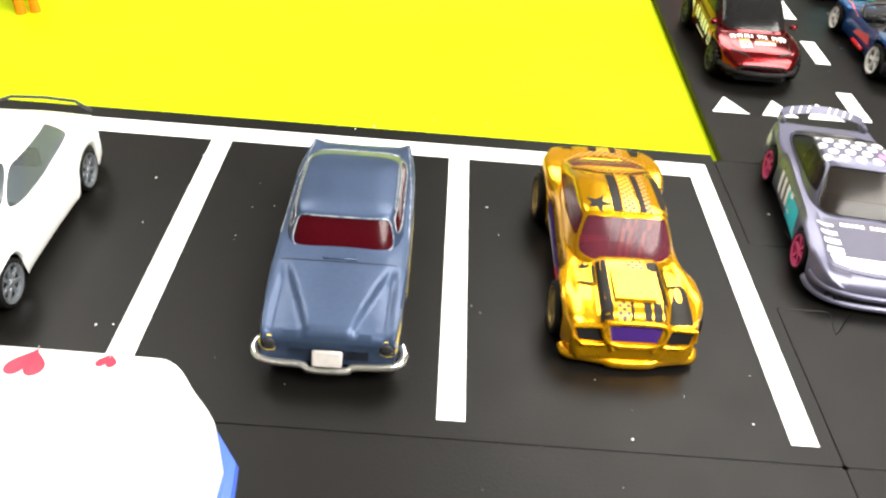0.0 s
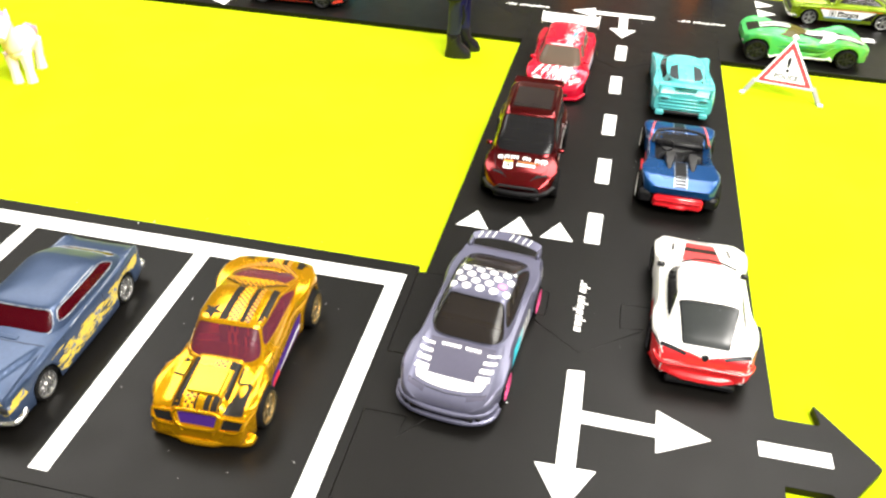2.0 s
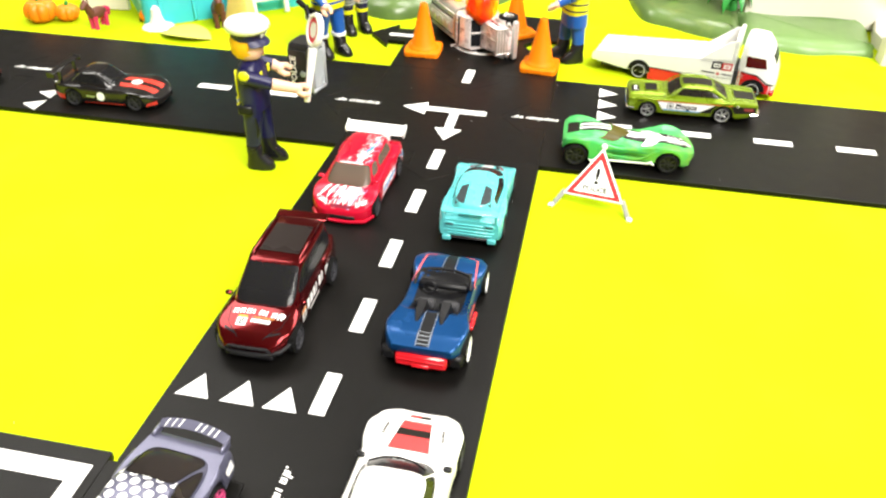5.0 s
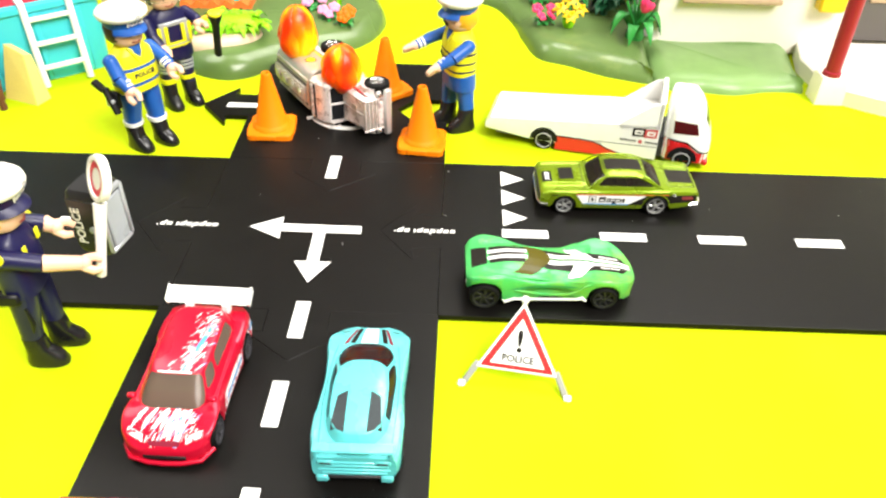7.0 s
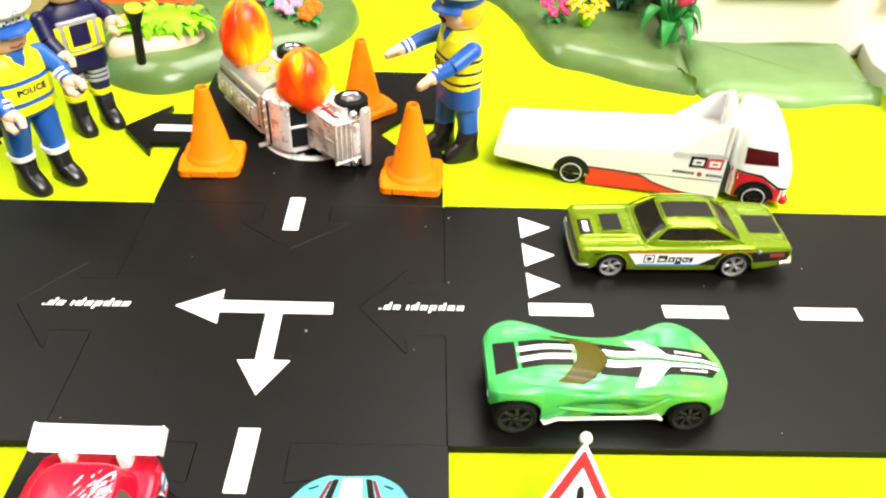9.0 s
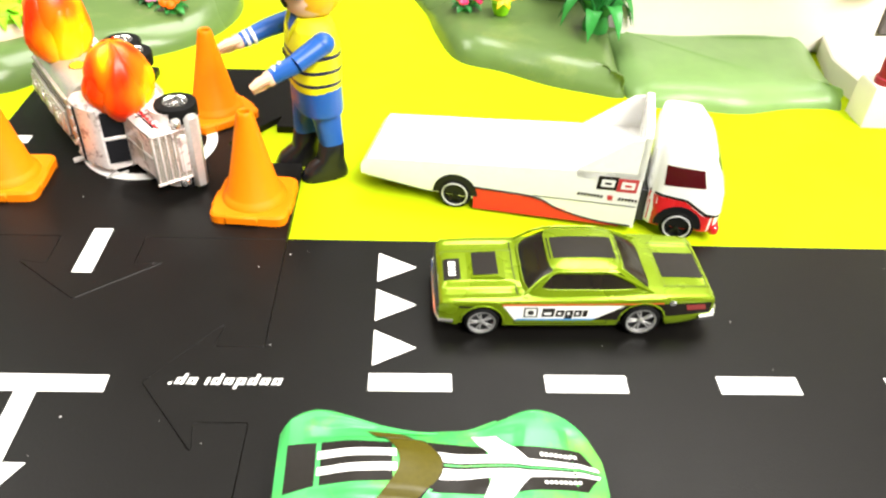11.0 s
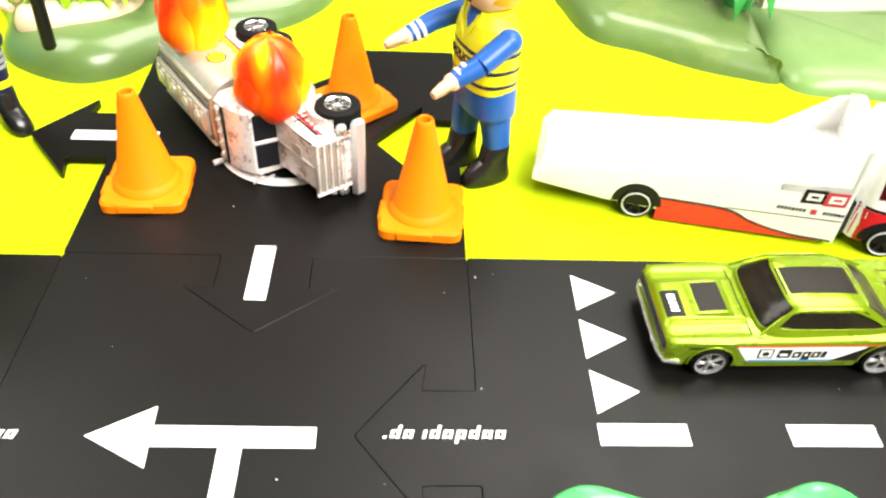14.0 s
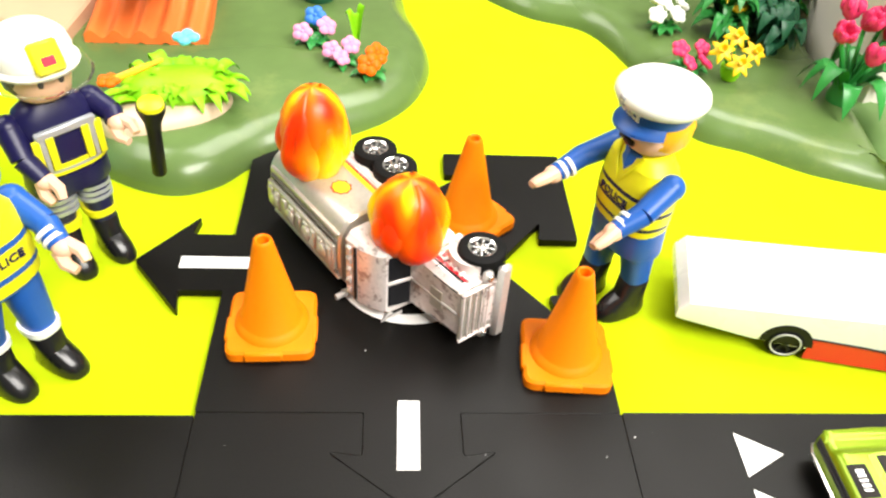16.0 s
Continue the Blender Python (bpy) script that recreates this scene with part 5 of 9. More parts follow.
for q in (-1, 1):
    part("headrest", B().loft([[(x, q * 4.2 + dy * w, z) for dy, z in ((-1, zb), (-0.7, zt), (0.7, zt), (1, zb))] for x, w, zb, zt in ((-19, 0.7, 11.5, 12.9), (-14, 1.9, 11, 14.6), (-8.6, 2.4, 8, 14.8), (-7.4, 2.2, 8, 13.4))], BLACK), c.root)
    part("seat", B().box((0, 0, 0), (5.5, 6.4, 2.2), INTERIOR, 0.8, mpose(-3.4, q * 4.4, 8.4)).box((0, 0, 0), (2.0, 6.2, 6.5), INTERIOR, 0.8, mpose(-7.0, q * 4.4, 10.2, 0, -14, 0)), c.root)
c.bit("dashboard", (7.0, 0, 10.0), (3.6, 18.4, 2.6), BLACK, 0.8)
part("steering_wheel", B().tube([(3.6 + 0.8 * math.sin(2 * math.pi * k / 16), 4.6 + 2.4 * math.cos(2 * math.pi * k / 16), 10.8 + 2.0 * math.sin(2 * math.pi * k / 16)) for k in range(17)], 0.32, BLACK), c.root)
c.rod("windscreen_frame", bend([(4.5, -10.2, 11.0), (8.2, -9.4, 13.6), (9.6, -7.4, 14.5), (10.6, 0, 14.9), (9.6, 7.4, 14.5), (8.2, 9.4, 13.6), (4.5, 10.2, 11.0)]), 0.6, BLACK, "black windscreen hoop")
c.quad("stripe", BLACK, "top", (13.8, -2.2), (30.4, -1.7), (30.4, 1.7), (13.8, 2.2), 12, 4, "black centre stripe")
c.quad("stripe", BLACK, "top", (-30.2, -1.9), (-13, -1.9), (-13, 1.9), (-30.2, 1.9), 12, 4)
for q in (-1, 1):
    c.quad("stripe_edge", GREYRIM, "top", (-30.2, q * 2.0), (-13, q * 2.0), (-13, q * 2.35), (-30.2, q * 2.35), 12, 1)
    c.quad("stripe_edge", GREYRIM, "top", (14, q * 2.35), (30, q * 1.9), (30, q * 2.2), (14, q * 2.7), 12, 1)
    c.quad("coral_line", CORAL, "top", (6, q * 11.2), (24, q * 9.4), (24, q * 10.0), (6, q * 11.7), 12, 1)
    c.quad("coral_line", CORAL, "top", (24, q * 9.4), (28.4, q * 4.2), (28.9, q * 4.6), (24.4, q * 10.0), 6, 1)
    c.quad("coral_flash", CORAL, "left" if q > 0 else "right", (-11, 6.6), (4, 5.6), (2, 7.6), (-9, 9.6), 8, 3, "coral side flash")
for k in range(4):
    c.quad("tail_rung", GREYRIM, "top", (-24.4 - 1.7 * k, -1.8), (-24.0 - 1.7 * k, -1.8), (-24.0 - 1.7 * k, 1.8), (-24.4 - 1.7 * k, 1.8), 1, 3, lift=0.15)
part("tail_block", B().box((0, 0, 0), (3.0, 17.5, 4.8), RED, 0.8, mpose(-30.6, 0, 5.6, 0, 10, 0)).box((0, 0, 0), (0.8, 16.2, 0.5), RED, 0.1, mpose(-32.3, 0, 6.6, 0, 10, 0)).box((0, 0, 0), (0.9, 6.0, 1.4), RED, 0.3, mpose(-32.2, 0, 4.2, 0, 10, 0)), c.root, "bright red tail panel")
c.sides("rear_arch", (-28.4, 11.4, 6.0), (4.2, 5.0, 5.0), BLACK, 1.0)
c.sides("exhaust", (-4, 13.0, 4.0), (10, 1.4, 1.4), RED, 0.4)

# -- turquoise supercar --
AQUA = mat("turquoise_paint", (0.105, 0.51, 0.53), 0.28, coat=0.35, vary=0.03)
BURGUNDY = mat("dark_red_print", (0.20, 0.01, 0.03), 0.4)
REDDISH = mat("red_seats", (0.45, 0.04, 0.06), 0.5)
c = Car("toy_supercar", "turquoise wedge-shaped toy supercar with dark rear louvres", 40.3, 109.6, 90.6)
ws = ((18.0, 4.4), (-20.5, 5.2))
c.body(65, curve((-32.5, 12.8), (-28, 13.8), (-14, 14.0), (0, 13.4), (14, 13.9), (21, 13.9), (27, 12.4), (30.6, 9.4), (32.5, 6.2)), curve((-32.5, 5), (-29, 2.8), (0, 1.8), (27, 1.8), (32.5, 3)), curve((-32.5, 12.8), (-28, 13.8), (-16, 13.8), (0, 12.4), (14, 12.0), (22, 10.0), (28, 6.6), (32.5, 4.4)), curve((-32.5, 13.2), (-28, 14.0), (-12, 14.2), (4, 12.4), (14, 11.0), (22, 8.6), (28, 6.2), (32.5, 4.0)), ws, AQUA, flare=0.3)
c.cabin((-29.8, 17.5), (-27.0, 3.0), 11.4, 17.7, 11.6, 8.8, AQUA, glass("red_tinted_window", (0.20, 0.07, 0.075)), (("windscreen", -51, 51, 0.06, 0.9), ("side_window", 59, 111, 0.2, 0.9), ("side_window", 249, 301, 0.2, 0.9)), power=3.0, crown=0.6, seats=REDDISH, soft=0.1)
c.wheels(ws, 14.2, 5.0, DARKRIM, 5)
for q in (-1, 1):
    c.quad("rear_louvre", LOUVRE, "top", (-26.6, q * 3.4), (-10.4, q * 3.6), (-12.6, q * 6.8), (-24.4, q * 7.8), 12, 4, "dark rear louvre")
    c.quad("nose_stripe", BURGUNDY, "top", (18.6, q * 7.2), (30.4, q * 4.8), (30.4, q * 5.6), (16.6, q * 8.8), 8, 3)
    c.quad("nose_stripe", PRINTBLACK, "top", (18.9, q * 4.8), (31, q * 3.2), (31, q * 4.6), (18.4, q * 6.6), 8, 3)
    c.quad("nose_lamp", LOUVRE, "top", (26.2, q * 9.6), (28.0, q * 7.4), (28.4, q * 8.0), (26.8, q * 10.4), 4, 3, "thin dark headlamp slot")
    c.line("shut_line", SHUT, "top", ((-30, q * 11.0), (-12, q * 11.9), (4, q * 11.6), (16, q * 10.4)), 0.2, 8)
c.quad("nose_stripe", WHITE, "top", (18.9, -2.9), (31.4, -2.3), (31.4, 2.3), (18.9, 2.9), 8, 3, "white nose stripe")
part("spoiler", B().box((0, 0, 0), (3.6, 24.6, 0.9), AQUA, 0.4, mpose(-32.2, 0, 17.4, 0, -4, 0)).box((-32.0, 11.4, 15.4), (3.0, 1.2, 4.2), AQUA, 0.3).box((-32.0, -11.4, 15.4), (3.0, 1.2, 4.2), AQUA, 0.3).box((-31.6, 0, 15.2), (2.0, 10.0, 1.8), AQUA, 0.5), c.root)
for z, w in ((10.9, 21), (9.4, 21), (7.6, 22), (6.2, 20)):
    c.bit("tail_rib", (-32.5, 0, z), (0.9, w, 0.75), AQUA, 0.25)
c.sides("tail_lamp", (-32.7, 8.6, 11.0), (0.8, 5.0, 1.9), AQUA, 0.5)
c.sides("lamp_slot", (-33.0, 8.6, 11.0), (0.6, 3.6, 0.8), LOUVRE, 0.25)
c.bit("tail_vent", (-32.5, 0, 4.2), (0.9, 22, 1.2), CHASSIS, 0.3)
c.sides("tail_foot", (-32.5, 9.8, 3.6), (1.6, 4.0, 2.6), AQUA, 0.5)

# -- crimson touring car with white wing --
CRIMSON = mat("crimson_paint", (0.56, 0.005, 0.03), 0.3, 0.3, coat=0.2, vary=0.06)
SKYBLUE = mat("blue_print", (0.07, 0.27, 0.55), 0.4)
SCRATCH = mat("scratched_white_print", (0.75, 0.74, 0.74), 0.45, vary=0.1, spot=0.50, spot_colour=(0.52, 0.02, 0.05), spot_scale=420)
BEIGE = mat("beige_interior", (0.42, 0.34, 0.26), 0.6)
c = Car("toy_touring_car", "crimson toy racing coupe with a white rear wing", -18.4, 112.2, -91.3, size=(1, 1.05, 1))
ws = ((20.2, 5.2), (-17.2, 5.2))
c.body(60, curve((-30, 11), (-26, 13.4), (-11, 13.8), (6, 13.4), (20, 13.8), (26.4, 12.6), (29, 10.2), (30, 7.6)), curve((-30, 4), (-26, 2.2), (0, 1.8), (25, 1.8), (30, 2.6)), curve((-30, 12.4), (-25, 14.2), (-10, 13.6), (8, 12.8), (18, 12.4), (25, 10.2), (30, 6.2)), curve((-30, 12.6), (-25, 14.4), (-10, 14.0), (8, 13.4), (18, 13.2), (25, 10.6), (30, 6.0)), ws, CRIMSON, flare=0.5)
c.cabin((-24.5, 19.4), (-21.0, 10.2), 12.4, 20.2, 11.8, 8.6, CRIMSON, glass("tan_window", (0.38, 0.30, 0.23), 0.55), (("windscreen", -47, 47, 0.08, 0.9), ("side_window", 58, 84, 0.3, 0.82), ("side_window", 88, 108, 0.3, 0.82), ("side_window", 252, 272, 0.3, 0.82), ("side_window", 276, 302, 0.3, 0.82)), power=5.0, crown=0.8, seats=BEIGE)
c.wheels(ws, 14.3, 5.0, DARKRIM, 10)
part("rear_wing", B().loft([[(-25.4, y, 17.6), (-28, y, 19.2), (-31.2, y, 20.6), (-31.4, y, 19.8), (-28, y, 18.2)] for y in (-13.9, -13.4, 13.4, 13.9)], WHITE), c.root, "white rear wing")
c.sides("wing_strut", (-25.6, 6.2, 16.2), (3.2, 2.6, 4.4), WHITE, 0.4, "white wing strut")
c.sides("wing_plate", (-28.4, 14.0, 18.9), (6.6, 0.6, 3.4), WHITE, 0.2, turn=(0, 24, 0))
c.quad("bonnet_stripe", SKYBLUE, "top", (19.2, 4.0), (29, 2.6), (29, 4.0), (19.2, 6.0), 12, 2, "blue bonnet stripe")
c.quad("roof_stripe", SKYBLUE, "top", (-12, 5.6), (9.6, 1.6), (9.6, 3.6), (-12, 7.0), 12, 2)
c.quad("roof_edge", WHITE, "top", (9.6, -8.0), (10.2, -8.0), (10.2, 7.8), (9.6, 7.8), 2, 12, "white line over the windscreen")
rnd = random.Random(12)
strokes = []
for k in range(430):
    on_roof = k % 2
    x = rnd.uniform(-19, 8.5) if on_roof else rnd.uniform(18.6, 26.5)
    y = rnd.gauss(4.2 - 0.14 * x, 2.2) if on_roof else rnd.gauss(2.4, 4.0)
    if abs(y) < (8.2 if on_roof else 9.4) and k % 3:
        strokes.append((x, y, rnd.uniform(0.8, 3.2), rnd.uniform(-0.75, -0.35), rnd.uniform(0.15, 0.55)))
for k in range(5):
    strokes.append((18.6, -7.0 + 3.4 * k, 6.5, -0.55, 1.5))
c.flecks("scratch_print", WHITE, "top", strokes, "scratchy white brush print")
c.flecks("scratch_print", SKYBLUE, "top", [(x - 1.0, y + 0.8, ln, sl, wd) for x, y, ln, sl, wd in strokes[::6]], "blue brush strokes", lift=0.15)
for w in ("left", "right"):
    c.quad("side_graphic", SCRATCH, w, (-26, 6), (12, 3.4), (8, 9.4), (-26, 11.4), 16, 5)
    c.quad("side_stripe", SKYBLUE, w, (-26, 8.4), (8, 5.6), (7, 7.0), (-26, 10.2), 12, 1, lift=0.16)
c.sides("mirror", (16.0, 12.2, 15.4), (1.8, 2.6, 1.4), CRIMSON, 0.4)
c.rod("front_lip", [(25, -13.4, 2.8), (29.4, -10.6, 2.0), (30.9, -5, 1.9), (31.2, 0, 1.9), (30.9, 5, 1.9), (29.4, 10.6, 2.0), (25, 13.4, 2.8)], 0.8, CRIMSON)
c.bit("grille", (30.0, 0, 3.4), (0.8, 13, 1.6), BLACK, 0.3)
for q in (-1, 1):
    c.quad("headlight", SCRATCH, "top", (26.4, q * 6.4), (24.4, q * 11.2), (26.2, q * 11.4), (28.2, q * 6.4), 5, 5, "pale printed headlight", lift=0.16)
    # darker red line painted as shade along the bonnet crease
    c.line("bonnet_fold_shade", BURGUNDY, "top", ((19.6, q * 9.8), (23, q * 8.8), (27.5, q * 5.2)), 0.3, 6, 0.1)
c.quad("nose_mouth", BURGUNDY, "top", (27.6, -5.0), (28.8, -4.4), (28.8, 4.4), (27.6, 5.0), 3, 6, "dark nose mouth", lift=0.14)

# -- black coupes on the far road --
JET = mat("black_car_paint", (0.009, 0.008, 0.008), 0.22, coat=0.3, vary=0.3)
REDORANGE = mat("red_orange_print", (0.50, 0.035, 0.02), 0.4)


def black_coupe(label, x, y, heading, accent):
    c = Car("toy_black_coupe", label, x, y, heading, size=(0.895, 1.0, 0.965))
    ws = ((20.2, 5.0), (-21.0, 5.0))
    c.body(69, curve((-34.5, 11.2), (-30, 13), (-10, 13.4), (8, 12.8), (24, 13.4), (30, 11.8), (34.5, 7)), curve((-34.5, 4), (-28, 2.2), (0, 1.8), (28, 1.8), (34.5, 2.8)), curve((-34.5, 11.4), (-29, 12.8), (-12, 12.4), (4, 11.2), (20, 11), (28, 9.4), (34.5, 6)), curve((-34.5, 11.6), (-28, 12.8), (-12, 12.6), (4, 11.8), (18, 11.4), (28, 9.6), (34.5, 5.6)), ws, JET, flare=0.8)
    c.cabin((-27, 6), (-17.5, -5), 10.8, 18.4, 11.4, 8.6, JET, SMOKE, (("windscreen", -42, 42, 0.2, 0.86), ("side_window", 54, 124, 0.3, 0.82), ("side_window", 236, 306, 0.3, 0.82)), power=4.2, crown=0.8)
    c.wheels(ws, 14.2, 4.8, DARKRIM, 6)
    part("rear_wing", B().box((-33.2, 0, 18.6), (4.6, 27, 0.9), JET, 0.3).box((-31.6, 7.5, 15.4), (2.4, 0.9, 6), JET, 0.2).box((-31.6, -7.5, 15.4), (2.4, 0.9, 6), JET, 0.2).box((-33.2, 13.6, 18.0), (5.4, 0.6, 3.2), JET, 0.2).box((-33.2, -13.6, 18.0), (5.4, 0.6, 3.2), JET, 0.2), c.root)
    for q in (-1, 1):
        c.quad("bonnet_stripe", accent, "top", (5.5, q * 2.0), (31, q * 1.8), (30, q * 7.0), (7.5, q * 6.4), 12, 4, "bright bonnet stripe")
        w = "left" if q > 0 else "right"
        c.quad("side_flash", accent, w, (-33, 4.2), (-26, 3.6), (-26, 6.4), (-33, 7.6), 4, 3)
        c.spot("roundel", WHITE, w, (-2.5, 7.0), 2.6, label="white door roundel")
        c.quad("side_lettering", GREYRIM, w, (-12, 6.4), (-6.5, 6.0), (-6.5, 7.2), (-12, 7.6), 3, 1)
        c.quad("front_flash", accent, w, (27, 3.2), (33, 3.4), (32.6, 5.6), (28, 5.0), 3, 2)
        c.quad("side_flash", accent, w, (-14, 2.6), (14, 2.6), (14, 3.2), (-14, 3.2), 10, 1)
    c.spot("roundel", WHITE, "top", (15.5, 0.5), (3.6, 3.0), lift=0.18, label="white bonnet roundel")
    return c


black_coupe("black toy coupe with red bonnet stripes and rear wing", -183.6, 179.1, 1.66, REDORANGE)
c = black_coupe("black toy coupe with orange trim waiting in line", -294.8, 180.0, 0.0, REDORANGE)
for w in ("left", "right"):
    c.quad("sill_line", ORANGETAG, w, (-28, 3.4), (30, 3.2), (30, 4.2), (-28, 4.6), 16, 1, "orange sill line")

# -- mint concept car --
# yellow spots put the paint's iridescent highlights into its colour
MINT = mat("mint_sheen_paint", (0.058, 0.41, 0.105), 0.4, 0.25, coat=0.06, vary=0.05, spot=0.52, spot_colour=(0.26, 0.46, 0.03), spot_scale=38, edge=0.3)
AMBER = mat("amber_visor", (0.066, 0.054, 0.001), 0.42, vary=0.15, spec=0.2)
MINTRIM = mat("black_rim", (0.016, 0.016, 0.018), 0.38, 0.1, spec=0.25)
c = Car("toy_concept_car", "mint green toy concept car with amber visor and stripes", 106.5, 174.1, 2.0, size=(0.98, 0.965, 0.94))
ws = ((20.4, 5.6), (-26.6, 6.2))


def mint_top(x, y):
    """Valleys between the middle of the car and its four wings, and a raised spine on the nose."""
    roof = step(x, -30, -22) * (1 - step(x, -6, 2))
    nose = step(x, 2, 9) * (1 - step(x, 27, 32))
    return -1.5 * roof * step(y, 5.6, 7.4) * (1 - step(y, 10.0, 12.2)) - 0.8 * nose * step(y, 4.8, 6.4) * (1 - step(y, 9.2, 11.0)) + 0.5 * nose * (1 - step(y, 3.4, 5.0))


c.body(67.4, curve((-33.7, 10.6), (-31.8, 12.8), (-26, 14.1), (-18, 13.4), (-10, 12.4), (2, 11.8), (10, 12.6), (20, 14.1), (26, 13.4), (30.5, 10.8), (33.7, 5.0)), curve((-33.7, 8.6), (-31.5, 6.6), (-18, 3.2), (0, 2.9), (13, 3.2), (28, 4.4), (33.7, 5.8)),
       curve((-33.7, 13.0), (-31.5, 15.0), (-26, 16.4), (-20, 15.6), (-12, 13.2), (-2, 11.8), (7, 11.6), (13, 13.4), (20, 14.9), (25, 13.8), (30, 11.4), (33.7, 8.8)), curve((-33.7, 13.4), (-31, 14.6), (-24, 16.4), (-17, 17.6), (-11, 17.4), (-6, 16.4), (-1, 14.8), (5, 13.8), (14, 13.4), (24, 12.2), (33.7, 9.4)), ws, MINT, flare=0.5, crown=0.75, waist=lambda u: 2.4 * math.exp(-((u + 2) / 10) ** 4), relief=mint_top)
c.lift = 0.3
part("visor", B().grid([[c.lay((-0.4 - 0.105 * y * y + (-8.6 + 0.02 * y * y) * (1 - t), y), "top") for t in (0, 0.2, 0.4, 0.6, 0.8, 1.0)] for y in np.linspace(-8.8, 8.8, 27)], AMBER), c.root, "amber swept-back visor")
c.line("visor_edge", BLACK, "top", tuple((-0.3 - 0.105 * y * y, y) for y in (-8.8, -6.6, -4.4, -2.2, 0, 2.2, 4.4, 6.6, 8.8)), 0.3, 5, 0.3)
c.wheels(((20.4, 5.6),), 14.8, 5.2, MINTRIM, 7, "swirl")
c.wheels(((-26.6, 6.2),), 15.0, 5.8, MINTRIM, 7, "swirl")
c.quad("tail_panel", PRINTBLACK, "top", (-31.6, -6.0), (-25.6, -5.2), (-25.6, 5.2), (-31.6, 6.0), 8, 10, "black tail panel")
c.quad("roof_panel", PRINTBLACK, "top", (-24.6, -5.2), (-10.4, -4.6), (-10.4, 4.6), (-24.6, 5.2), 14, 10, "black roof panel")
c.quad("nose_panel", PRINTBLACK, "top", (-3.2, -6.0), (8.8, -5.8), (8.8, 5.8), (-3.2, 6.0), 12, 12, "black nose panel")
for q in (-1, 1):
    c.quad("nose_panel", PRINTBLACK, "top", (15.6, q * 1.0), (32.2, q * 0.6), (28.8, q * 5.0), (14.0, q * 5.6), 12, 5)
    c.quad("racing_stripe", WHITE, "top", (-25.2, q * 1.0), (-9.6, q * 0.8), (-9.6, q * 2.6), (-25.2, q * 2.9), 14, 3, lift=0.17)
    c.quad("racing_stripe", WHITE, "top", (-2.4, q * 0.8), (32.4, q * 0.5), (32.0, q * 1.4), (-2.6, q * 3.4), 24, 3, lift=0.17)
    c.quad("nose_cross", WHITE, "top", (9.6, q * 2.6), (17.4, q * 2.2), (11.4, q * 8.6), (6.2, q * 8.8), 10, 8, lift=0.2)
    for k in range(8):
        c.quad("nose_lettering", WHITE, "top", (20.0 + k * 1.0, q * 3.1 - q * 0.05 * k), (20.7 + k * 1.0, q * 3.1 - q * 0.05 * k), (20.7 + k * 1.0, q * 3.9 - q * 0.05 * k), (20.0 + k * 1.0, q * 3.9 - q * 0.05 * k), 1, 1, lift=0.2)
c.quad("nose_line", PRINTBLACK, "top", (-1.0, -0.8), (32, -0.5), (32, 0.5), (-1.0, 0.8), 18, 2, "thin black middle line", lift=0.19)
c.quad("nose_line", MINT, "top", (-1.0, -0.2), (32.4, -0.16), (32.4, 0.16), (-1.0, 0.2), 18, 1, lift=0.24)
# darker green wedges paint the shade of the hollow in each side
SCOOPSHADE = mat("deep_green_shade", (0.03, 0.26, 0.10), 0.4)
for q, w in ((1, "left"), (-1, "right")):
    c.quad("scoop_shade", SCOOPSHADE, w, (-17.0, 9.4), (10.0, 9.9), (10.0, 10.2), (-14.0, 9.9), 14, 2, "deep green shade painted in the side hollow")
    c.quad("scoop_shade", SCOOPSHADE, w, (-12.0, 8.6), (8.0, 9.4), (10.0, 9.9), (-17.0, 9.5), 14, 3)
    c.rod("sill", [(-19.5, q * 13.2, 4.4), (-18.6, q * 13.6, 3.2), (-15, q * 13.2, 4.4), (10, q * 13.0, 4.2), (12.0, q * 13.4, 5.2), (13.6, q * 13.5, 3.8)], [0.3, 0.6, 0.55, 0.5, 0.9, 0.4], WHITE, "white sill")
    c.rod("door_ridge", bend([(-22, q * 11.6, 14.4), (-8, q * 10.2, 12.6), (4, q * 10.6, 11.4), (12, q * 12.4, 12.8)], 5), 0.4, MINT)
    c.rod("side_crease", bend([(-15, q * 12.8, 8.6), (-4, q * 12.3, 6.4), (7, q * 12.6, 6.8), (12.6, q * 13.2, 11.0), (15, q * 13.3, 12.4)], 5), [0.25] + [0.55] * 19 + [0.25], MINT)
    c.bit("nose_blade", (29.6, q * 10.6, 5.6), (4.6, 1.0, 4.2), MINT, 0.4, "", (0, 0, -q * 34))
c.bit("headlamp", (-33.4, -8.4, 9.8), (1.0, 3.0, 1.2), WHITE, 0.4)
c.bit("nose_splitter", (31.4, 0, 4.8), (3.0, 13, 1.4), MINT, 0.5)

# -- olive muscle car with side letterings --
OLIVE = mat("lime_metallic", (0.185, 0.28, 0.006), 0.28, 0.5, coat=0.2, vary=0.06, flake=0.05)
STRIPERED = mat("orange_red_line", (0.55, 0.10, 0.02), 0.4)
BRIGHTRIM = mat("bright_chrome_rim", (0.55, 0.55, 0.55), 0.25, 0.7)
DIMRED = mat("dim_red_print", (0.22, 0.03, 0.03), 0.4)
OLIVESEAT = mat("brown_interior", (0.12, 0.08, 0.05), 0.6)
c = Car("toy_muscle_sedan", "lime green toy muscle car with black roof and side sticker", 141.4, 238.9, 181.3, size=(0.985, 0.98, 0.95))
ws = ((24.6, 4.7), (-17.0, 5.2))


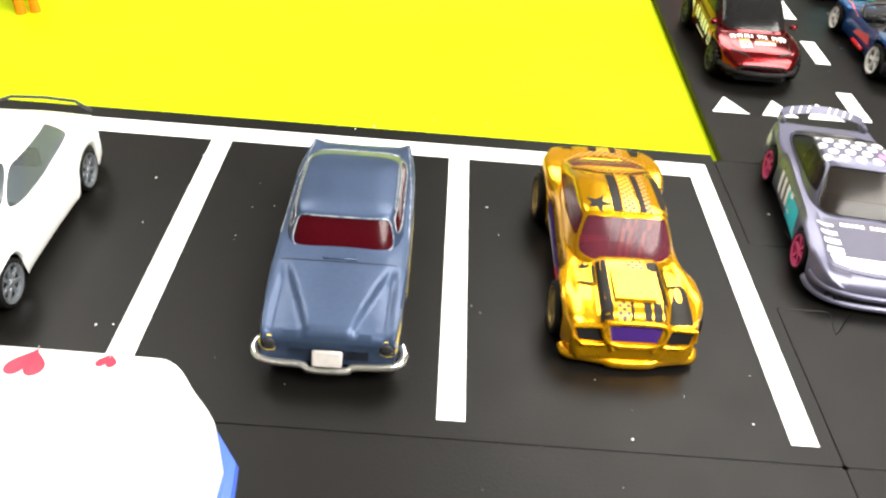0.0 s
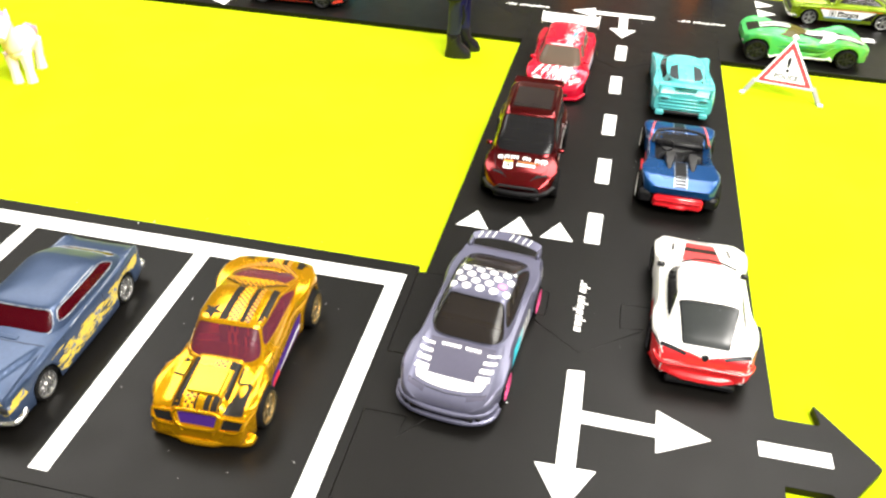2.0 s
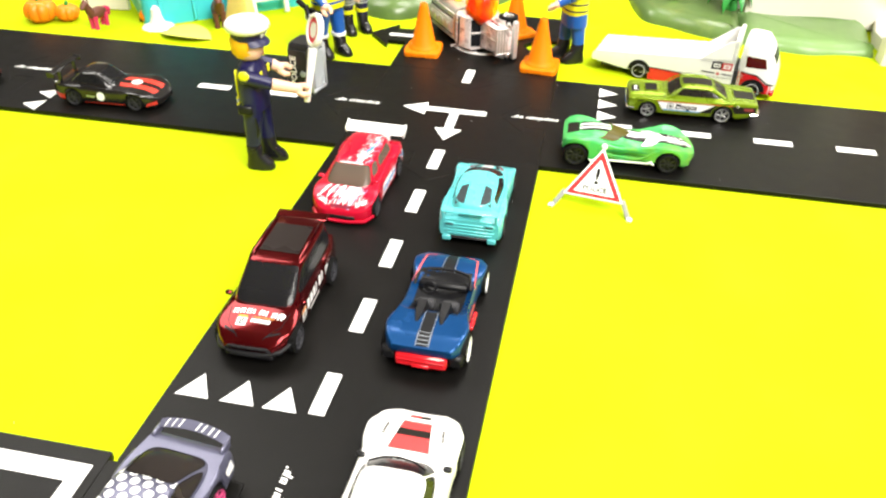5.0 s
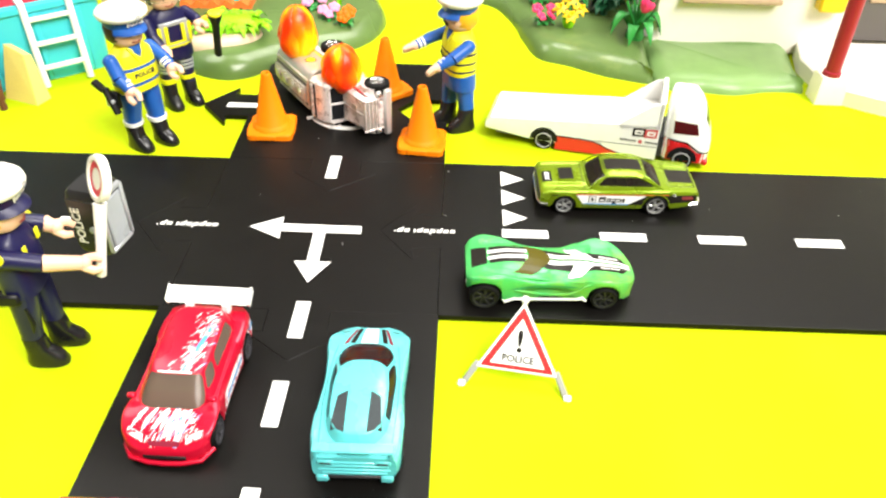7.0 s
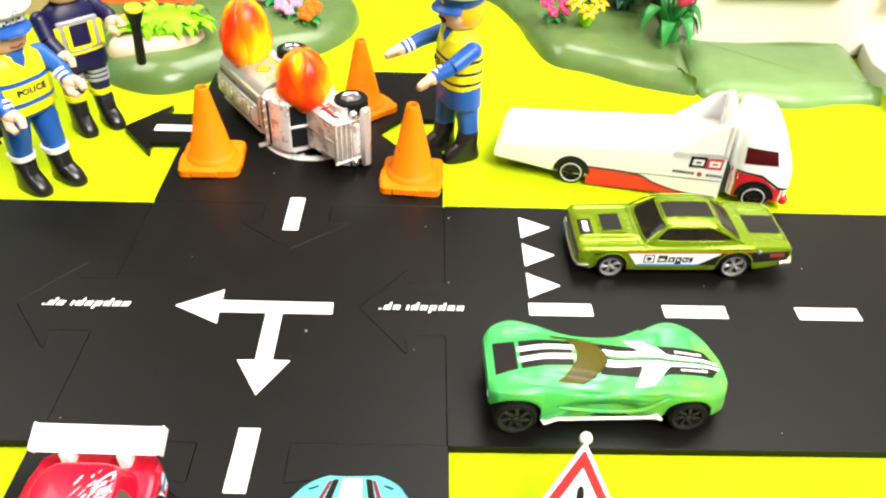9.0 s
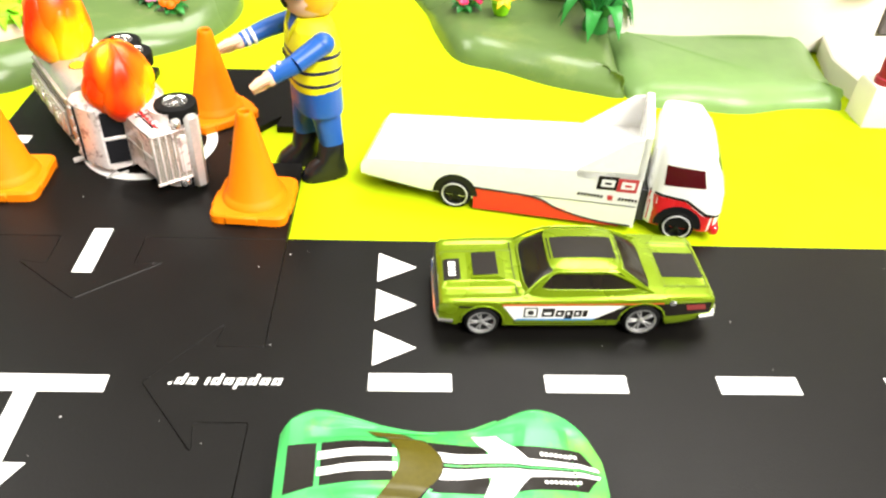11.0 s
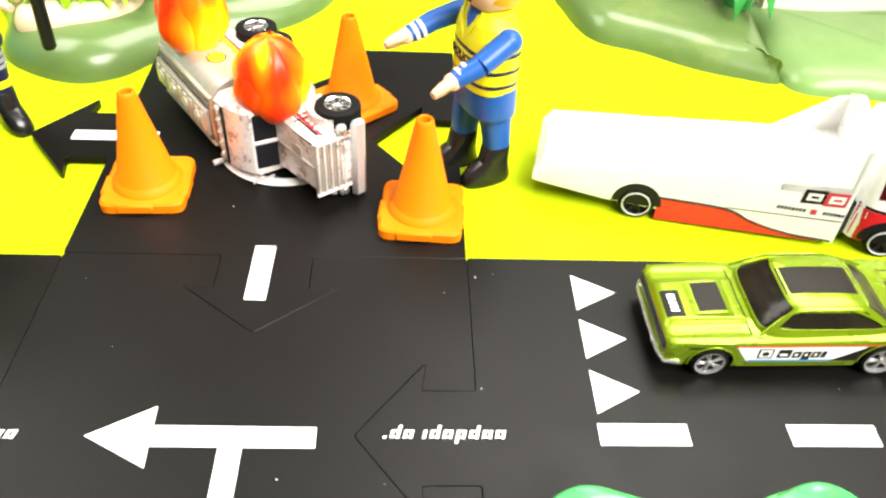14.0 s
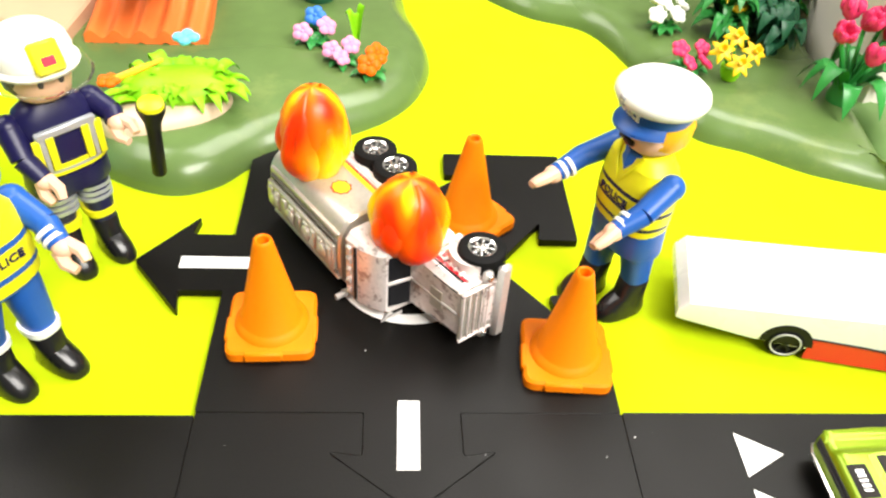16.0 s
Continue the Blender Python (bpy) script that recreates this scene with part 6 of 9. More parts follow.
def sedan_top(x, y):
    """A crisp ridge along each wing, a raised middle of the bonnet, and a sunk boot lid."""
    hood = step(x, 14.5, 16.5) * (1 - step(x, 33.5, 35))
    boot = step(-x, 22.0, 23.5) * (1 - step(-x, 33.6, 34.8))
    return hood * (0.55 * (1 - step(y, 6.4, 7.0)) - 0.35 * step(y, 7.0, 7.6) * (1 - step(y, 10.6, 11.6))) - 0.45 * boot * (1 - step(y, 8.6, 9.4))


c.body(71.4, curve((-35.7, 12.6), (-34.4, 13.1), (-16, 13.9), (8, 13.9), (30, 13.5), (35.0, 13.2), (35.7, 12.6)), curve((-35.7, 6.4), (-33, 5.2), (-24, 3.6), (0, 3.2), (30, 3.2), (35.7, 4.2)),
       curve((-35.7, 11.6), (-34.6, 12.5), (-22, 13.0), (-8, 12.4), (10, 11.9), (33, 11.4), (35.4, 11.0), (35.7, 10.2)), curve((-35.7, 12.0), (-34.6, 13.0), (-22, 13.4), (0, 12.8), (12, 12.4), (33, 11.7), (35.3, 11.3), (35.7, 10.4)), ws, OLIVE, crown=0.3, boxy=True, relief=sedan_top, tuck=0.96)
c.cabin((-21.0, 14.6), (-11.4, 7.2), 11.9, 18.5, 12.5, 9.2, OLIVE, glass("dim_window", (0.16, 0.13, 0.10)), (("windscreen", -47, 47, 0.1, 0.9), ("side_window", 56, 122, 0.22, 0.84), ("side_window", 238, 304, 0.22, 0.84), ("rear_window", 141, 219, 0.12, 0.86)), power=6.0, crown=0.8, seats=OLIVESEAT, soft=0.05, gasket=(OLIVE, 0.22), arc=1.05)
c.wheels(((24.6, 4.7),), 14.2, 4.2, BRIGHTRIM, 5, "fork")
c.wheels(((-17.0, 5.2),), 14.4, 4.8, BRIGHTRIM, 5, "fork")
c.quad("roof_panel", PRINTBLACK, "top", (-11.6, -4.5), (7.0, -4.4), (7.0, 4.4), (-11.6, 4.5), 10, 8, "black roof stripe")
c.quad("boot_panel", PRINTBLACK, "top", (-34.6, -5.2), (-23.2, -5.2), (-23.2, 5.2), (-34.6, 5.2), 8, 8, "black boot panel")
c.line("boot_edge", SHUT, "top", ((-22.6, -9.2), (-34.2, -8.8), (-34.9, 0), (-34.2, 8.8), (-22.6, 9.2)), 0.22, 8, 0.1)
part("hood_scoop", B().loft([[(17.6, -6.0, 12.3), (17.6, 6.0, 12.3), (17.6, 5.8, 12.5), (17.6, -5.8, 12.5)], [(20.0, -6.2, 12.0), (20.0, 6.2, 12.0), (20.0, 5.6, 13.6), (20.0, -5.6, 13.6)], [(26.6, -6.0, 11.8), (26.6, 6.0, 11.8), (26.6, 5.4, 13.1), (26.6, -5.4, 13.1)], [(29.4, -5.6, 11.6), (29.4, 5.6, 11.6), (29.4, 5.2, 11.9), (29.4, -5.2, 11.9)]], OLIVE), c.root, angle=25)
part("scoop_panel", B().box((0, 0, 0), (6.6, 9.4, 0.25), PRINTBLACK, 0.1, mpose(23.3, 0, 13.42, 0, 4.4, 0)), c.root, "black scoop panel")
c.quad("nose_badge", PRINTBLACK, "top", (29.8, -3.0), (34.2, -3.0), (34.2, 5.6), (29.8, 5.6), 4, 6, "black nose badge", lift=0.12)
for k, w_ in enumerate((1.2, 0.9, 0.9, 1.0, 0.8)):
    c.quad("nose_lettering", WHITE, "top", (31.0, -1.6 + 1.25 * k), (32.9, -1.6 + 1.25 * k), (32.9, -1.6 + 1.25 * k + w_ * 0.8), (31.0, -1.6 + 1.25 * k + w_ * 0.8), 1, 1, lift=0.18)
c.line("scuttle_gap", SHUT, "top", ((15.6, -11.0), (16.0, 0), (15.6, 11.0)), 0.3, 8, 0.1)
for q, w in ((1, "left"), (-1, "right")):
    c.quad("sticker", WHITE, w, (16.2, 5.6), (-4.2, 5.6), (-12.0, 10.6), (19.4, 10.4), 18, 5, "white side sticker")
    c.quad("sticker_base", SKYBLUE, w, (16.0, 5.5), (-4.0, 5.5), (-5.0, 6.1), (15.6, 6.1), 12, 1, "pale blue line under the sticker", lift=0.13)
    c.quad("sticker_tail", PRINTBLACK, w, (-4.0, 5.6), (-11.6, 5.6), (-16.0, 10.8), (-12.0, 10.5), 8, 5, "black side sweep", lift=0.12)
    c.quad("sticker_tail", PRINTBLACK, w, (-22.6, 6.6), (-34.8, 7.6), (-34.8, 11.2), (-21.6, 11.0), 10, 5, lift=0.12)
    c.quad("sticker_tail", PRINTBLACK, w, (-12.6, 9.6), (-22.6, 9.9), (-22.6, 11.0), (-13.6, 10.6), 8, 2, lift=0.12)
    c.quad("coach_line", STRIPERED, w, (19.8, 10.5), (-22.0, 11.1), (-22.0, 11.6), (19.8, 11.0), 24, 1, lift=0.14)
    c.quad("tail_lamp", DIMRED, w, (-28.6, 8.8), (-33.6, 8.8), (-33.0, 10.6), (-28.0, 10.6), 4, 3, "dim red side lamp", lift=0.16)
    c.quad("sticker_mark", PRINTBLACK, w, (14.0, 6.6), (10.4, 6.6), (10.4, 10.0), (14.0, 10.0), 2, 2, lift=0.15)
    c.quad("sticker_mark", WHITE, w, (13.6, 7.0), (10.8, 7.0), (10.8, 9.6), (13.6, 9.6), 2, 2, lift=0.18)
    c.spot("sticker_mark", PRINTBLACK, w, (12.2, 8.3), 0.85, lift=0.22)
    for k, (low_, tall, wide_) in enumerate(((6.8, 3.0, 3.2), (6.8, 2.3, 2.1), (6.1, 3.0, 2.0), (6.8, 2.3, 2.0), (6.8, 2.3, 1.2))):
        x = 9.4 - (0, 3.6, 6.0, 8.3, 10.6)[k]
        c.quad("sticker_lettering", PRINTBLACK, w, (x, low_), (x - wide_, low_), (x - wide_ - 0.2, low_ + tall), (x - 0.2, low_ + tall), 2, 2, lift=0.16)
        if k < 4:
            c.quad("sticker_lettering", WHITE, w, (x - 0.65, 7.5), (x - wide_ + 0.65, 7.5), (x - wide_ + 0.65, 8.4), (x - 0.65, 8.4), 1, 1, lift=0.2)
    c.line("shut_line", SHUT, w, ((16.2, 4.2), (15.6, 11.6)))
    c.line("shut_line", SHUT, w, ((-7.8, 4.2), (-8.4, 12.0)))
    c.line("shut_line", SHUT, w, ((16.2, 4.3), (-7.8, 4.3)), 0.2, 8)
    c.rod("wing_crease", [(34.8, q * 13.0, 10.9), (16, q * 13.4, 11.4), (-10, q * 13.5, 11.9), (-34.6, q * 12.8, 12.1)], 0.32, OLIVE)
    c.rod("sill_bead", [(18, q * 13.6, 3.9), (-10, q * 13.6, 3.9)], 0.35, OLIVE)
    c.quad("wing_lettering", PRINTBLACK, w, (30.6, 9.6), (23.0, 9.6), (23.0, 10.2), (30.6, 10.2), 5, 1, lift=0.15)
    c.rod("drip_rail", bend([(14.2, q * 11.9, 12.6), (7.6, q * 9.8, 17.9), (-2, q * 9.7, 18.5), (-8.6, q * 9.7, 18.0), (-19.5, q * 11.6, 13.0)], 4), 0.36, OLIVE)
    c.bit("door_handle", (-5.4, q * 13.75, 11.0), (2.4, 0.5, 0.5), OLIVE, 0.2)
    part("fuel_cap", B().lathe([(1.0, -0.2), (1.0, 0.35), (0.6, 0.45)], CHROME, mpose(-24.4, q * 13.45, 11.2, -90 * q, 0, 0), 12), c.root)
    c.rod("wheel_lip", [(24.6 + 5.6 * math.cos(math.pi * k / 12), q * 13.75, 4.7 + 5.6 * math.sin(math.pi * k / 12)) for k in range(13)], 0.28, OLIVE)
    c.rod("wheel_lip", [(-17.0 + 6.1 * math.cos(math.pi * k / 12), q * 13.85, 5.2 + 6.1 * math.sin(math.pi * k / 12)) for k in range(13)], 0.28, OLIVE)
part("front_bumper", B().tube([(32, -13.4, 5.0), (35.4, -13.0, 5.0), (36.2, -10.6, 5.0), (36.4, 0, 5.0), (36.2, 10.6, 5.0), (35.4, 13.0, 5.0), (32, 13.4, 5.0)], 0.7, CHROME), c.root, "chrome front bumper")
part("rear_bumper", B().tube([(-32, -13.2, 6.2), (-35.6, -12.8, 6.4), (-36.6, -10.4, 6.6), (-36.8, 0, 6.6), (-36.6, 10.4, 6.6), (-35.6, 12.8, 6.4), (-32, 13.2, 6.2)], 1.0, CHROME), c.root, "chrome rear bumper")
c.bit("grille", (35.6, 0, 8.6), (0.6, 24, 3.0), DARKRIM, 0.2, "dark grille")
c.bit("grille_bar", (36.0, 0, 8.6), (0.6, 23, 0.5), CHASSIS, 0.1)

# -- white and red car transporter --
TRUCKWHITE = mat("gloss_white_paint", (0.84, 0.84, 0.83), 0.28, coat=0.4, vary=0.02)
TRUCKRED = mat("truck_red_paint", (0.62, 0.018, 0.022), 0.3, coat=0.4)
WINE = glass("wine_window", (0.25, 0.02, 0.03), 0.5)
SILVERRING = mat("silver_ring_print", (0.6, 0.6, 0.6), 0.35, 0.2)
truck = thing("toy_car_transporter", "white and red toy flatbed truck with sloping ramp", "toy truck", place(116.0, 299.0, GROUND, -12.9) @ Matrix.Diagonal((0.984, 0.994, 0.975, 1)), "toy trucks")
tr = Car("", "", 0, 0, 0, root=truck)
bed = []
for x, z0, z1 in ((-31, 8.2, 11.4), (-28.5, 7.6, 14.8), (-9.5, 5.0, 16.6), (0, 4.6, 17.4), (30, 3.0, 20.4), (56.6, 2.2, 22.6)):
    bed.append([(x, y, z) for y, z in ((-14.2, z0), (14.2, z0), (14.4, z0 + 1), (14.4, z1 - 0.6), (13.8, z1), (-13.8, z1), (-14.4, z1 - 0.6), (-14.4, z0 + 1))])
b = B().loft(bed, TRUCKWHITE)
tr.keep(b)
part("flatbed", b, truck, "white sloping flatbed", angle=25)
b = B()
for q in (-1, 1):
    b.loft([[(x, q * 14.4, z0), (x, q * 14.4, z1), (x, q * 13.2, z1), (x, q * 13.2, z0)] for x, z0, z1 in ((37.0, 18, 21.0), (45, 18, 27.6), (51.5, 19, 33.0), (55.6, 20, 34.0), (56.6, 20, 34.0))], TRUCKWHITE)
b.loft([[(54.8, y, z0), (56.8, y, z0), (56.8, y, z1), (54.8, y, z1)] for y, z0, z1 in ((-14.4, 20, 34.6), (-9, 20, 37.4), (9, 20, 37.4), (14.4, 20, 34.6))], TRUCKWHITE)
part("head_board", b, truck, "white wedge-shaped head board")
cabring = []
for z, f, bk, w in ((4.0, 82.0, 58.6, 13.6), (10, 82.4, 58.6, 14.2), (16, 81.8, 58.6, 14.2), (24, 79.4, 58.8, 13.7), (31, 75.6, 59.2, 12.9), (34.4, 72.6, 60.0, 11.8), (35.6, 69.0, 61.6, 9.0)):
    ring_ = []
    for k in range(28):
        a = 2 * math.pi * k / 28
        cx_, sx_ = math.cos(a), math.sin(a)
        ring_.append(((f + bk) / 2 + (f - bk) / 2 * math.copysign(abs(cx_) ** 0.4, cx_), w * math.copysign(abs(sx_) ** 0.4, sx_), z))
    cabring.append(ring_)
b = B().loft(cabring, TRUCKWHITE)
tr.keep(b)
cab = part("cab", b, truck, "rounded white driver's cab", angle=30)
for q, w in ((1, "left"), (-1, "right")):
    tr.quad("side_window", WINE, w, (75.2, 19.8), (63.0, 19.2), (62.6, 26.0), (73.6, 25.6), 6, 5, "dark red side window", lift=0.12)
    tr.quad("cab_red", TRUCKRED, w, (81.8, 3.4), (60, 3.4), (60, 12.6), (81.4, 9.4), 12, 5, "red lower cab panel", lift=0.1)
    tr.quad("cab_line", PRINTBLACK, w, (81.6, 9.4), (76.8, 10.2), (76.8, 11.2), (81.6, 10.2), 6, 1, lift=0.16)
    tr.quad("cab_line", PRINTBLACK, w, (76.8, 10.3), (70.4, 14.6), (70.6, 15.4), (76.8, 11.3), 6, 1, lift=0.16)
    tr.quad("cab_line", PRINTBLACK, w, (70.5, 14.5), (59.6, 15.6), (59.6, 16.4), (70.5, 15.4), 6, 1, lift=0.16)
    tr.quad("cab_red", TRUCKRED, w, (76.8, 9.6), (59.6, 9.6), (59.6, 15.4), (70.4, 14.5), 8, 3, lift=0.13)
    part("bed_red", B().add([(6.0, q * 14.55, 0.9), (52.0, q * 14.55, 2.2), (44.0, q * 14.55, 2.7), (24.5, q * 14.55, 8.2), (6.0, q * 14.55, 8.6), (6.0, q * 13.9, 0.9), (52.0, q * 13.9, 2.2), (44.0, q * 13.9, 2.7), (24.5, q * 13.9, 8.2), (6.0, q * 13.9, 8.6)], [[0, 1, 2, 3, 4], [9, 8, 7, 6, 5], [0, 5, 6, 1], [1, 6, 7, 2], [2, 7, 8, 3], [3, 8, 9, 4], [4, 9, 5, 0]], TRUCKRED), truck, "red lower bed panel")
    c_ = [(5.6, 8.9), (24.8, 8.6), (33.0, 5.4), (44.0, 3.2), (55.6, 2.9)]
    part("bed_line", B().tube([(x, q * 14.55, z) for x, z in bend(c_, 4)], 0.28, PRINTBLACK, seg=6), truck)
    part("bed_seam", B().tube([(24.8, q * 14.42, 9.0), (40, q * 14.42, 9.6), (56.2, q * 14.42, 10.2)], 0.16, SHUT, seg=5), truck)
    for k, m in ((0, PRINTBLACK), (1, DECALRED)):
        x = 43.4 + 6.0 * k
        tr.quad("bed_badge", m, w, (x, 14.8), (x + 6.0, 15.2), (x + 6.3, 20.0), (x + 0.3, 19.6), 3, 3, "badge in black and red" if k == 0 else "")
        tr.quad("bed_badge_mark", WHITE, w, (x + 1.2, 16.0), (x + 5.2, 16.2), (x + 5.4, 18.8), (x + 1.4, 18.6), 2, 2, lift=0.16)
        tr.quad("bed_badge_mark", m, w, (x + 2.3, 16.9), (x + 4.4, 17.0), (x + 4.4, 17.8), (x + 2.3, 17.7), 2, 2, lift=0.2)
    for x, n in ((38.0, 8), (50.4, 6)):
        for k in range(n):
            tr.quad("bed_lettering", PRINTBLACK, w, (x + k, 11.8), (x + k + 0.7, 11.8), (x + k + 0.9, 12.9), (x + k + 0.2, 12.9), 1, 1, lift=0.14)
    tr.quad("bed_lettering", DECALRED, w, (47.2, 11.4), (48.8, 11.4), (48.8, 13.2), (47.2, 13.2), 1, 1, lift=0.14)
tr.quad("windscreen", SMOKE, "front", (-11, 19), (11, 19), (10, 28), (-10, 28), 8, 5, "dark windscreen", lift=0.12)
part("bumper", B().box((0, 0, 0), (3, 27, 3.4), TRUCKRED, 0.8, mpose(80.8, 0, 4.6)), truck, "red front bumper")
part("chassis", B().box((24, 0, 4.2), (100, 18, 3.4), CHASSIS, 0.4).box((58.0, 0, 9.0), (3.0, 22, 12), CHASSIS, 0.4), truck)
for x in (0.0, 69.4):
    core, tyre, rb = wheel_meshes(5.4, 5.0, BLACK, 6, "plain")
    for side in (1, -1):
        w = part("wheel", core, truck, m=place(x, side * 12.4, 5.4, 0 if side > 0 else 180))
        part("tyre", tyre, w)
        part("rim", rb, w)
        part("rim_ring", B().tube([(4.0 * math.cos(2 * math.pi * k / 24), 2.6, 4.0 * math.sin(2 * math.pi * k / 24)) for k in range(25)], 0.25, SILVERRING, seg=5), w, "silver rim ring")
        part("wheel_arch", B().loft([[(x + 7.2 * math.cos(math.pi * k / 12), side * y_, 5.4 + 7.2 * math.sin(math.pi * k / 12)) for k in range(13)] for y_ in (13.0, 14.62)], BLACK, (True, True)), truck, "black wheel arch")

# -- overturned silver tanker with flames --
TANK = mat("tarnished_silver", (0.52, 0.49, 0.43), 0.36, 0.5, vary=0.12, spot=0.40, spot_colour=(0.34, 0.31, 0.25), spot_scale=90)
CHALKCAB = mat("chalky_silver", (0.80, 0.73, 0.71), 0.36, 0.3, vary=0.14, spot=0.46, spot_colour=(0.38, 0.30, 0.28), spot_scale=300)
# grey for the shade beside the catwalk; also colours the dark grille mesh
SHADEGREY = mat("shade_grey", (0.13, 0.12, 0.10), 0.6, vary=0.2)
YELLOWMARK = mat("yellow_mark", (0.80, 0.48, 0.02), 0.4)
fwd, up_ = Vector((0.574, -0.819, 0)), Vector((-0.819, -0.574, 0))
lie = Matrix(((fwd.x, 0, up_.x, 0), (fwd.y, 0, up_.y, 0), (0, 1, 0, 0), (0, 0, 0, 1)))
lie.translation = (Vector((11.2, 317.5, 13.4)) - up_ * 5.5) * MM
tanker = thing("toy_tanker_truck", "silver toy tanker truck lying on its side", "toy truck", lie @ Matrix.Diagonal((0.98, 1.0, 0.982, 1)), "toy trucks")
tk = Car("", "", 0, 0, 0, root=tanker)
rings = []
for x, f in ((-41, 0.93), (-40, 1.0), (-38, 1.0), (-4, 1.0), (-2, 1.0), (-1.2, 0.95)):
    r_ = []
    for k in range(36):
        a = 2 * math.pi * k / 36
        cx_, sx_ = math.cos(a), math.sin(a)
        r_.append((x, 12.8 * f * math.copysign(abs(cx_) ** 0.62, cx_), 20.0 + 10.6 * f * math.copysign(abs(sx_) ** 0.62, sx_)))
    rings.append(r_)
b = B().loft(rings, TANK)
tk.keep(b)
tank = part("tank", b, tanker, "tarnished silver tank", angle=30)
b = B().box((-20.5, 0, 31.4), (37, 9.0, 1.4), TANK, 0.4)
for k in range(4):
    b.lathe([(2.2, 0), (2.2, 1.2), (1.4, 1.6)], TANK, mpose(-34 + 9 * k, 0, 31.8), 14)
for q in (-1, 1):
    b.box((-20.5, q * 8.0, 29.6), (37.5, 1.0, 2.2), TANK, 0.3)
part("catwalk", b, tanker)
for k in range(12):
    part("rib", B().box((-38 + 3.1 * k, 10.0, 27.4), (1.0, 1.6, 1.4), TANK, 0.3), tanker)
tk.quad("side_stripe", RED, "left", (-39, 12.2), (-3, 12.2), (-3, 13.6), (-39, 13.6), 10, 2, "red, yellow and white side stripes")
tk.quad("side_stripe", YELLOWMARK, "left", (-39, 13.6), (-3, 13.6), (-3, 15.6), (-39, 15.6), 10, 2)
tk.quad("side_stripe", WHITE, "left", (-39, 10.6), (-3, 10.6), (-3, 12.2), (-39, 12.2), 10, 2)
tk.spot("yellow_mark", YELLOWMARK, "left", (-14, 21.5), (3.0, 2.6), 9, 0, inner=0.86, label="yellow fan-shaped mark with red rim")
tk.spot("yellow_mark", RED, "left", (-14, 21.5), (3.5, 3.1), 9, 0, inner=0.86, lift=0.06)
part("chassis", B().box((-2, 0, 6.8), (76, 13, 4.6), CHALKCAB, 0.5).box((-20, 0, 9.6), (36, 22, 1.8), WHITE, 0.4), tanker)
# cab: sleeper back, roof, bonnet, grille
b = B().loft([[(x, y, z) for y, z in ((-11.4, 5.2), (11.4, 5.2), (11.8, 12), (11.2, zt - 1.4), (9.8, zt), (-9.8, zt), (-11.2, zt - 1.4), (-11.8, 12))] for x, zt in ((1.2, 29.2), (2.2, 30.4), (8.6, 29.6), (13.4, 27.2), (14.6, 25.6))], CHALKCAB)
tk.keep(b)
part("cab", b, tanker, "chalky silver sleeper cab", angle=30)
for k in range(5):
    part("roof_lamp", B().box((0, 0, 0), (1.6, 1.4, 1.2), TANK, 0.4, mpose(3.6, -8 + 4 * k, 30.6)), tanker)
part("side_window", B().box((0, 0, 0), (5.4, 0.5, 6.2), GLOSSBLACK, 0.2, mpose(10.6, 11.5, 20.8)), tanker, "black cab window")
part("windscreen", B().box((0, 0, 0), (0.6, 18, 7.0), GLOSSBLACK, 0.2, mpose(15.0, 0, 21.6, 0, -12, 0)), tanker, "black split windscreen")
part("window_post", B().box((0, 0, 0), (0.8, 1.2, 7.2), CHALKCAB, 0.2, mpose(15.3, 0, 21.7, 0, -12, 0)), tanker)
b = B().loft([[(x, y, z) for y, z in ((-w, 5.2), (w, 5.2), (w, zt - 1.6), (w - 1.6, zt), (-w + 1.6, zt), (-w, zt - 1.6))] for x, w, zt in ((14.4, 10.6, 18.6), (22, 9.8, 17.8), (33.6, 9.0, 16.4), (34.6, 8.6, 16.0))], CHALKCAB)
tk.keep(b)
part("bonnet", b, tanker, "pale worn engine bonnet", angle=30)
tk.quad("bonnet_stripe", RED, "left", (14.8, 14.2), (33, 12.6), (33, 13.6), (14.8, 15.4), 8, 2)
tk.spot("bonnet_mark", RED, "left", (23, 12.0), (2.6, 1.0), lift=0.14)
part("grille_back", B().box((35.2, 0, 11.0), (1.0, 16.6, 11.4), TANK, 0.3), tanker, "tarnished grille recess")
b = B()
for k in range(6):
    b.box((35.9, 0, 5.8 + 2.08 * k), (0.8, 16.8, 0.5), CHALKCAB, 0.15)
for q in (-1, 1):
    b.box((35.9, q * 8.3, 11.0), (1.0, 0.8, 12.0), CHALKCAB, 0.2)
part("grille", b, tanker, "silver barred grille")
b = B()
for k in range(5):
    for i in range(20):
        for j in (0.45, 1.05, 1.6):
            b.box((35.72, -7.6 + 0.8 * i, 5.9 + 2.08 * k + j), (0.2, 0.42, 0.3), SHADEGREY, 0.05)
part("grille_mesh", b, tanker, "fine dark grille mesh")
for k in range(9):
    part("catwalk_step", B().box((0, 0, 0), (2.4, 6.4, 0.9), TANK, 0.3, mpose(-37 + 4.1 * k, 0, 32.3)), tanker)
# dark strips stand in for the shade between catwalk and rails
part("catwalk_shade", B().box((-20.5, 5.6, 30.7), (37, 1.0, 0.8), SHADEGREY, 0.2).box((-20.5, -5.6, 30.7), (37, 1.0, 0.8), SHADEGREY, 0.2), tanker)
part("roof_gap", B().box((0, 0, 0), (1.0, 19.0, 0.5), SHUT, 0.15, mpose(6.4, 0, 30.2, 0, 6, 0)), tanker)
